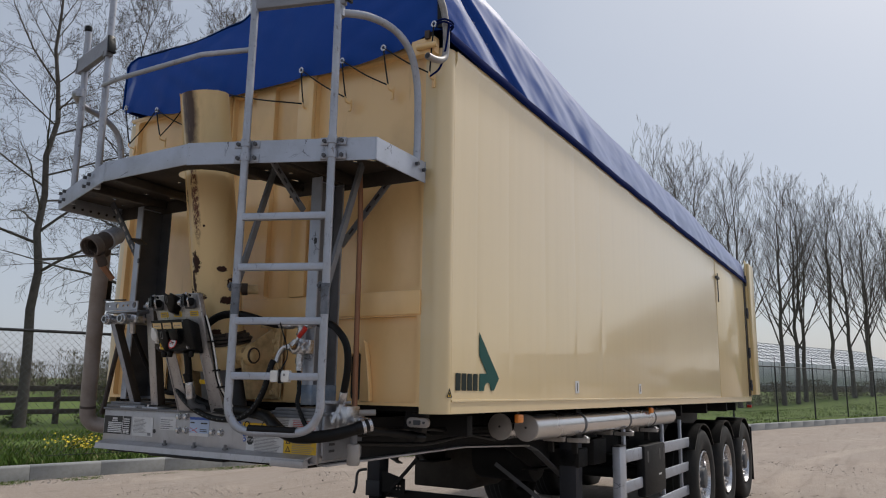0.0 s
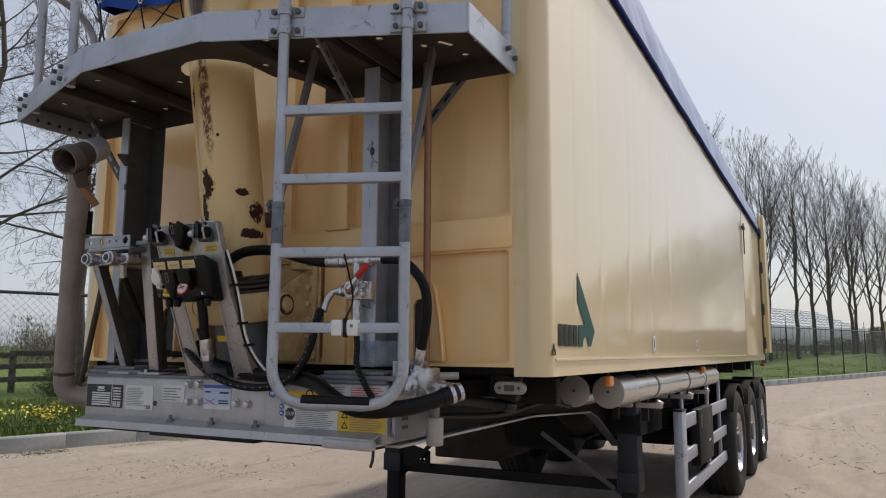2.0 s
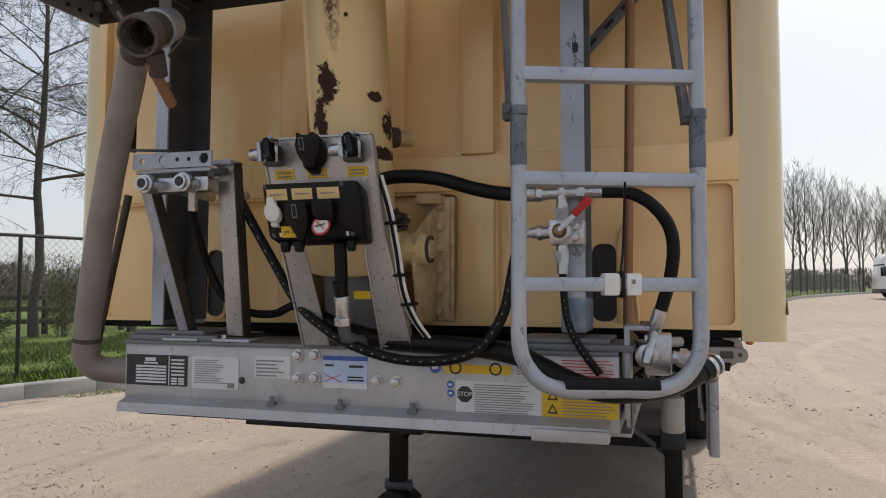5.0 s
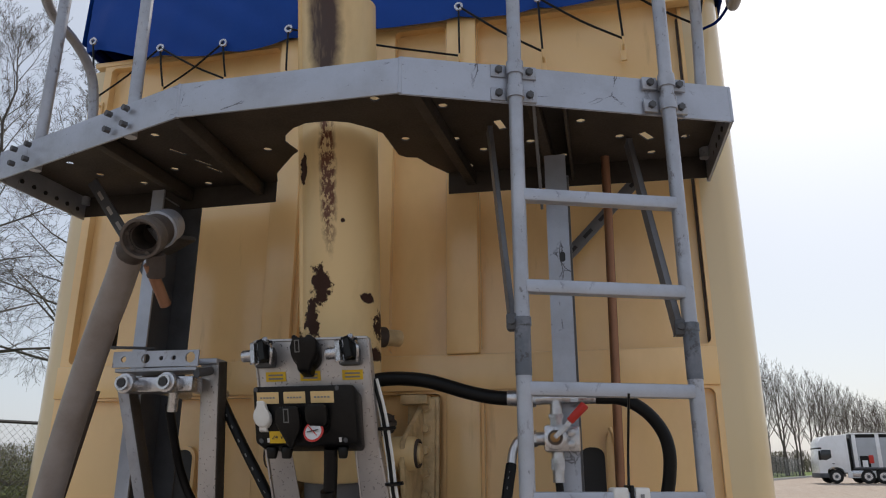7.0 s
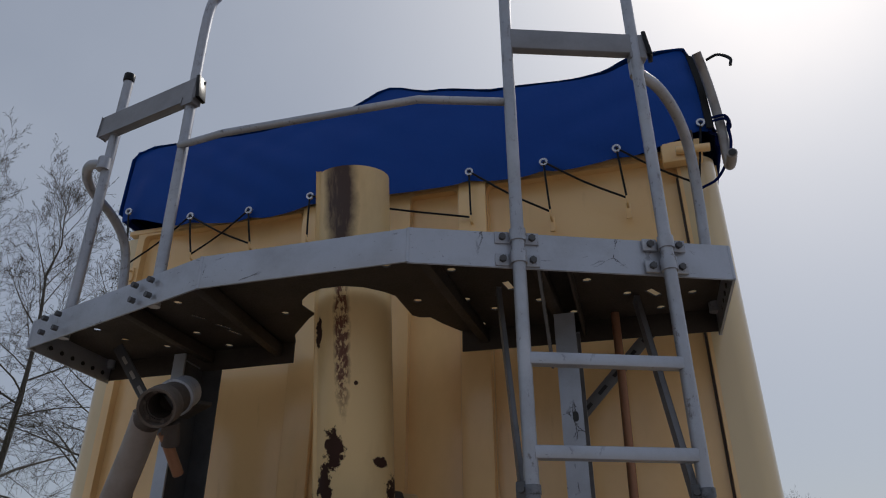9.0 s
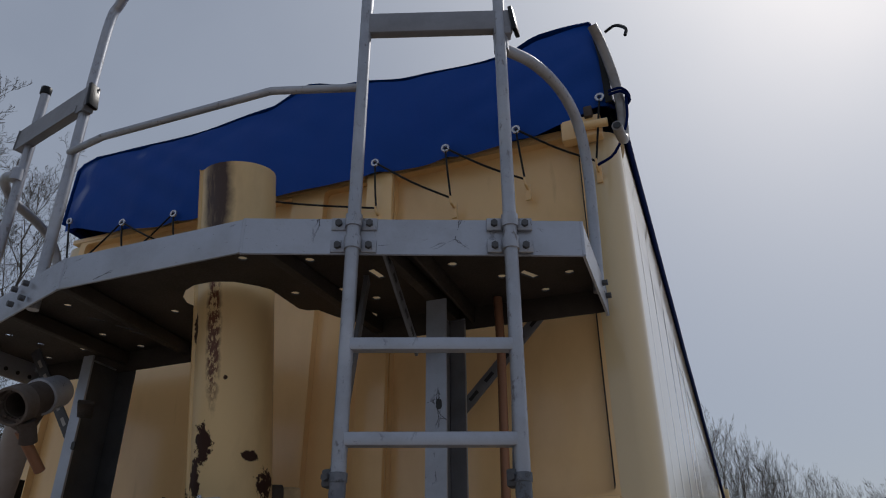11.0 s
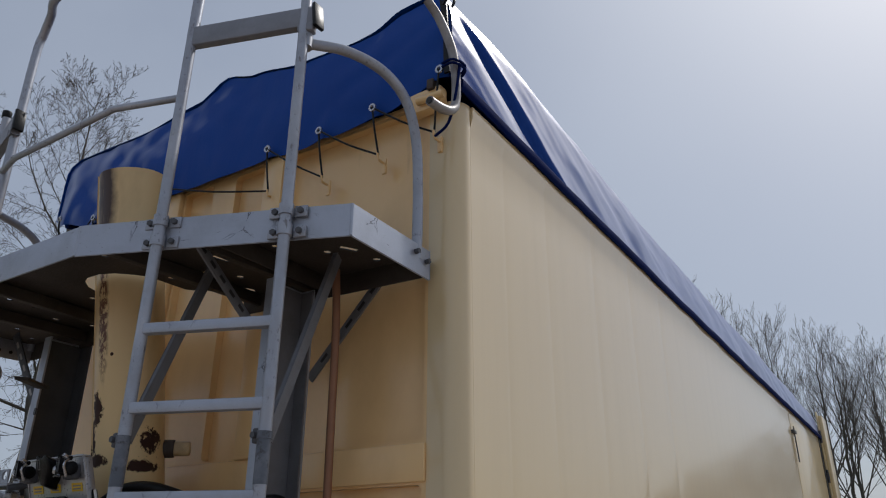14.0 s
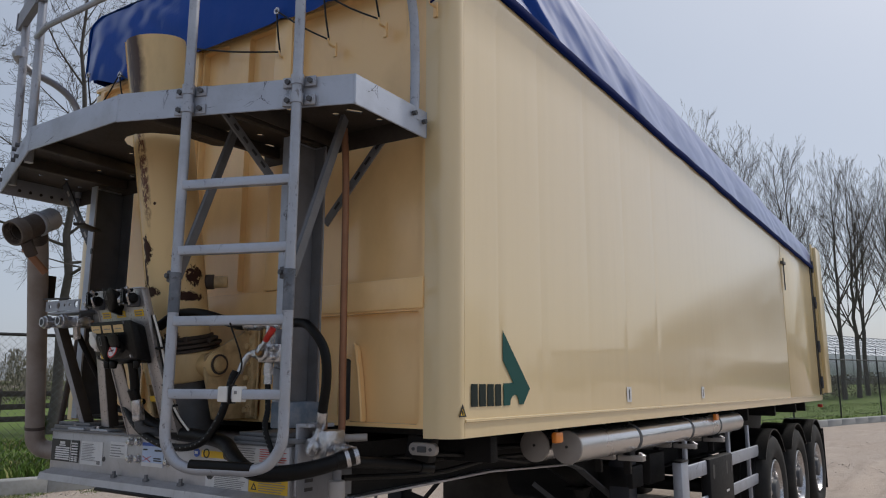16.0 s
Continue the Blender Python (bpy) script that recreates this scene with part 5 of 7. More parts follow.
V, F = [], []
nx, nz = 110, 18
for i in range(nx + 1):
    x = -1.272 + 2.554 * i / nx
    zb, zt = flap_bottom(x), lerp_table(TOP, x)
    for j in range(nz + 1):
        f = j / nz
        z = zb + (zt - zb) * f
        near = min(EYES, key=lambda e: abs(e[0] - x))
        pull = math.exp(-((x - near[0] - 0.35 * (z - near[1])) / 0.035) ** 2) * max(0.0, 1 - f * 1.6)
        fold = 0.010 * noise.noise((x * 2.2 + z * 3.0, z * 1.3, 1)) + 0.004 * noise.noise((x * 9, z * 2.5, 4)) + 0.014 * (0.35 - abs(noise.noise((x * 4 + z * 6, x * 1.5 - z * 1.5, 6)))) + 0.011 * (0.3 - abs(noise.noise((x * 3.2 - z * 5, x * 1.2 + z * 2, 16)))) - 0.007 * pull
        bulge = -0.015 * math.sin(f * math.pi)
        rim = 0.014 * max(0, abs(x - 0.018) - 1.19) / 0.06
        V.append((x, -0.052 + fold + bulge + rim * 0.5, z))
for i in range(nx):
    for j in range(nz):
        F.append((i * (nz + 1) + j, (i + 1) * (nz + 1) + j, (i + 1) * (nz + 1) + j + 1, i * (nz + 1) + j + 1))
fl = sheet("front_flap", V, F, M_tarp)
fl.parent = tarp
fl["label"] = "blue front flap with brass eyelets"


def roof_point(y, u):
    """u runs over the section from the far hem to the near hem."""
    e = lerp_table(EDGE, y)
    el = e - 0.045 * max(0.0, 1 - max(0.0, y) / 0.6)
    sec = [(-1.290, 3.27), (-1.288, 3.38), (-1.284, el - 0.04), (-1.25, el), (-0.6, e + 0.035), (0.03, e + 0.06 + 0.06 * math.exp(-((y + 0.05) / 0.6) ** 2)), (0.65, e + 0.035), (0.98, e + 0.015), (1.242, e - 0.005), (1.262, e - 0.08), (1.284, 0.5 * (e + lerp_table(HEM_Z, y))), (1.294, lerp_table(HEM_Z, y) + 0.05)]
    k = u * (len(sec) - 1)
    i = min(int(k), len(sec) - 2)
    t = k - i
    x, z = sec[i][0] + (sec[i + 1][0] - sec[i][0]) * t, sec[i][1] + (sec[i + 1][1] - sec[i][1]) * t
    return x, z


V, F = [], []
ny, nu = 220, 120
for i in range(ny + 1):
    y = -0.055 + 9.17 * (i / ny) ** 1.25
    for j in range(nu + 1):
        u = j / nu
        x, z = roof_point(y, u)
        if y < 0.45 and -1.2 < x < 1.2:
            f = min(1.0, max(0.0, (y + 0.05) / 0.5))
            f = max(f * f * (3 - 2 * f), (x - 0.9) / 0.3)
            z = lerp_table(TOP, x) * (1 - f) + z * f
        side = min(1.0, max(0.0, (u - 0.66) / 0.14))
        w = 0.014 * noise.noise((y * 1.1 + z * 2.5, z * 2.0, 3)) + 0.005 * noise.noise((y * 5.5, z * 3, 8))
        # a deep slack fold running down from the front bow
        d = (z - 3.20) - (0.441 - 0.484 * y)
        env = side * min(1.0, max(0.0, (y - 0.02) / 0.2)) * max(0.0, 1 - (y / 1.25) ** 4)
        w += env * (0.012 * math.exp(-max(0.0, d - 0.022) / 0.12) if d > 0.022 else (-0.030 * math.exp(min(0.0, d + 0.022) / 0.06) if d < -0.022 else -0.015 + 0.027 * d / 0.022))
        w += 0.008 * math.sin(y * 6.5 + z * 13 + 2 * noise.noise((y, z, 5))) * side * (0.35 + 0.65 * math.exp(-y / 3))
        w += 0.010 * (0.28 - abs(noise.noise((y * 2.6 + z * 6.0, y * 0.5 - z * 1.2, 21)))) * side + 0.004 * (0.28 - abs(noise.noise((y * 7 + z * 15.0, y * 1.2 - z * 2.5, 27)))) * side
        V.append((x + w * side, y, z + w * (1 - side) + 0.010 * math.cos(y * 4.2) * (1 - side)))
for i in range(ny):
    for j in range(nu):
        F.append((i * (nu + 1) + j, i * (nu + 1) + j + 1, (i + 1) * (nu + 1) + j + 1, (i + 1) * (nu + 1) + j))
rf = sheet("roof_sheet", V, F, M_tarp)
rf.parent = tarp
rf["label"] = "slack glossy blue roof sheet"
hem = [(1.302 + 0.006 * noise.noise((y, 0, 2)), y, lerp_table(HEM_Z, y) + 0.036 + 0.006 * noise.noise((y * 2.8, 5, 2))) for y in [-0.02 + 9.12 * k / 80 for k in range(81)]]
bm = sweep(hem, 0.029, 12, 2)
for v in bm.verts:
    v.co.x = 1.302 + (v.co.x - 1.302) * 0.42
part("hem_roll", bm, M_hem, tarp, "dark blue rolled hem")
part("hem_roll", sweep([(-1.290, y + 0.03, 3.295) for _, y, _ in hem[::6]], 0.026, 8, 1), M_hem, tarp)
for x, z in EYES:
    part("eyelet", prism(circle(x, z, 0.017, 16), "y", -0.082, -0.074, holes=[circle(x, z, 0.009, 16)]), M_zinc, tarp, "bright metal eyelet")
# black plate stands in for the dark void between flap and roof sheet
part("corner_fold", prism([(1.262, 3.24), (1.288, 3.24), (1.285, 3.40), (1.270, 3.58), (1.240, 3.60), (1.258, 3.45)], "y", -0.075, -0.066), M_black, tarp, "dark opening at the tarpaulin corner, drawn as a black plate")

HOOKS = [(-1.19, 3.02), (-0.878, 3.025), (-0.60, 3.035), (-0.34, 3.03), (0.353, 3.014), (0.660, 2.990), (0.944, 3.004), (1.202, 3.018)]
lace = thing("lacing_cord", "dark lacing cord zigzagging from the tarpaulin eyelets to hooks", "cord")
for k, ((ex, ez), (hx, hz)) in enumerate(zip(EYES, HOOKS)):
    part("cord", sweep([(ex, -0.080, ez), ((ex + hx) / 2, -0.065, (ez + hz) / 2 - 0.004), (hx, -0.045, hz)], 0.0042, 6, 3), M_black, lace)
    ties = [k + 1] if k >= 3 else [k - 1]
    ties += [2] if k == 1 else []
    for q in ties:
        if 0 <= q < len(HOOKS):
            tx, tz = HOOKS[q]
            part("cord", sweep([(ex, -0.080, ez), ((ex + tx) / 2, -0.06, (ez + tz) / 2 - 0.01), (tx, -0.045, tz)], 0.0042, 6, 3), M_black, lace)
    part("hook", sweep([(hx, 0.0, hz - 0.02), (hx, -0.045, hz - 0.02), (hx, -0.05, hz + 0.005)], 0.005, 6, 2), M_cream, lace)
    part("hook_plate", box((hx - 0.01, -0.010, hz - 0.065), (hx + 0.01, 0.0, hz), 0.002), M_cream, lace)

crank = thing("tarpaulin_tube", "bent grey tarpaulin tube tied with blue cord at the front corner", "tube")
part("bent_tube", sweep([(1.262, -0.19, 3.50), (1.285, -0.135, 3.43), (1.305, -0.085, 3.32), (1.312, -0.07, 3.20), (1.310, -0.07, 3.09), (1.308, -0.10, 3.045), (1.305, -0.16, 3.022), (1.302, -0.225, 3.015)], 0.0175, 14, 5), M_tube, crank)
part("tube_mouth", rod((1.3022, -0.2255, 3.015), (1.3020, -0.229, 3.015), 0.0125, 14), M_ink, crank)
for z in (3.235, 3.25):
    part("cord_wrap", sweep([(1.28, -0.115, z), (1.325, -0.11, z + 0.005), (1.345, -0.06, z), (1.31, -0.03, z - 0.004), (1.27, -0.05, z)], 0.0055, 6, 4), M_hem, crank)
part("cord_tail", sweep([(1.335, -0.08, 3.24), (1.325, -0.09, 3.12), (1.27, -0.055, 3.03), (1.205, -0.045, 3.0)], 0.0055, 6, 4), M_hem, crank)
part("loose_strap", sweep([(1.30, -0.14, 3.50), (1.34, -0.16, 3.50), (1.375, -0.18, 3.455), (1.37, -0.185, 3.42)], 0.006, 6, 4), M_black, crank)
latch = part("latch_block", box((1.090, -0.055, 3.125), (1.235, -0.006, 3.215), 0.008), M_cream, front, "cream latch block with rust")
part("latch_pin", rod((1.14, -0.07, 3.16), (1.26, -0.07, 3.155), 0.016, 10), M_cream, latch)
part("latch_tab", box((1.18, -0.07, 3.20), (1.21, -0.02, 3.245), 0.004), M_iron, latch)

# ---------------------------------------------------------------- connector stand on the beam
stand = thing("connector_stand", "folded aluminium stand with sockets and a black junction box", "connector panel")
# a leaning plate: top forward of the foot
def lean(x, z, out=0.0):
    """A point of the leaning face; out: proud of it."""
    t = (z - 1.30) / (1.878 - 1.30)
    return Vector((x, -0.385 - 0.175 * t - out, z + out * 0.28))


def face(name, poly, lo, hi, material, parent, label="", bev=0.0, holes=()):
    """A plate on the leaning face, outline in x and z."""
    bm = prism(poly, "y", -hi, -lo, bev, holes=holes)
    for v in bm.verts:
        v.co = lean(v.co.x, v.co.z, -v.co.y)
    return part(name, bm, material, parent, label)


outline = [(-0.125, 1.872), (-0.118, 1.878), (0.196, 1.878), (0.205, 1.870), (0.213, 1.62), (0.258, 1.30), (0.168, 1.30), (0.150, 1.60), (-0.035, 1.60), (0.005, 1.30), (-0.075, 1.30), (-0.105, 1.62)]
face("back_plate", outline, -0.006, 0.0, M_stand, stand, "folded satin steel plate with two legs", 0.002)
for a, b in (((0.200, 1.872), (0.215, 1.60)), ((0.215, 1.60), (0.259, 1.302)), ((-0.124, 1.868), (-0.108, 1.60)), ((-0.108, 1.60), (-0.078, 1.302)), ((0.150, 1.60), (0.168, 1.302))):
    p, q = lean(*a, -0.014), lean(*b, -0.014)
    part("folded_edge", slab(p, q, 0.005, 0.032, up=(0, 1, 0), bev=0.001), M_stand, stand)
part("folded_edge", slab(lean(-0.123, 1.876, -0.012), lean(0.203, 1.876, -0.012), 0.030, 0.005, bev=0.001), M_stand, stand)
BZ = -0.021                                     # the box hangs low on the plate
bx = face("junction_box", [(x, z + BZ) for x, z in rounded(-0.108, 1.604, 0.178, 1.752, 0.012)], 0.0, 0.065, M_black, stand, "black plastic junction box with sockets", 0.006)
for x0, x1 in ((-0.096, -0.034), (-0.020, 0.041), (0.056, 0.120)):
    l = face("label", [(x0, 1.706 + BZ), (x1, 1.706 + BZ), (x1, 1.735 + BZ), (x0, 1.735 + BZ)], 0.0655, 0.0665, M_tan, bx)
    for k in range(5):
        e = x0 + 0.010 + k * (x1 - x0 - 0.018) / 5
        face("printed_bar", [(e, 1.718 + BZ), (e + 0.006, 1.718 + BZ), (e + 0.006, 1.722 + BZ), (e, 1.722 + BZ)], 0.067, 0.0675, M_grey_ink, l)
l = face("label", [(-0.066, 1.606 + BZ), (-0.004, 1.606 + BZ), (-0.014, 1.620 + BZ), (-0.020, 1.636 + BZ), (-0.066, 1.636 + BZ)], 0.0655, 0.0665, M_yellow, bx)
w = writing("24 V", 0.018, lean(-0.042, 1.6195 + BZ, 0.068), M_ink, l)
w.matrix_basis = Matrix.Translation(lean(-0.042, 1.6205 + BZ, 0.0685)) @ Matrix.Rotation(radians(90 - 16.8), 4, "X")
for x, z in ((-0.098, 1.742), (0.130, 1.742), (-0.090, 1.612), (0.146, 1.612)):
    face("corner_screw", circle(x, z + BZ, 0.006, 10), 0.0655, 0.068, M_dark, bx)
for x in (-0.073, 0.128):
    face("mark", [(x, 1.608 + BZ), (x + 0.007, 1.608 + BZ), (x + 0.007, 1.619 + BZ), (x, 1.619 + BZ)], 0.0655, 0.0665, M_paper, bx)
n = (lean(0, 1.7, 1) - lean(0, 1.7, 0)).normalized()
cap = [(0.024 * math.sin(radians(a)), 0.026 * math.cos(radians(a))) for a in range(35, 326, 15)]
cap = [(0.010, 0.040), (0.012, 0.028)] + cap + [(-0.012, 0.028), (-0.012, 0.040)]
face("socket_cap", [(-0.078 + a, 1.667 + b + BZ) for a, b in cap], 0.066, 0.088, M_white, bx, "white socket cap", 0.004)
face("cap_tab", [(-0.090, 1.634 + BZ), (-0.068, 1.634 + BZ), (-0.070, 1.646 + BZ), (-0.088, 1.646 + BZ)], 0.066, 0.078, M_white, bx)
flaps = ((0.000, [(-0.040, 0.022), (-0.026, 0.034), (0.026, 0.036), (0.036, 0.030), (0.040, 0.0), (0.036, -0.028), (0.018, -0.058), (0.012, -0.076), (-0.004, -0.080), (-0.012, -0.060), (-0.030, -0.030), (-0.040, -0.012)]),
         (0.078, [(-0.034, 0.030), (-0.022, 0.040), (0.024, 0.042), (0.034, 0.032), (0.034, -0.006), (0.022, -0.022), (-0.020, -0.020), (-0.034, -0.004)]))
for x, flap in flaps:
    so = face("socket", circle(x, 1.654 + BZ, 0.028, 20), 0.060, 0.080, M_black, bx)
    face("flap", [(x + a * 0.88, 1.656 + b * 0.9 + BZ) for a, b in flap], 0.080, 0.100, M_black, so, bev=0.006)
face("flap_mark", [(-0.010, 1.645 + BZ), (0.005, 1.645 + BZ), (0.005, 1.680 + BZ), (-0.010, 1.680 + BZ)], 0.1002, 0.1012, M_wire, bx, holes=[[(-0.0075, 1.648 + BZ), (0.0025, 1.648 + BZ), (0.0025, 1.677 + BZ), (-0.0075, 1.677 + BZ)]])
c = lean(0.072, 1.622 + BZ, 0.102)
ns = part("prohibition_sticker", rod(c, c + n * 0.002, 0.027, 24), M_red, bx, "round red and white prohibition sticker")
part("disc", rod(c + n * 0.002, c + n * 0.003, 0.0215, 24), M_paper, ns)
part("bar", slab(c + Vector((-0.016, 0, 0.015)) + n * 0.004, c + Vector((0.016, 0, -0.015)) + n * 0.004, 0.004, 0.002, bev=0), M_red, ns)
part("symbol", slab(c + Vector((-0.016, 0, -0.002)) + n * 0.0042, c + Vector((0.013, 0, 0.004)) + n * 0.0042, 0.007, 0.002, bev=0), M_ink, ns)
for x, r in ((-0.072, 0.017), (-0.030, 0.017), (0.128, 0.015)):
    p = lean(x, 1.606 + BZ, 0.035)
    part("cable_gland", rod(p, p - Vector((0, 0, 0.030)), r, 14, r2=r * 0.75, bev=0.004), M_black, bx)
# air couplings and the round socket on the upper plate
for x in (-0.088, 0.152):
    c = lean(x, 1.822)
    cp_ = part("air_coupling", box(c + Vector((-0.024, -0.030, -0.022)), c + Vector((0.030, 0.0, 0.024)), 0.006), M_dark, stand, "black and zinc air coupling with a dust flap")
    part("coupling_body", rod(c + n * 0.036 + Vector((-0.022, 0, 0)), c + n * 0.036 + Vector((0.034, 0, 0)), 0.021, 18, bev=0.004), M_black, cp_)
    part("coupling_ring", rod(c + n * 0.036 + Vector((-0.032, 0, 0)), c + n * 0.036 + Vector((-0.021, 0, 0)), 0.019, 16, bev=0.002), M_zinc, cp_)
    part("coupling_end", rod(c + n * 0.036 + Vector((-0.056, 0, -0.002)), c + n * 0.036 + Vector((-0.031, 0, -0.001)), 0.0165, 18, bev=0.004), M_zinc, cp_)
    part("coupling_claw", slab(c + n * 0.056 + Vector((-0.016, 0, 0.022)), c + n * 0.060 + Vector((-0.008, 0, -0.032)), 0.014, 0.010, bev=0.003), M_zinc, cp_)
    part("dust_flap", slab(c + n * 0.060 + Vector((0.012, 0, 0.026)), c + n * 0.064 + Vector((0.024, 0, -0.026)), 0.026, 0.010, bev=0.004), M_black, cp_)
    part("hinge", rod(c + n * 0.046 + Vector((-0.012, 0, 0.030)), c + n * 0.046 + Vector((0.030, 0, 0.027)), 0.007, 10), M_black, cp_)
    part("screw", rod(c + n * 0.05 + Vector((0.018, 0, 0.026)), c + n * 0.066 + Vector((0.018, 0, 0.030)), 0.008, 8), M_zinc, cp_)
    part("coupling_strap", sweep([c + n * 0.055 + Vector((0.030, 0, 0.02)), c + n * 0.075 + Vector((0.044, 0, -0.005)), c + n * 0.055 + Vector((0.036, 0, -0.032))], 0.004, 6, 4), M_zinc, cp_)
lid = [(-0.030, 0.026), (-0.030, 0.040), (-0.018, 0.042), (-0.014, 0.034), (0.010, 0.034), (0.014, 0.042), (0.024, 0.040), (0.040, 0.030), (0.040, 0.006), (0.030, -0.018), (0.020, -0.030), (0.014, -0.052), (-0.018, -0.052), (-0.020, -0.030), (-0.034, -0.012), (-0.037, 0.010)]
so = face("round_socket", [(0.033 + a, 1.826 + b) for a, b in lid], 0.0, 0.048, M_black, stand, "black trailer socket with a hinged lid", 0.006)
face("socket_rim", circle(0.033, 1.828, 0.040, 22), 0.0, 0.030, M_black, so, bev=0.004)
face("lid_mark", [(0.012, 1.820), (0.026, 1.820), (0.026, 1.852), (0.012, 1.852)], 0.0482, 0.0492, M_wire, so, holes=[[(0.0145, 1.8225), (0.0235, 1.8225), (0.0235, 1.8495), (0.0145, 1.8495)]])
for x0 in (-0.094, 0.006, 0.126):
    l = face("label", [(x0, 1.766), (x0 + 0.058, 1.766), (x0 + 0.058, 1.791), (x0, 1.791)], 0.0008, 0.002, M_yellow, stand)
    for k in range(2):
        face("printed_bar", [(x0 + 0.008, 1.771 + 0.009 * k), (x0 + 0.050, 1.771 + 0.009 * k), (x0 + 0.050, 1.775 + 0.009 * k), (x0 + 0.008, 1.775 + 0.009 * k)], 0.0022, 0.003, M_grey_ink, l)
face("label", [(0.094, 1.440), (0.146, 1.440), (0.146, 1.462), (0.094, 1.462)], -0.02, -0.018, M_yellow, stand)

# ---------------------------------------------------------------- coupling bracket with two hose couplings
rack = thing("coupling_bracket", "galvanised bracket holding two hose couplings on strut legs", "bracket")
pl_h = [circle(-0.559, 1.845, 0.009, 10), circle(-0.487, 1.845, 0.014, 12), circle(-0.437, 1.845, 0.007, 10), circle(-0.396, 1.845, 0.007, 10), circle(-0.344, 1.845, 0.016, 12)]
part("plate", prism([(-0.594, 1.822), (-0.318, 1.820), (-0.318, 1.866), (-0.594, 1.868)], "y", -0.510, -0.504, holes=pl_h), M_galv, rack)
part("shelf", box((-0.588, -0.505, 1.808), (-0.325, -0.42, 1.820), 0.003), M_galv, rack)
part("manifold", box((-0.545, -0.500, 1.750), (-0.335, -0.440, 1.794), 0.006), M_zinc, rack)
for x in (-0.521, -0.390):
    cpl = part("hose_coupling", rod((x, -0.535, 1.771), (x, -0.44, 1.772), 0.022, 20, bev=0.004), M_zinc, rack, "zinc hose coupling")
    part("coupling_ring", rod((x, -0.548, 1.771), (x, -0.522, 1.771), 0.029, 22, bev=0.004), M_zinc, cpl)
    part("coupling_nose", tube(Vector((x, -0.545, 1.771)), Vector((x, -0.560, 1.771)), 0.021, 0.006, 20), M_zinc, cpl)
    part("coupling_bore", rod((x, -0.5605, 1.771), (x, -0.556, 1.771), 0.012, 18), M_ink, cpl)
part("wing_bolt", rod((-0.325, -0.50, 1.80), (-0.315, -0.44, 1.815), 0.012, 10), M_dark, rack)


def angle_leg(p, q, w, m=None):
    p, q = Vector(p), Vector(q)
    a = part("strut_leg", slab(p, q, w, 0.006, up=(0, 1, 0), bev=0.001), m or M_stand, rack)
    side = Vector((w / 2, 0.022, 0))
    part("leg_flange", slab(p + side, q + side, 0.006, 0.044, up=(0, 1, 0), bev=0.001), M_under, a)
    return a


angle_leg((-0.585, -0.475, 1.80), (-0.540, -0.315, 1.318), 0.034, M_galv)
angle_leg((-0.328, -0.425, 1.845), (-0.350, -0.320, 1.318), 0.056)
part("leg_cap", box((-0.365, -0.44, 1.835), (-0.300, -0.38, 1.852), 0.004), M_alu, rack)
for x in (-0.535, -0.35):
    f = part("foot", box((x - 0.06, -0.355, 1.2985), (x + 0.07, -0.27, 1.308), 0.002), M_alu, rack)
    part("bolt", rod((x - 0.03, -0.335, 1.308), (x - 0.03, -0.335, 1.320), 0.010, 6), M_zinc, f)
part("hose_tail", rod((-0.415, -0.46, 1.765), (-0.425, -0.445, 1.70), 0.015, 14), M_zinc, rack)

# ---------------------------------------------------------------- discharge pipe with its coupling
pipe = thing("discharge_pipe", "taupe steel discharge pipe with a rusty open coupling", "pipe")
part("pipe_run", sweep([(-0.500, -0.625, 2.150), (-0.547, -0.59, 2.06), (-0.660, -0.515, 1.87), (-0.790, -0.425, 1.60), (-0.882, -0.36, 1.36), (-0.900, -0.345, 1.290), (-0.905, -0.335, 1.235), (-0.888, -0.315, 1.203), (-0.850, -0.295, 1.192), (-0.73, -0.27, 1.188)], 0.0425, 24, 6), M_pipe, pipe, "taupe painted pipe with an elbow")
part("pipe_joint", rod((-0.898, -0.3465, 1.302), (-0.900, -0.345, 1.288), 0.0445, 24), M_iron, pipe)
mouth, back = Vector((-0.340, -0.806, 2.106)), Vector((-0.402, -0.565, 2.242))
md = (back - mouth).normalized()
back = mouth + md * 0.225


def open_ring(p, q, r, inner, seg=32):
    """A ring from p to q, open right through."""
    bm = bmesh.new()
    m = (q - p).to_track_quat("Z", "Y").to_matrix()
    rings = [[bm.verts.new(c + m @ Vector((rr * math.cos(2 * math.pi * k / seg), rr * math.sin(2 * math.pi * k / seg), 0))) for k in range(seg)] for c, rr in ((p, r), (q.lerp(p, 0.1), r), (q, r - 0.002), (q, inner), (p, inner))]
    for a, b in zip(rings, rings[1:] + rings[:1]):
        for k in range(seg):
            bm.faces.new((a[k], a[(k + 1) % seg], b[(k + 1) % seg], b[k]))
    return bm


part("coupling_body", open_ring(mouth + md * 0.15, mouth + md * 0.03, 0.047, 0.034), M_iron, pipe, "rusty cast coupling")
part("coupling_mouth", open_ring(mouth + md * 0.05, mouth, 0.055, 0.046), M_cast, pipe)
part("coupling_throat", open_ring(mouth + md * 0.06, mouth + md * 0.022, 0.047, 0.037), M_iron, pipe)
# added black disc gives the darkness deep inside the open coupling
part("coupling_plug", rod(mouth + md * 0.125, mouth + md * 0.13, 0.036, 24), M_rubber, pipe)
_q = md.to_track_quat("Z", "Y")
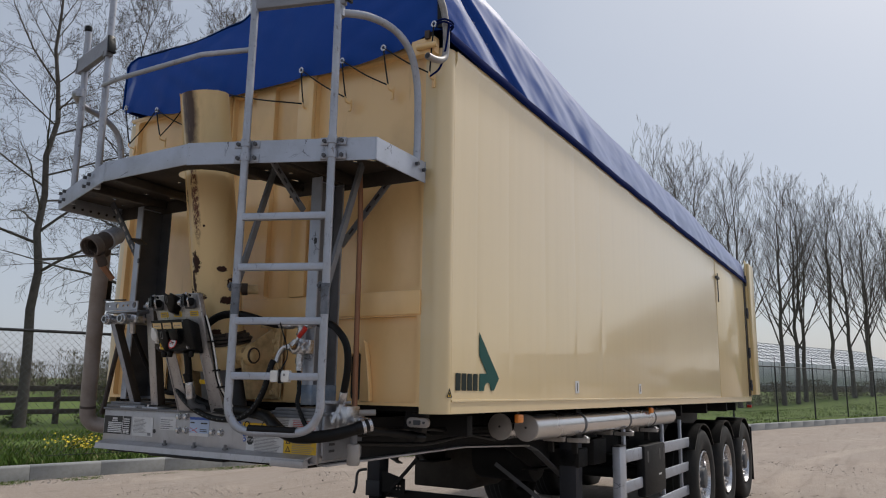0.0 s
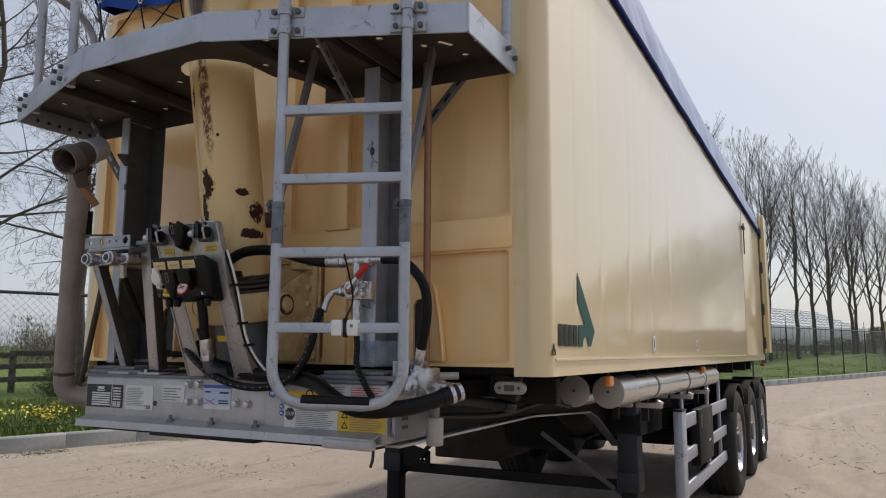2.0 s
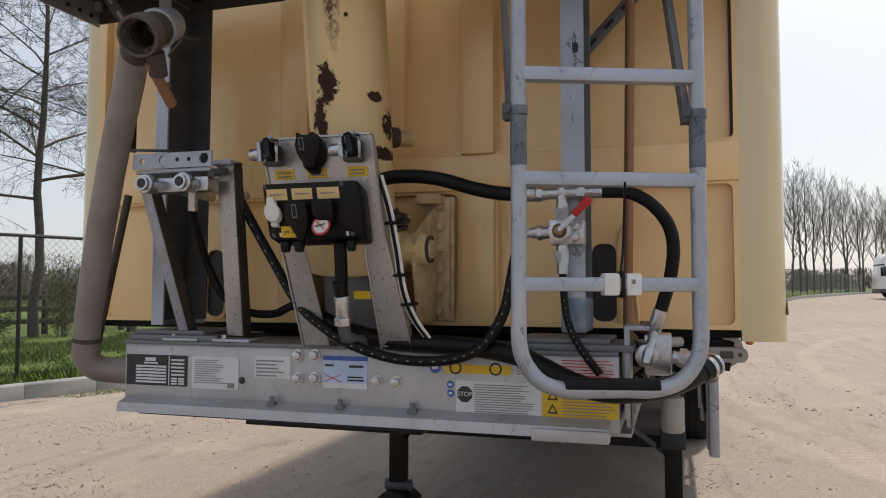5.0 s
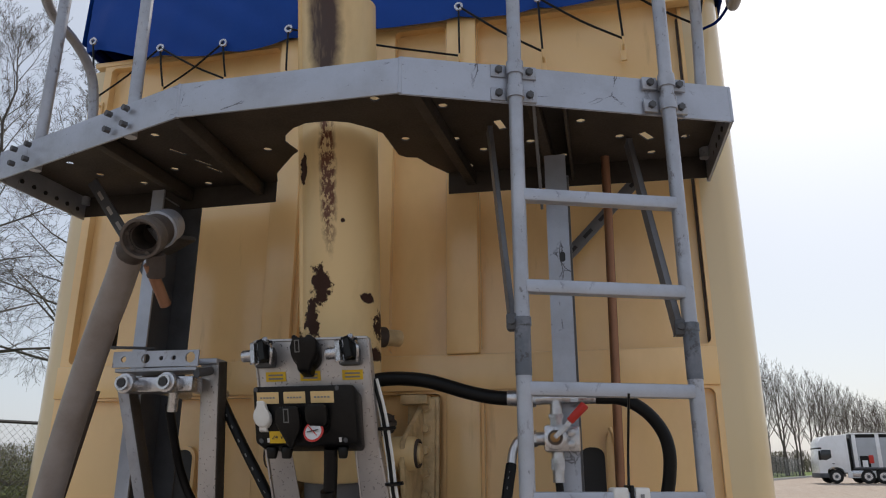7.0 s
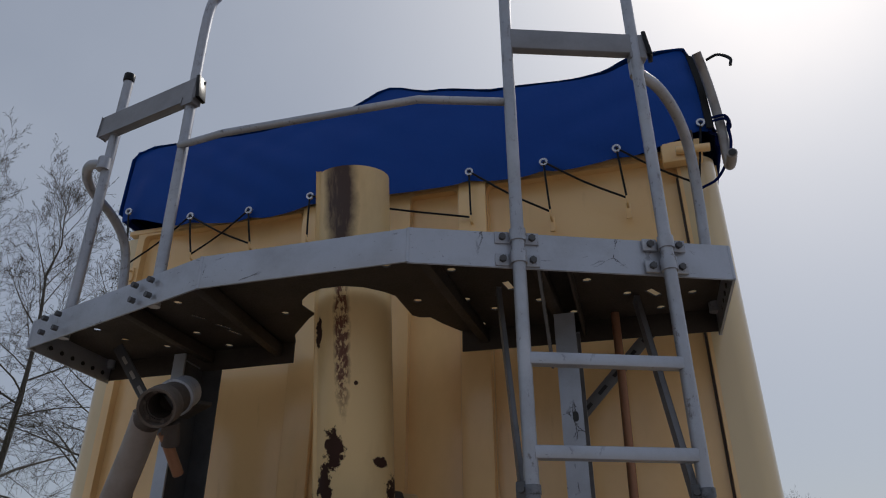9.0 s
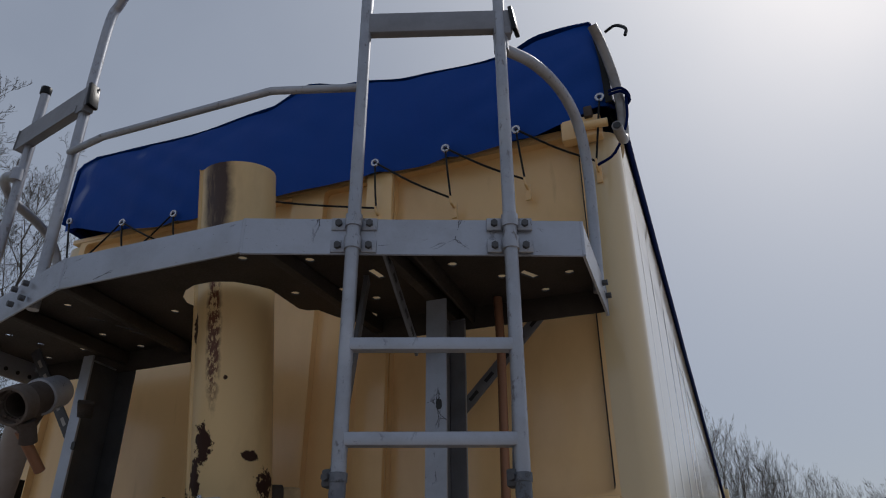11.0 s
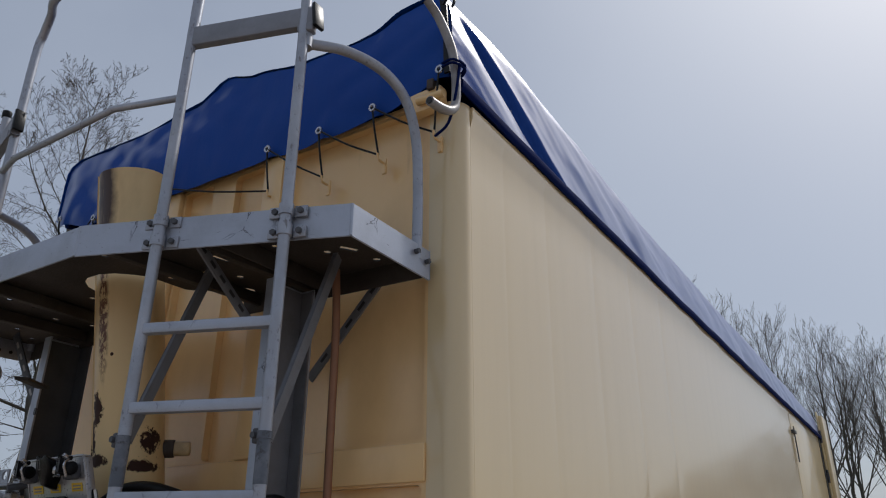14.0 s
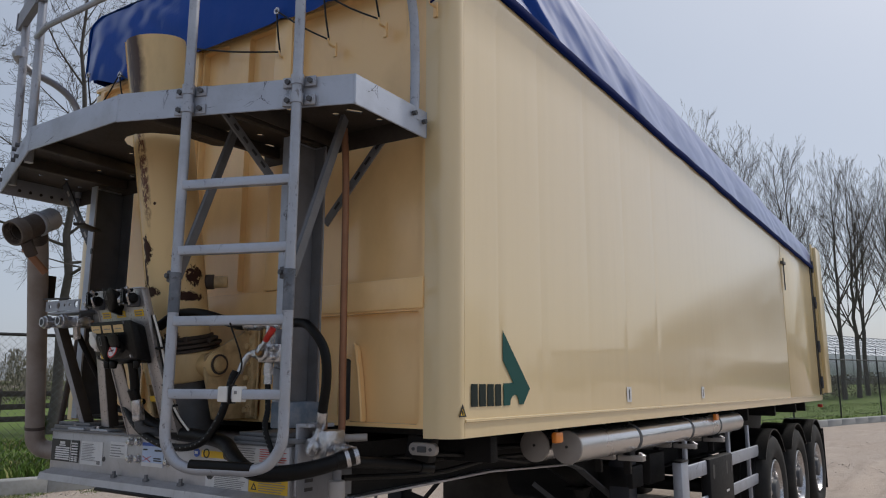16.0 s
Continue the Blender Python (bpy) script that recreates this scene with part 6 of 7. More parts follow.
for k in range(6):
    c = mouth + md * 0.016 + _q @ Vector((0.042 * math.cos(k * 1.047 + 0.3), 0.042 * math.sin(k * 1.047 + 0.3), 0))
    part("coupling_lug", rod(c, c + md * 0.012, 0.006, 8), M_cast, pipe)
part("coupling_ring", rod(mouth + md * 0.125, mouth + md * 0.145, 0.054, 28, bev=0.004), M_galv, pipe)
part("coupling_sleeve", rod(mouth + md * 0.14, back, 0.048, 28, bev=0.012), M_galv, pipe, "mottled galvanised sleeve")
part("saddle", rod((-0.505, -0.62, 2.135), (-0.385, -0.70, 2.150), 0.043, 20, bev=0.01), M_iron, pipe)
part("drain_spout", rod((-0.345, -0.75, 2.055), (-0.345, -0.655, 1.965), 0.0150, 14), M_copper, pipe)
part("spout_root", rod((-0.325, -0.755, 2.08), (-0.340, -0.72, 2.03), 0.024, 14), M_iron, pipe)
part("bracket_arm", slab((-0.40, -0.50, 2.21), (-0.62, -0.29, 2.24), 0.05, 0.012), M_under, pipe)
part("stay", rod((-0.905, -0.16, 1.80), (-1.03, -0.16, 1.245), 0.014, 12), M_iron, pipe)
part("hook_plate", box((-0.640, -0.505, 1.885), (-0.628, -0.455, 1.995), 0.002), M_black, pipe)
part("stay_clip", slab((-0.60, -0.52, 1.88), (-0.50, -0.45, 1.885), 0.01, 0.008), M_dark, pipe)

# ---------------------------------------------------------------- ball valve on the post
valve = thing("ball_valve", "zinc hydraulic ball valve with a red lever", "valve")
vx, vy = 0.673, -0.322
part("valve_body", box((vx - 0.034, vy - 0.028, 1.583), (vx + 0.034, vy + 0.028, 1.655), 0.009), M_zinc, valve)
vb = part("stem_plate", rod((vx - 0.002, vy - 0.026, 1.620), (vx - 0.002, vy - 0.040, 1.620), 0.032, 28, bev=0.005), M_zinc, valve)
part("stem_ring", rod((vx - 0.002, vy - 0.040, 1.620), (vx - 0.002, vy - 0.042, 1.620), 0.020, 24), M_cast, vb)
part("stem", rod((vx - 0.002, vy - 0.040, 1.620), (vx - 0.002, vy - 0.055, 1.620), 0.013, 14, bev=0.002), M_brass, vb)
for z in (1.604, 1.634):
    part("mount_bolt", rod((0.712, -0.33, z), (0.712, -0.352, z), 0.011, 10, bev=0.003), M_zinc, valve)
part("mount_block", box((0.690, -0.33, 1.585), (0.735, -0.293, 1.652), 0.004), M_zinc, valve)
for z0, z1, r in ((1.655, 1.672, 0.019), (1.672, 1.684, 0.023), (1.684, 1.70, 0.017), (1.566, 1.583, 0.017), (1.538, 1.566, 0.021), (1.505, 1.538, 0.016)):
    part("fitting", rod((vx, vy, z0), (vx, vy, z1), r, 6 if r > 0.018 else 14), M_zinc, valve)
part("tee", rod((0.628, vy, 1.727), (0.735, vy, 1.727), 0.0165, 16, bev=0.003), M_zinc, valve)
part("tee_leg", rod((vx, vy, 1.70), (vx, vy, 1.74), 0.016, 16), M_zinc, valve)
for x0, x1, r in ((0.588, 0.604, 0.016), (0.604, 0.620, 0.022), (0.620, 0.632, 0.018), (0.715, 0.735, 0.023), (0.735, 0.785, 0.016)):
    part("fitting", rod((x0, vy, 1.727), (x1, vy, 1.726), r, 6 if r > 0.02 else 14), M_zinc, valve)
for x0, x1, r in ((0.640, 0.615, 0.018), (0.618, 0.605, 0.022), (0.606, 0.588, 0.016)):
    part("fitting", rod((x0, vy, 1.620), (x1, vy, 1.619), r, 6 if r > 0.02 else 14), M_zinc, valve)
part("elbow_tube", sweep([(0.590, vy, 1.619), (0.570, vy - 0.004, 1.615), (0.555, vy - 0.015, 1.590), (0.549, vy - 0.03, 1.545)], 0.0125, 12, 5), M_inox, valve)
part("lever_arm", slab((vx, vy - 0.052, 1.621), (vx + 0.052, vy - 0.056, 1.672), 0.014, 0.006), M_zinc, valve)
part("lever_grip", rod((vx + 0.038, vy - 0.057, 1.660), (vx + 0.082, vy - 0.060, 1.704), 0.0105, 12, bev=0.004, r2=0.0125), M_red, valve, "red plastic lever grip")

# ---------------------------------------------------------------- hoses
HOSES = [
    ("thick black hydraulic hose running to the valve tee", [(0.10, -0.40, 1.735), (0.15, -0.375, 1.775), (0.215, -0.36, 1.788), (0.315, -0.35, 1.780), (0.43, -0.322, 1.748), (0.51, -0.322, 1.732), (0.59, -0.322, 1.728)], 0.020, M_rubber),
    ("black hydraulic hose looping down from the valve tee", [(0.782, -0.322, 1.727), (0.85, -0.32, 1.722), (0.907, -0.33, 1.690), (0.949, -0.325, 1.637), (0.963, -0.32, 1.578), (0.956, -0.31, 1.505), (0.936, -0.30, 1.431), (0.914, -0.285, 1.365)], 0.0172, M_rubber),
    ("black braided hose sagging along the front beam", [(0.552, -0.372, 1.55), (0.549, -0.385, 1.52), (0.527, -0.405, 1.40), (0.470, -0.42, 1.310), (0.377, -0.425, 1.272), (0.235, -0.425, 1.270), (0.103, -0.425, 1.303), (0.0, -0.42, 1.356), (-0.09, -0.40, 1.422), (-0.19, -0.36, 1.537), (-0.295, -0.345, 1.69), (-0.36, -0.33, 1.79)], 0.0145, M_rubber),
    ("thin black hose dropping behind the ladder", [(0.673, -0.322, 1.51), (0.680, -0.322, 1.414), (0.699, -0.35, 1.354), (0.732, -0.355, 1.295), (0.775, -0.362, 1.240)], 0.0105, M_rubber),
    ("thick black sleeve hose below the ladder", [(-0.10, -0.36, 1.415), (-0.03, -0.365, 1.375), (0.04, -0.365, 1.345), (0.12, -0.36, 1.325), (0.232, -0.365, 1.312), (0.36, -0.37, 1.308), (0.483, -0.385, 1.300), (0.573, -0.41, 1.285), (0.64, -0.44, 1.260), (0.72, -0.465, 1.228), (0.80, -0.47, 1.210), (0.90, -0.44, 1.213), (0.98, -0.37, 1.23), (1.05, -0.28, 1.262)], 0.027, M_rubber),
    ("black cable hanging under the junction box", [(0.093, -0.505, 1.59), (0.088, -0.485, 1.52), (0.082, -0.47, 1.45), (0.082, -0.465, 1.44)], 0.018, M_rubber),
    ("black air hose looping behind the strut legs", [(-0.445, -0.43, 1.72), (-0.46, -0.36, 1.62), (-0.46, -0.30, 1.522), (-0.42, -0.27, 1.432), (-0.34, -0.26, 1.389), (-0.25, -0.26, 1.385), (-0.19, -0.28, 1.405), (-0.12, -0.30, 1.43)], 0.013, M_rubber),
    ("short black hose end on the chassis side", [(0.98, -0.20, 1.235), (1.02, 0.0, 1.215), (1.07, 0.16, 1.19)], 0.020, M_rubber),
]
for label, pts, r, m in HOSES:
    h = thing("hose", label, "hose", "hoses on the trailer nose")
    part("tube", sweep(pts, r, 14, 6), m, h)
    if r > 0.017:
        a, b = Vector(pts[-1]), Vector(pts[-2])
        d = (a - b).normalized()
        part("ferrule", rod(a - d * 0.05, a + d * 0.012, r * 1.12, 14, bev=0.002), M_zinc if "tee" in label else M_black, h)
    if "braided" in label or "thin" in label:
        line = curve_points(pts, 8)
        for k in range(6, len(line) - 6, 2):
            p, q = Vector(line[k]), Vector(line[k + 1])
            o = Vector((0, -1, 0)) * (r * 0.97)
            part("print_mark", slab(p + o, p.lerp(q, 0.45) + o, 0.002, 0.004, bev=0), M_wire, h)
    if "sleeve" in label:
        part("hose_clamp", rod(a - d * 0.02, a - d * 0.006, r * 1.25, 16), M_zinc, h)
h = thing("hose_fitting", "zinc ferrule and elbow below the junction box hose", "fitting")
part("ferrule", rod((0.082, -0.465, 1.445), (0.081, -0.452, 1.385), 0.0225, 18, bev=0.002), M_zinc, h)
part("hex_nut", rod((0.081, -0.452, 1.385), (0.081, -0.447, 1.362), 0.026, 6, bev=0.002), M_zinc, h)
part("elbow", sweep([(0.081, -0.447, 1.365), (0.083, -0.44, 1.335), (0.10, -0.41, 1.318), (0.12, -0.34, 1.312)], 0.018, 12, 5), M_dark, h)
h = thing("cable_bundle", "bundle of thin grey cables with black ties along the stand", "cables")
for k, o in enumerate(((0, 0), (0.009, 0.004), (0.004, 0.01), (-0.006, 0.008))):
    part("cable", sweep([(0.205 + o[0], -0.51 + o[1], 1.770), (0.226 + o[0], -0.49 + o[1], 1.68), (0.240 + o[0], -0.465 + o[1], 1.57), (0.252 + o[0], -0.445 + o[1], 1.46), (0.275 + o[0], -0.415 + o[1], 1.38), (0.318 + o[0], -0.375 + o[1], 1.305)], 0.0046, 6, 5), M_white if k % 2 else M_rubber, h)
for p in ((0.232, -0.482, 1.64), (0.247, -0.452, 1.50), (0.262, -0.43, 1.42)):
    part("tie", sweep([(p[0] - 0.016, p[1], p[2]), (p[0], p[1] - 0.014, p[2]), (p[0] + 0.02, p[1], p[2] + 0.002), (p[0] + 0.03, p[1], p[2] + 0.004)], 0.005, 6, 3), M_black, h)
h = thing("fitting_block", "grey zinc hydraulic fitting block at the end of the beam", "fitting")
part("block", box((0.885, -0.30, 1.235), (0.955, -0.20, 1.345), 0.006), M_zinc, h)
part("bracket", prism([(0.835, 1.12), (0.85, 1.12), (0.85, 1.355), (0.90, 1.355), (0.90, 1.368), (0.835, 1.368)], "y", -0.33, -0.20, 0.002), M_galv, h)
part("bleed_screw", rod((0.889, -0.25, 1.345), (0.889, -0.25, 1.378), 0.017, 16, bev=0.003), M_copper, h)
part("elbow", sweep([(0.914, -0.285, 1.372), (0.905, -0.292, 1.33), (0.895, -0.31, 1.295), (0.89, -0.315, 1.27)], 0.015, 12, 5), M_zinc, h)
part("gauge_face", rod((0.893, -0.30, 1.288), (0.893, -0.315, 1.288), 0.032, 20, bev=0.004), M_zinc, h)
for x0, x1, r in ((0.955, 0.972, 0.018), (0.972, 0.992, 0.026), (0.992, 1.03, 0.018)):
    part("union", rod((x0, -0.25, 1.282), (x1, -0.25, 1.278), r, 6 if r > 0.02 else 14), M_zinc, h)
part("hose_clip", rod((1.050, -0.272, 1.262), (1.062, -0.256, 1.267), 0.031, 18), M_zinc, h)
part("drain_can", rod((0.955, -0.24, 1.08), (0.955, -0.24, 1.175), 0.030, 20, bev=0.006), M_cap, h)
part("can_neck", rod((0.955, -0.24, 1.175), (0.955, -0.24, 1.24), 0.016, 12), M_strut, h)
part("rail_bracket", box((0.838, -0.32, 1.10), (0.85, -0.05, 1.16), 0.002), M_galv, h)
part("tap", rod((0.86, -0.20, 1.31), (0.98, -0.11, 1.315), 0.014, 12), M_cap, h)
h = solo("copper_pipe", sweep([(0.852, -0.14, 2.515), (0.850, -0.12, 2.3), (0.842, -0.105, 1.9), (0.834, -0.09, 1.5), (0.832, -0.085, 1.345), (0.85, -0.12, 1.32)], 0.014, 14, 4), M_copper, "thin copper-brown pipe rising to the walkway", "pipe")

# ---------------------------------------------------------------- ground and kerb
KX, KY = -7.6, 4.5                              # a point of the kerb line
KD, KN = Vector((0.31, 0.951, 0)).normalized(), Vector((-0.951, 0.31, 0)).normalized()


def at(along, off, z=0.0):
    p = Vector((KX, KY, 0)) + KD * along + KN * off
    return Vector((p.x, p.y, rise(p.x, p.y) + z))


def steps(a, b, fine, coarse, lo, hi):
    out, v = [], a
    while v < b:
        out.append(v)
        v += fine if lo <= v < hi else coarse
    return out + [b]


xs_ = [-900, -400, -180] + steps(-90, 110, 0.9, 12, -12, 14) + [200, 450, 900]
ys_ = [-900, -400, -150] + steps(-70, 130, 0.9, 8, -7, 60) + [220, 450, 1000, 2000]
V, F = [], []
for x in xs_:
    for y in ys_:
        near = 1.0 if -12 < x < 14 and -7 < y < 60 else 0.0
        V.append((x, y, rise(x, y) + near * (0.018 * noise.noise((x * 0.5, y * 0.5, 0)) + 0.008 * noise.noise((x * 1.7, y * 1.7, 3)))))
n = len(ys_)
for i in range(len(xs_) - 1):
    for j in range(n - 1):
        F.append((i * n + j, (i + 1) * n + j, (i + 1) * n + j + 1, i * n + j + 1))
tagged(sheet("ground", V, F, M_ground), "beige compacted gravel yard with tyre tracks and stains", "ground", kind="structure")

V, F = [], []
sa, so_ = steps(-60, 260, 1.2, 6, -14, 70), [0.14, 0.5, 1.0, 1.8, 3, 5, 8, 14, 30, 80, 400]
for a in sa:
    for o in so_:
        p = at(a, o)
        bank = 0.20 + 0.10 * min(1, o / 3) + 0.05 * noise.noise((p.x * 0.4, p.y * 0.4, 9))
        V.append((p.x, p.y, p.z + (bank if o > 0.2 else 0.19)))
n = len(so_)
for i in range(len(sa) - 1):
    for j in range(n - 1):
        F.append((i * n + j, (i + 1) * n + j, (i + 1) * n + j + 1, i * n + j + 1))
tagged(sheet("verge", V, F, M_soil), "rough grass verge behind the kerb", "grass verge", kind="structure")

kerb = thing("kerb", "long pale concrete kerb of butted blocks", "kerb", kind="structure", tilt=False)
bm = prism([(0.0, -0.05), (0.0, 0.19), (0.02, 0.215), (0.15, 0.215), (0.15, -0.05)], "x", 0.0015, 0.9985, 0.0)
bmesh.ops.bevel(bm, geom=bm.edges[:], offset=0.003, segments=1, affect="EDGES")
stone = part("kerb_stone", bm, M_kerb, kerb)
km = Matrix((KD, KN, Vector((0, 0, 1)))).transposed().to_4x4()
for k in range(-24, 190):
    o = stone if k == -24 else new("kerb_stone", stone.data)
    o.parent = kerb
    m = km.copy()
    m.translation = at(k, 0.0) + Vector((0, 0, random.uniform(-0.0015, 0.0015)))
    o.matrix_basis = m

# ---------------------------------------------------------------- loose stones on the yard
rnd = np.random.RandomState(4)
V, F = [], []


def pebble(x, y, z, r):
    """A low rounded stone, half sunk."""
    b, a0, h = len(V), rnd.rand() * 6, r * rnd.uniform(0.35, 0.75)
    lx, ly = rnd.uniform(0.7, 1.25), rnd.uniform(0.7, 1.25)
    for k in range(5):
        a = a0 + k * 1.257
        V.append((x + r * lx * math.cos(a), y + r * ly * math.sin(a), z - 0.004))
    for k in range(5):
        a = a0 + k * 1.257 + 0.3
        s = rnd.uniform(0.45, 0.8)
        V.append((x + r * s * lx * math.cos(a), y + r * s * ly * math.sin(a), z + h * rnd.uniform(0.75, 1.1)))
    for k in range(5):
        j = (k + 1) % 5
        F.append((b + k, b + j, b + 5 + j, b + 5 + k))
    F.append(tuple(b + 5 + k for k in range(5)))


def scatter(n, cx, cy, sx, sy, lo, hi):
    for _ in range(n):
        x, y = cx + rnd.uniform(-sx, sx), cy + rnd.uniform(-sy, sy)
        if (Vector((x - KX, y - KY, 0))).dot(KN) > -0.05:
            continue
        # thrown into drifts between the wheel tracks
        if rnd.rand() > 0.35 + 1.6 * noise.noise((x * 0.55 + y * 0.9, y * 0.18 - x * 0.3, 2)):
            continue
        pebble(x, y, rise(x, y), lo + (hi - lo) * rnd.rand() ** 4)


scatter(32000, -2, 4, 9, 10, 0.003, 0.019)
scatter(34000, -2, 0, 6, 5, 0.002, 0.014)
scatter(4000, 6, 18, 12, 14, 0.008, 0.03)
for k in range(3200):
    p = at(rnd.uniform(-8, 12), -rnd.rand() ** 2 * 0.6 - 0.02)
    pebble(p.x, p.y, p.z, rnd.uniform(0.005, 0.022))
tagged(sheet("loose_stones", V, F, M_litter, True), "loose pebbles and grit scattered on the yard", "gravel", kind="stuff")

# ---------------------------------------------------------------- grass and flowers
def blades(n, a0, a1, o0, o1, h0, h1, w, up=0.18):
    A = rnd.uniform(a0, a1, n)
    O = o0 + (o1 - o0) * rnd.rand(n)
    V, F = [], []
    for k in range(n):
        p = at(A[k], O[k])
        patch = 0.55 + 0.6 * noise.noise((p.x * 0.9, p.y * 0.9, 4))
        h = (h0 + (h1 - h0) * rnd.rand()) * max(0.3, patch)
        z = p.z + up + 0.10 * min(1, max(0.0, O[k]) / 3)
        t, l = rnd.rand() * 6.28, rnd.uniform(0.1, 0.7) * h
        dx, dy = math.cos(t), math.sin(t)
        b = len(V)
        V += [(p.x - dy * w, p.y + dx * w, z), (p.x + dy * w, p.y - dx * w, z), (p.x + dx * l * 0.4 + dy * w * 0.6, p.y + dy * l * 0.4 - dx * w * 0.6, z + h * 0.65), (p.x + dx * l, p.y + dy * l, z + h)]
        F += [(b, b + 1, b + 2), (b, b + 2, b + 3)]
    return V, F


V, F = blades(52000, -7, 10, 0.16, 5.5, 0.08, 0.24, 0.007)
v2, f2 = blades(12000, 10, 60, 0.16, 5.5, 0.05, 0.15, 0.016)
F += [tuple(i + len(V) for i in f) for f in f2]
V += v2
v2, f2 = blades(5200, -7, 12, 0.18, 1.5, 0.10, 0.24, 0.026)
F += [tuple(i + len(V) for i in f) for f in f2]
V += v2
v2, f2 = blades(16000, -8, 10, -0.42, -0.03, 0.010, 0.05, 0.006, 0.0)
keep = [q for q in range(0, len(f2), 2) if noise.noise((v2[f2[q][0]][0] * 1.4, v2[f2[q][0]][1] * 1.4, 9)) > -0.06]
F += [tuple(i + len(V) for i in f2[q + e]) for q in keep for e in (0, 1)]
V += v2
tagged(sheet("grass", V, F, M_grass, True), "unmown spring grass with dry tufts", "grass", kind="stuff")
V, F = [], []
for c in ((0.02, 1.45, 60), (0.28, 1.6, 55), (-0.15, 2.0, 22)):
    for _ in range(c[2]):
        p = at(c[0] + rnd.normal() * 0.15, c[1] + rnd.normal() * 0.16)
        z, r = p.z + 0.30 + rnd.rand() * 0.22, rnd.uniform(0.014, 0.03)
        b = len(V)
        for q in range(5):
            a = q * 1.257 + rnd.rand()
            V.append((p.x + r * math.cos(a), p.y + r * math.sin(a), z + rnd.uniform(-0.02, 0.02)))
        F.append((b, b + 1, b + 2, b + 3, b + 4))
tagged(sheet("wild_flowers", V, F, M_flower, True), "patch of yellow and white wild flowers", "flowers", kind="stuff")

# ---------------------------------------------------------------- chain-link fence
fence = thing("chain_link_fence", "tall black chain-link fence on steel posts behind the kerb", "fence", tilt=False)
post = part("post", rod((0, 0, 0.0), (0, 0, 2.02), 0.028, 10), M_fence, fence)
spike = part("spiked_top", rod((0, 0, 2.0), (0, 0, 2.46), 0.012, 6), M_fence, fence)
fa = [1.13 + 3.28 * k for k in range(-5, 33)]
for k, a in enumerate(fa):
    o = post if k == 0 else new("post", post.data)
    o.parent = fence
    o.matrix_basis = Matrix.Translation(at(a, 0.5, 0.2))
    if k > 5:
        o = spike if k == 6 else new("spiked_top", spike.data)
        o.parent = fence
        o.matrix_basis = Matrix.Translation(at(a, 0.5, 0.2))
spike.matrix_basis = Matrix.Translation(at(fa[6], 0.5, 0.2))
for a, b in zip(fa, fa[1:]):
    part("top_rail", rod(at(a, 0.5, 2.22), at(b, 0.5, 2.22), 0.024 if a < 12 else 0.022, 8), M_fence, fence)
bm = sweep([at(a, 0.48, 0.30) for a in fa], 0.006, 5, 0)
part("bottom_wire", bm, M_fence, fence)
V, F = [], []


def wire(p, q, r):
    d = (q - p).normalized()
    s = d.cross(KN).normalized() * r
    t = KN * r
    b = len(V)
    for c in (p, q):
        V.extend([tuple(c + s), tuple(c - s * 0.5 + t), tuple(c - s * 0.5 - t)])
    for k in range(3):
        F.append((b + k, b + (k + 1) % 3, b + 3 + (k + 1) % 3, b + 3 + k))


def mesh_span(a0, a1, pitch, r):
    a = a0 - 1.95
    while a < a1:
        for s in (1, -1):
            lo, hi = (a, a + 1.95) if s > 0 else (a + 1.95, a)
            za, zb = 0.26, 2.21
            p, q = at(lo, 0.5, za), at(hi, 0.5, zb)
            wire(p, q, r)
        a += pitch
    return


mesh_span(-9, 9, 0.105, 0.0022)
mesh_span(9, 40, 0.13, 0.0028)
mesh_span(40, 102, 0.30, 0.006)
me = sheet("wire_mesh", V, F, M_wire, True)
me.parent = fence
tagged(me, "diamond wire mesh", kind="stuff")

# low timber rail fence beyond
wood = thing("timber_fence", "weathered dark timber post-and-rail fence", "fence", tilt=False)
for k, a in enumerate([-9 + 2.1 * i for i in range(14)]):
    p = at(a, 9.0)
    part("post", box((p.x - 0.06, p.y - 0.06, 0.15), (p.x + 0.06, p.y + 0.06, 1.42 + random.uniform(-0.1, 0.08)), 0.01), M_wood, wood)
    q = at(a + 2.1, 9.0)
    for z in (0.62, 0.92, 1.24):
        part("rail", slab(at(a, 8.9, z + random.uniform(-0.03, 0.03)), at(a + 2.1, 8.9, z + random.uniform(-0.03, 0.03)), 0.04, 0.13), M_wood, wood)

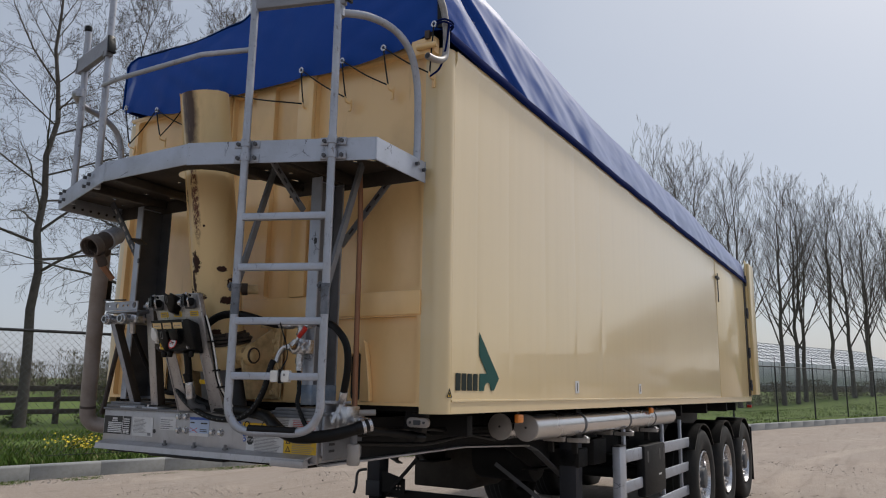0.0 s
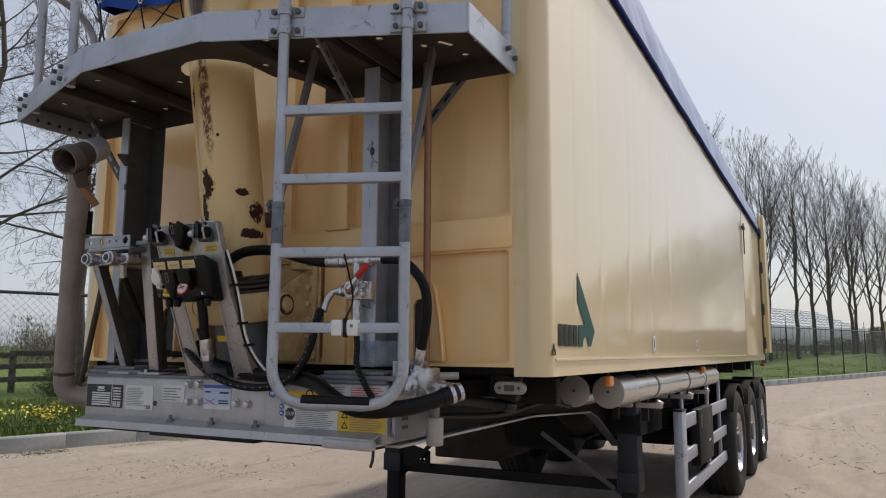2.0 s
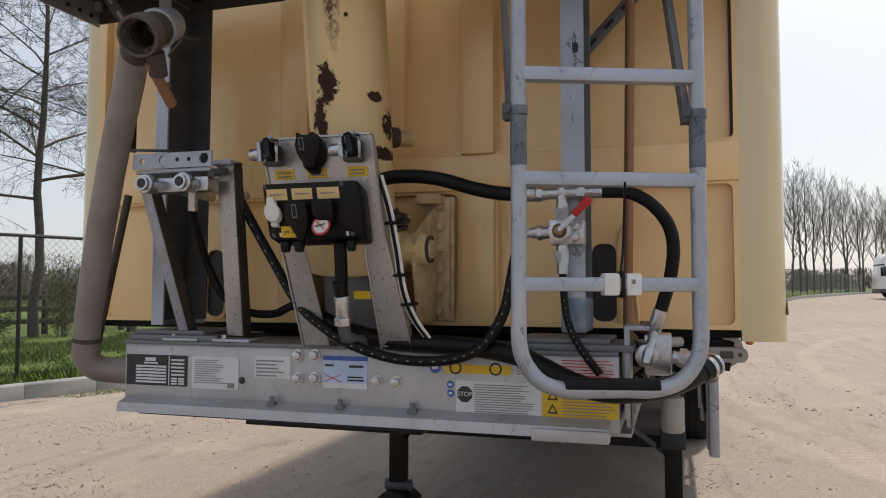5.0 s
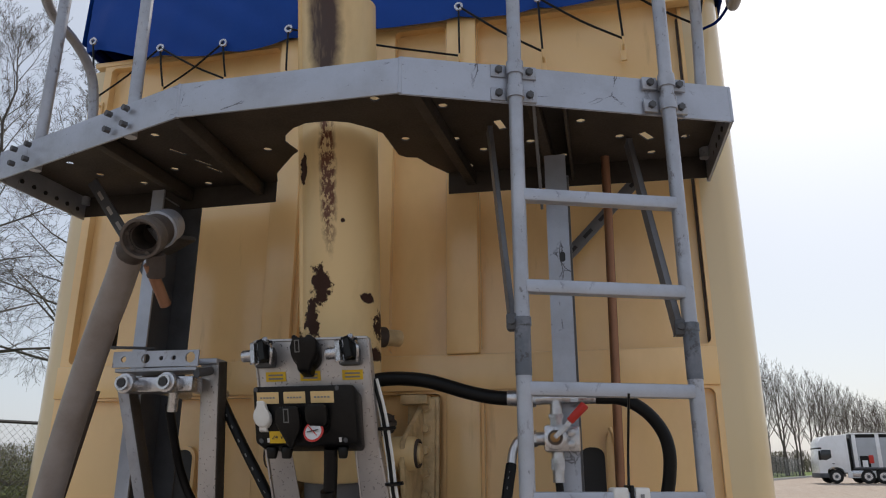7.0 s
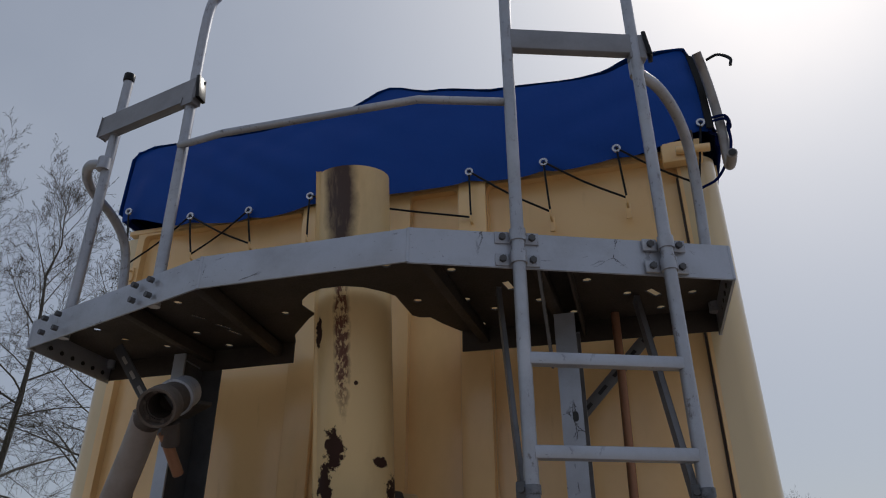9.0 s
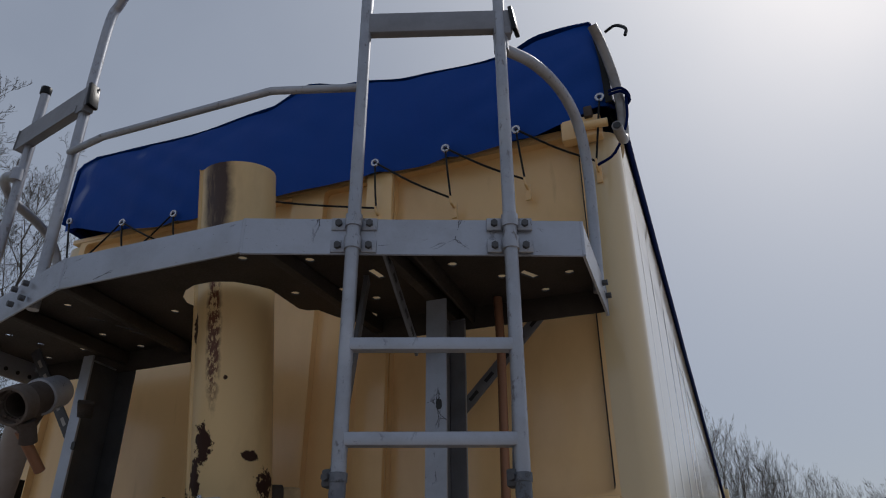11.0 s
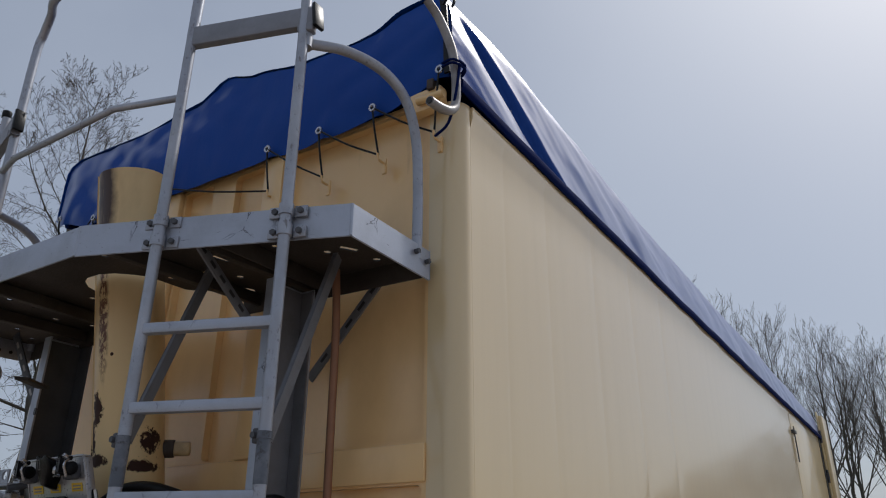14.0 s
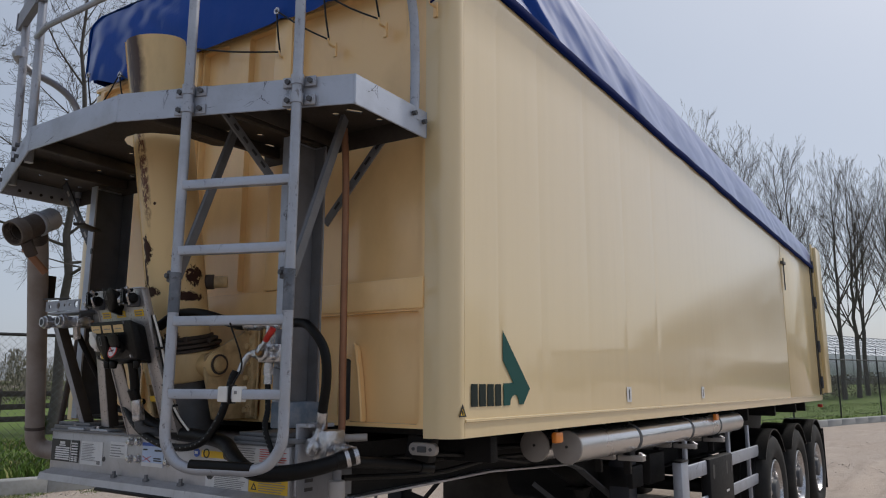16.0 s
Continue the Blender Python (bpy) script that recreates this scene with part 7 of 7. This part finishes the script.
# ---------------------------------------------------------------- bare poplars
def tree_meshes(seed, H, fine=True):
    """A bare tree: fine ones spread long arching limbs with hanging twigs, the others stand narrow with steep straight limbs."""
    rg = random.Random(seed)
    wood_v, wood_f, twig_v, twig_f = [], [], [], []
    thin = 0.0036 if fine else 0.0038

    def limb(V, F, P, R, seg):
        side, prev = None, None
        for i, (p, r) in enumerate(zip(P, R)):
            t = (P[min(i + 1, len(P) - 1)] - P[max(i - 1, 0)]).normalized()
            side = t.orthogonal().normalized() if prev is None else (side - t * side.dot(t)).normalized()
            up = t.cross(side)
            b = len(V)
            for k in range(seg):
                a = 2 * math.pi * k / seg
                V.append(tuple(p + (side * math.cos(a) + up * math.sin(a)) * r))
            if prev is not None:
                for k in range(seg):
                    F.append((prev + k, prev + (k + 1) % seg, b + (k + 1) % seg, b + k))
            prev = b

    def grow(start, d, length, r, depth, lift):
        n = (6, 4, 3, 2)[depth]
        P, R, p, dd = [start], [r], start, d.copy()
        for i in range(n):
            wob = (0.15, 0.14, 0.10, 0.06)[depth] if fine else (0.05, 0.03, 0.02, 0.015)[depth]
            dd = (dd + Vector((rg.uniform(-1, 1), rg.uniform(-1, 1), rg.uniform(-0.8, 0.8))) * wob + Vector((0, 0, lift * (1.0, 0.7, 0.5, 0.3)[depth] * (1.4 * i / n if lift < 0 else 1.0)))).normalized()
            p = p + dd * (length / n)
            P.append(p)
            R.append(max(thin, r * (1 - 0.85 * (i + 1) / n)))
        limb(wood_v if depth < 1 else twig_v, wood_f if depth < 1 else twig_f, P, R, 6 if depth < 1 else 3)
        if depth == 3:
            return
        kids = ((10, 6, 4) if fine else (7, 4, 2))[depth]
        for k in range(kids):
            f = 0.16 + 0.82 * (k + rg.random()) / kids
            i = min(n - 1, int(f * n))
            base = P[i].lerp(P[i + 1], f * n - i)
            ax = (P[i + 1] - P[i]).normalized()
            side = ax.orthogonal().normalized()
            side.rotate(Matrix.Rotation(rg.random() * 6.28, 3, ax))
            a = radians(rg.uniform(30, 58) if fine else rg.uniform(24, 38) if depth == 0 else rg.uniform(14, 28))
            nd = (ax * math.cos(a) + side * math.sin(a) + Vector((0, 0, lift))).normalized()
            grow(base, nd, length * (rg.uniform(0.30, 0.55) if fine else rg.uniform(0.36, 0.62)) * (1.15 - f * 0.55), max(thin, R[i] * (0.42 if fine else 0.55)), depth + 1, lift)

    P, R, n = [Vector((0, 0, -0.2))], [0.155], 14
    lean_x, lean_y = rg.uniform(-0.03, 0.03), rg.uniform(-0.03, 0.03)
    for i in range(1, n + 1):
        h = H * i / n
        P.append(Vector((h * lean_x + rg.uniform(-0.09, 0.09), h * lean_y + rg.uniform(-0.09, 0.09), h)))
        R.append(max(0.012, (0.128 if fine else 0.145) * (1 - h / H) ** 0.9))
    limb(wood_v, wood_f, P, R, 10)
    count = 30 if fine else 17
    for k in range(count):
        f = (0.27 if fine else 0.22) + (0.70 if fine else 0.76) * (k + rg.random()) / count
        i = min(n - 1, int(f * n))
        base = P[i].lerp(P[i + 1], f * n - i)
        a = k * 2.4 + rg.uniform(-0.6, 0.6)
        high = min(1.0, max(0.0, (f - 0.45) / 0.25))
        el = radians(rg.uniform(5, 35) + 30 * high if fine else rg.uniform(46, 66))
        d = Vector((math.cos(a) * math.cos(el), math.sin(a) * math.cos(el), math.sin(el)))
        reach = H * ((0.40 - 0.28 * f) if fine else (0.62 - 0.50 * f)) * rg.uniform(0.75, 1.1)
        grow(base, d, reach, max(0.012, R[i] * (rg.uniform(0.30, 0.48) if fine else rg.uniform(0.32, 0.55))), 0, -0.10 + 0.22 * high if fine else 0.12)
    return wood_v, wood_f, twig_v, twig_f


TREES = []
for s in range(8):
    wv, wf, tv, tf = tree_meshes(11 + s, 13.0, s < 4)
    r = thing("bare_tree", "leafless grey-barked tree in early spring behind the fence", "tree", "row of trees", tilt=False)
    a, b = sheet("trunk", wv, wf, M_bark), sheet("crown", tv, tf, M_twig, True)
    a.parent = b.parent = r
    TREES.append(r)
spots = [(0.45, 8.0, 1.06), (2.72, 8.0, 0.93), (-4.5, 8.5, 1.15), (-9, 9, 1.1), (7.5, 8.0, 1.0), (5.1, 8.3, 0.97)]
spots += [(27.6 + 2.6 * k + random.uniform(-0.6, 0.6), 8.0 - 0.2 * max(0.0, 2.6 * k - 36) + random.uniform(-0.5, 0.5), random.uniform(1.05, 1.13) - 0.005 * k - max(0.0, 0.09 - 0.012 * k)) for k in range(55)]
spots += [(-14 - 5 * k, 9 + random.uniform(-2, 2), random.uniform(0.9, 1.1)) for k in range(2)]
for k, (a, o, s) in enumerate(spots):
    m = Matrix.LocRotScale(at(a, o, 0.2), Euler((0, 0, k * 2.1)), (s, s, s))
    if k < 4:
        TREES[k].matrix_basis = m
    elif 6 <= k < 10:
        TREES[k - 2].matrix_basis = m
    else:
        c = copy_thing(TREES[k % 4 if k < 6 else 4 + k % 4], Matrix.LocRotScale(at(a, o, 0.2), Euler((0, 0, k * 2.1)), None))
        c.scale = (s, s, s)

# ---------------------------------------------------------------- shrubs and far scrub
def shrub(leaves, R, H, rg, V, F, c, size, broad=0.5):
    for _ in range(leaves):
        a, u = rg.rand() * 6.28, rg.rand() ** 0.5
        z = rg.rand() ** 0.8 * H
        rr = R * u * (1 - 0.55 * z / H) * (0.8 + 0.5 * math.sin(a * 3 + c[0]))
        p = (c[0] + rr * math.cos(a), c[1] + rr * math.sin(a), c[2] + z)
        s = size * rg.uniform(0.6, 1.4)
        t, w = rg.rand() * 6.28, rg.rand() * 3.14
        dx, dy, dz = math.cos(t) * math.cos(w), math.sin(t) * math.cos(w), math.sin(w)
        ex, ey = -math.sin(t), math.cos(t)
        b = len(V)
        V.extend([(p[0] - dx * s, p[1] - dy * s, p[2] - dz * s), (p[0] + ex * s * broad, p[1] + ey * s * broad, p[2]), (p[0] + dx * s, p[1] + dy * s, p[2] + dz * s), (p[0] - ex * s * broad, p[1] - ey * s * broad, p[2])])
        F.append((b, b + 1, b + 2, b + 3))


def bush(a, o, R, H, stems, leaves, size, material, label):
    """Curved stems from one root, with small leaves crowding along them."""
    b = thing("shrub", label, "shrub", "shrubs", tilt=False)
    b.matrix_basis = Matrix.Translation(at(a, o, 0.2))
    V, F, lines_ = [], [], []
    for k in range(stems):
        t, q, h = rnd.rand() * 6.28, rnd.uniform(0.15, 1.0), H * rnd.uniform(0.55, 1.05)
        pts = [Vector((0.1 * R * math.cos(t), 0.1 * R * math.sin(t), 0)), Vector((R * 0.5 * q * math.cos(t), R * 0.5 * q * math.sin(t), h * 0.5)), Vector((R * q * math.cos(t + 0.5), R * q * math.sin(t + 0.5), h * (1.1 - 0.35 * q)))]
        lines_.append(pts)
        part("stem", sweep(pts, 0.005, 5, 3), M_twig, b)
    for k in range(leaves):
        p0, p1, p2 = lines_[rnd.randint(stems)]
        f = 0.12 + 0.9 * rnd.rand() ** 0.7
        c = p0.lerp(p1, f).lerp(p1.lerp(p2, f), f) + Vector((rnd.normal(), rnd.normal(), rnd.normal())) * 0.055 * (0.6 + R)
        u = Vector((rnd.normal(), rnd.normal(), rnd.normal() * 0.6)).normalized() * size * rnd.uniform(0.6, 1.4)
        w = u.orthogonal() * rnd.uniform(0.35, 0.6)
        n = len(V)
        V += [tuple(c - u), tuple(c + w), tuple(c + u), tuple(c - w)]
        F.append((n, n + 1, n + 2, n + 3))
    sheet("foliage", V, F, material, True).parent = b


OLIVE = "loose olive-green shrub budding behind the fence"
bush(2.15, 7.2, 0.50, 1.55, 26, 3600, 0.017, M_leaf, OLIVE)
bush(2.90, 7.3, 0.42, 2.30, 22, 1500, 0.016, M_leaf, "tall sparse shrub with small grey-green leaves beside a tree")
for a, o, R, H in ((1.85, 6.7, 0.6, 0.75), (2.75, 6.8, 0.6, 0.85), (3.6, 7.2, 0.7, 1.0), (0.5, 8.3, 0.5, 0.5)):
    bush(a, o, R, H, 24, 2400, 0.018, M_bramble, "low green bramble tangle at the foot of a tree")
for a, o, R, H in ((-2.6, 8.0, 1.0, 1.3), (5.4, 7.6, 0.8, 2.2), (6.6, 8.2, 0.9, 1.7), (8.5, 10, 1.2, 2.4), (7.6, 12, 1.3, 2.2), (10.5, 13, 1.4, 2.6), (13.5, 14, 1.5, 2.5), (16.5, 16, 1.6, 2.8), (4.6, 11.5, 1.1, 1.7)):
    bush(a, o, R, H, 30, 4200, 0.020, M_leaf, OLIVE)

# hedge bank behind the trees, and scrub on the skyline
V, F = [], []
for k in range(130):
    p = at(20 + k * 1.1, 9.5 + random.uniform(-0.8, 0.8))
    shrub(620, 1.1, random.uniform(0.8, 1.5), rnd, V, F, (p.x, p.y, p.z + 0.15), 0.05)
tagged(sheet("hedge_bank", V, F, M_scrub, True), "low dull hedge along the bank behind the trees", "hedge", kind="stuff")
V, F = [], []
for k in range(330):
    a = random.uniform(-20, 70)
    p = at(a, random.uniform(30, 62))
    shrub(900, random.uniform(1.6, 3.2), random.uniform(1.4, 3.4), rnd, V, F, tuple(p), 0.13, 0.14)
for k in range(260):
    t = random.uniform(-1.2, 3.0)
    d = random.uniform(75, 125)
    p = (20 + d * math.cos(t - 1.2), -10 + d * math.sin(t - 1.2), 0.0)
    if Vector((p[0] - KX, p[1] - KY, 0)).dot(KN) > -25:
        continue
    shrub(520, random.uniform(3, 6), random.uniform(5, 12), rnd, V, F, p, 0.34, 0.16)
for k in range(170):
    x = random.uniform(-10, 220)
    p = (x, 190 + random.uniform(-15, 30), 0.8)
    shrub(800, random.uniform(4, 7), random.uniform(2.5, 5.5), rnd, V, F, p, 0.40, 0.16)
tagged(sheet("far_scrub", V, F, M_scrub, True), "hazy band of distant scrub and woodland", "woodland", kind="stuff")

# ---------------------------------------------------------------- greenhouse and shed
gh = thing("greenhouse", "long pale glass greenhouse with ridged roof beyond the trees", "greenhouse", tilt=False)
g0, g1, go = 46, 128, 27
z0 = 0.6
part("wall", slab(at(g0, go, z0 + 1.4), at(g1, go, z0 + 1.4), 0.12, 3.2), M_glasshouse, gh)
part("plinth", slab(at(g0, go - 0.1, z0), at(g1, go - 0.1, z0), 0.2, 0.9), M_dark, gh)
A, B, C, D = at(g0, go, z0 + 3.0), at(g1, go, z0 + 3.0), at(g1, go + 7, z0 + 5.9), at(g0, go + 7, z0 + 5.9)
bm = bmesh.new()
vs = [bm.verts.new(p) for p in (A, B, C, D)]
bm.faces.new(vs)
vs2 = [bm.verts.new(p - Vector((0, 0, 0.12))) for p in (A, B, C, D)]
bm.faces.new(vs2[::-1])
for i in range(4):
    bm.faces.new((vs[i], vs[(i + 1) % 4], vs2[(i + 1) % 4], vs2[i]))
part("roof", bm, M_glasshouse, gh)
bm = bmesh.new()
for e, s in ((at(g1, go, 0), 0),):
    pts = [at(g1, go, z0), at(g1, go, z0 + 3.0), at(g1, go + 7, z0 + 5.9), at(g1, go + 14, z0 + 3.0), at(g1, go + 14, z0)]
    v = [bm.verts.new(p) for p in pts] + [bm.verts.new(p - KD * 0.1) for p in pts]
    bm.faces.new(v[:5])
    bm.faces.new(v[5:][::-1])
    for i in range(5):
        bm.faces.new((v[i], v[(i + 1) % 5], v[5 + (i + 1) % 5], v[5 + i]))
part("gable", bm, M_glasshouse, gh)
for k in range(0, int(g1 - g0), 2):
    part("glazing_bar", slab(at(g0 + k, go - 0.08, z0 + 3.02), at(g0 + k, go + 6.95, z0 + 5.95), 0.05, 0.05, bev=0), M_glaze_bar, gh)
    part("mullion", slab(at(g0 + k, go - 0.08, z0 + 0.4), at(g0 + k, go - 0.08, z0 + 3.0), 0.05, 0.05, bev=0, up=(0, 1, 0)), M_glaze_bar, gh)
for f in (0.0, 0.17, 0.33, 0.5, 0.67, 0.83, 1.0):
    part("purlin", slab(A.lerp(D, f) + Vector((0, 0, 0.05)), B.lerp(C, f) + Vector((0, 0, 0.05)), 0.06, 0.06, bev=0), M_glaze_bar, gh)
shed = thing("shed", "small pale yellow flat-roofed shed among the trees", "shed", tilt=False)
c = at(88, 12.4)
part("wall", box((c.x - 1.1, c.y - 1, c.z), (c.x + 1.1, c.y + 1, c.z + 3.5), 0.05), M_shed, shed)
part("roof", box((c.x - 1.2, c.y - 1.1, c.z + 3.5), (c.x + 1.2, c.y + 1.1, c.z + 3.62), 0.03), M_curtain, shed)
part("door", box((c.x - 0.6, c.y - 1.05, c.z), (c.x + 0.3, c.y - 0.98, c.z + 2.05), 0.02), M_dark, shed)

# ---------------------------------------------------------------- parked lorry at the end of the yard
lorry = thing("parked_lorry", "white tractor unit with a grey curtain-sided trailer parked across the yard", "lorry", tilt=False)
LX, LY, LZ = 15.55, 59.2, 0.56
lorry.matrix_basis = Matrix.LocRotScale((LX, LY, LZ), None, (0.95, 0.95, 0.95))
cabp = [(0.12, 0.55), (0.0, 0.75), (0.0, 1.75), (0.10, 2.50), (0.16, 3.05), (0.36, 3.40), (0.75, 3.56), (2.05, 3.66), (2.25, 3.66), (2.25, 0.80), (1.78, 0.80), (1.66, 1.05), (1.38, 1.20), (0.92, 1.20), (0.64, 1.05), (0.52, 0.55)]
cab = part("cab", prism(cabp, "y", 0.0, 2.45, 0.04), M_cab, lorry, "white lorry cab with a high roof")
part("side_window", prism([(0.16, 1.78), (0.26, 2.52), (0.98, 2.52), (0.98, 1.95), (0.60, 1.74)], "y", -0.012, 0.0, 0.004), M_glass, cab)
part("windscreen", prism([(0.02, 1.72), (0.11, 2.50), (0.125, 2.50), (0.04, 1.72)], "y", 0.12, 2.33), M_glass, cab)
part("mirror", box((0.02, -0.28, 1.75), (0.16, -0.10, 2.45), 0.03), M_black, cab)
part("sun_visor", box((0.10, -0.01, 2.58), (0.34, 2.46, 2.70), 0.02), M_black, cab)
part("door_handle", box((0.98, -0.03, 1.45), (1.16, 0.0, 1.50), 0.006), M_black, cab)
part("bumper", box((-0.03, -0.01, 0.42), (0.66, 2.46, 0.78), 0.04), M_dark, cab)
part("fairing", box((2.25, 0.10, 0.9), (2.44, 2.35, 3.4), 0.03), M_black, lorry)
part("side_skirt", box((2.0, 0.02, 0.42), (4.0, 0.12, 0.95), 0.03), M_cab, lorry)
part("fuel_tank", box((2.3, 0.0, 0.45), (3.4, 0.6, 0.98), 0.06), M_rim, lorry)
part("frame", box((0.8, 0.6, 0.75), (7.0, 1.85, 1.05), 0.02), M_chassis, lorry)
box_t = part("trailer_box", box((2.55, -0.02, 1.15), (15.7, 2.5, 3.60), 0.02), M_curtain, lorry, "grey curtain-sided box")
part("top_rail", box((2.50, -0.04, 3.42), (15.75, 2.52, 3.68), 0.02), M_black, box_t)
part("bulkhead", box((2.48, -0.03, 1.1), (2.56, 2.51, 3.68), 0.01), M_dark, box_t)
part("side_raves", box((2.5, -0.05, 1.05), (15.7, 0.0, 1.2), 0.01), M_dark, box_t)
part("red_panel", box((3.62, -0.05, 1.50), (3.95, -0.021, 2.10), 0.004), M_red, box_t)
part("dark_panel", box((2.98, -0.03, 1.22), (3.70, -0.021, 2.05), 0.0), M_black, box_t)
part("white_locker", box((3.12, -0.06, 1.22), (3.50, -0.03, 1.72), 0.006), M_cab, box_t)
for x in (2.58, 4.25):
    part("pillar", box((x, -0.045, 1.2), (x + 0.28, -0.021, 3.66), 0.004), M_cab, box_t)
part("roof_strip", box((2.50, -0.05, 3.68), (15.75, 2.53, 3.76), 0.01), M_cab, box_t)
for x, s in ((1.15, 0), (3.40, 0), (4.48, 0), (12.0, 0), (13.3, 0), (14.6, 0)):
    for y0, y1 in ((-0.03, 0.30), (2.15, 2.46)):
        w = part("wheel", rod((x, y0, 0.52), (x, y1, 0.52), 0.52, 28, bev=0.05), M_tyre, lorry)
        e = y0 if y0 < 1 else y1
        s = -1 if y0 < 1 else 1
        part("rim", rod((x, e, 0.52), (x, e + s * 0.012, 0.52), 0.30, 20), M_rim, w)
        part("hub", rod((x, e, 0.52), (x, e + s * 0.05, 0.52), 0.12, 14), M_dark, w)
    part("mudguard", prism([(x + 0.62 * math.cos(radians(a)), 0.52 + 0.62 * math.sin(radians(a))) for a in range(15, 166, 15)] + [(x + 0.58 * math.cos(radians(a)), 0.52 + 0.58 * math.sin(radians(a))) for a in range(165, 14, -15)], "y", 0.02, 0.36), M_black, lorry)
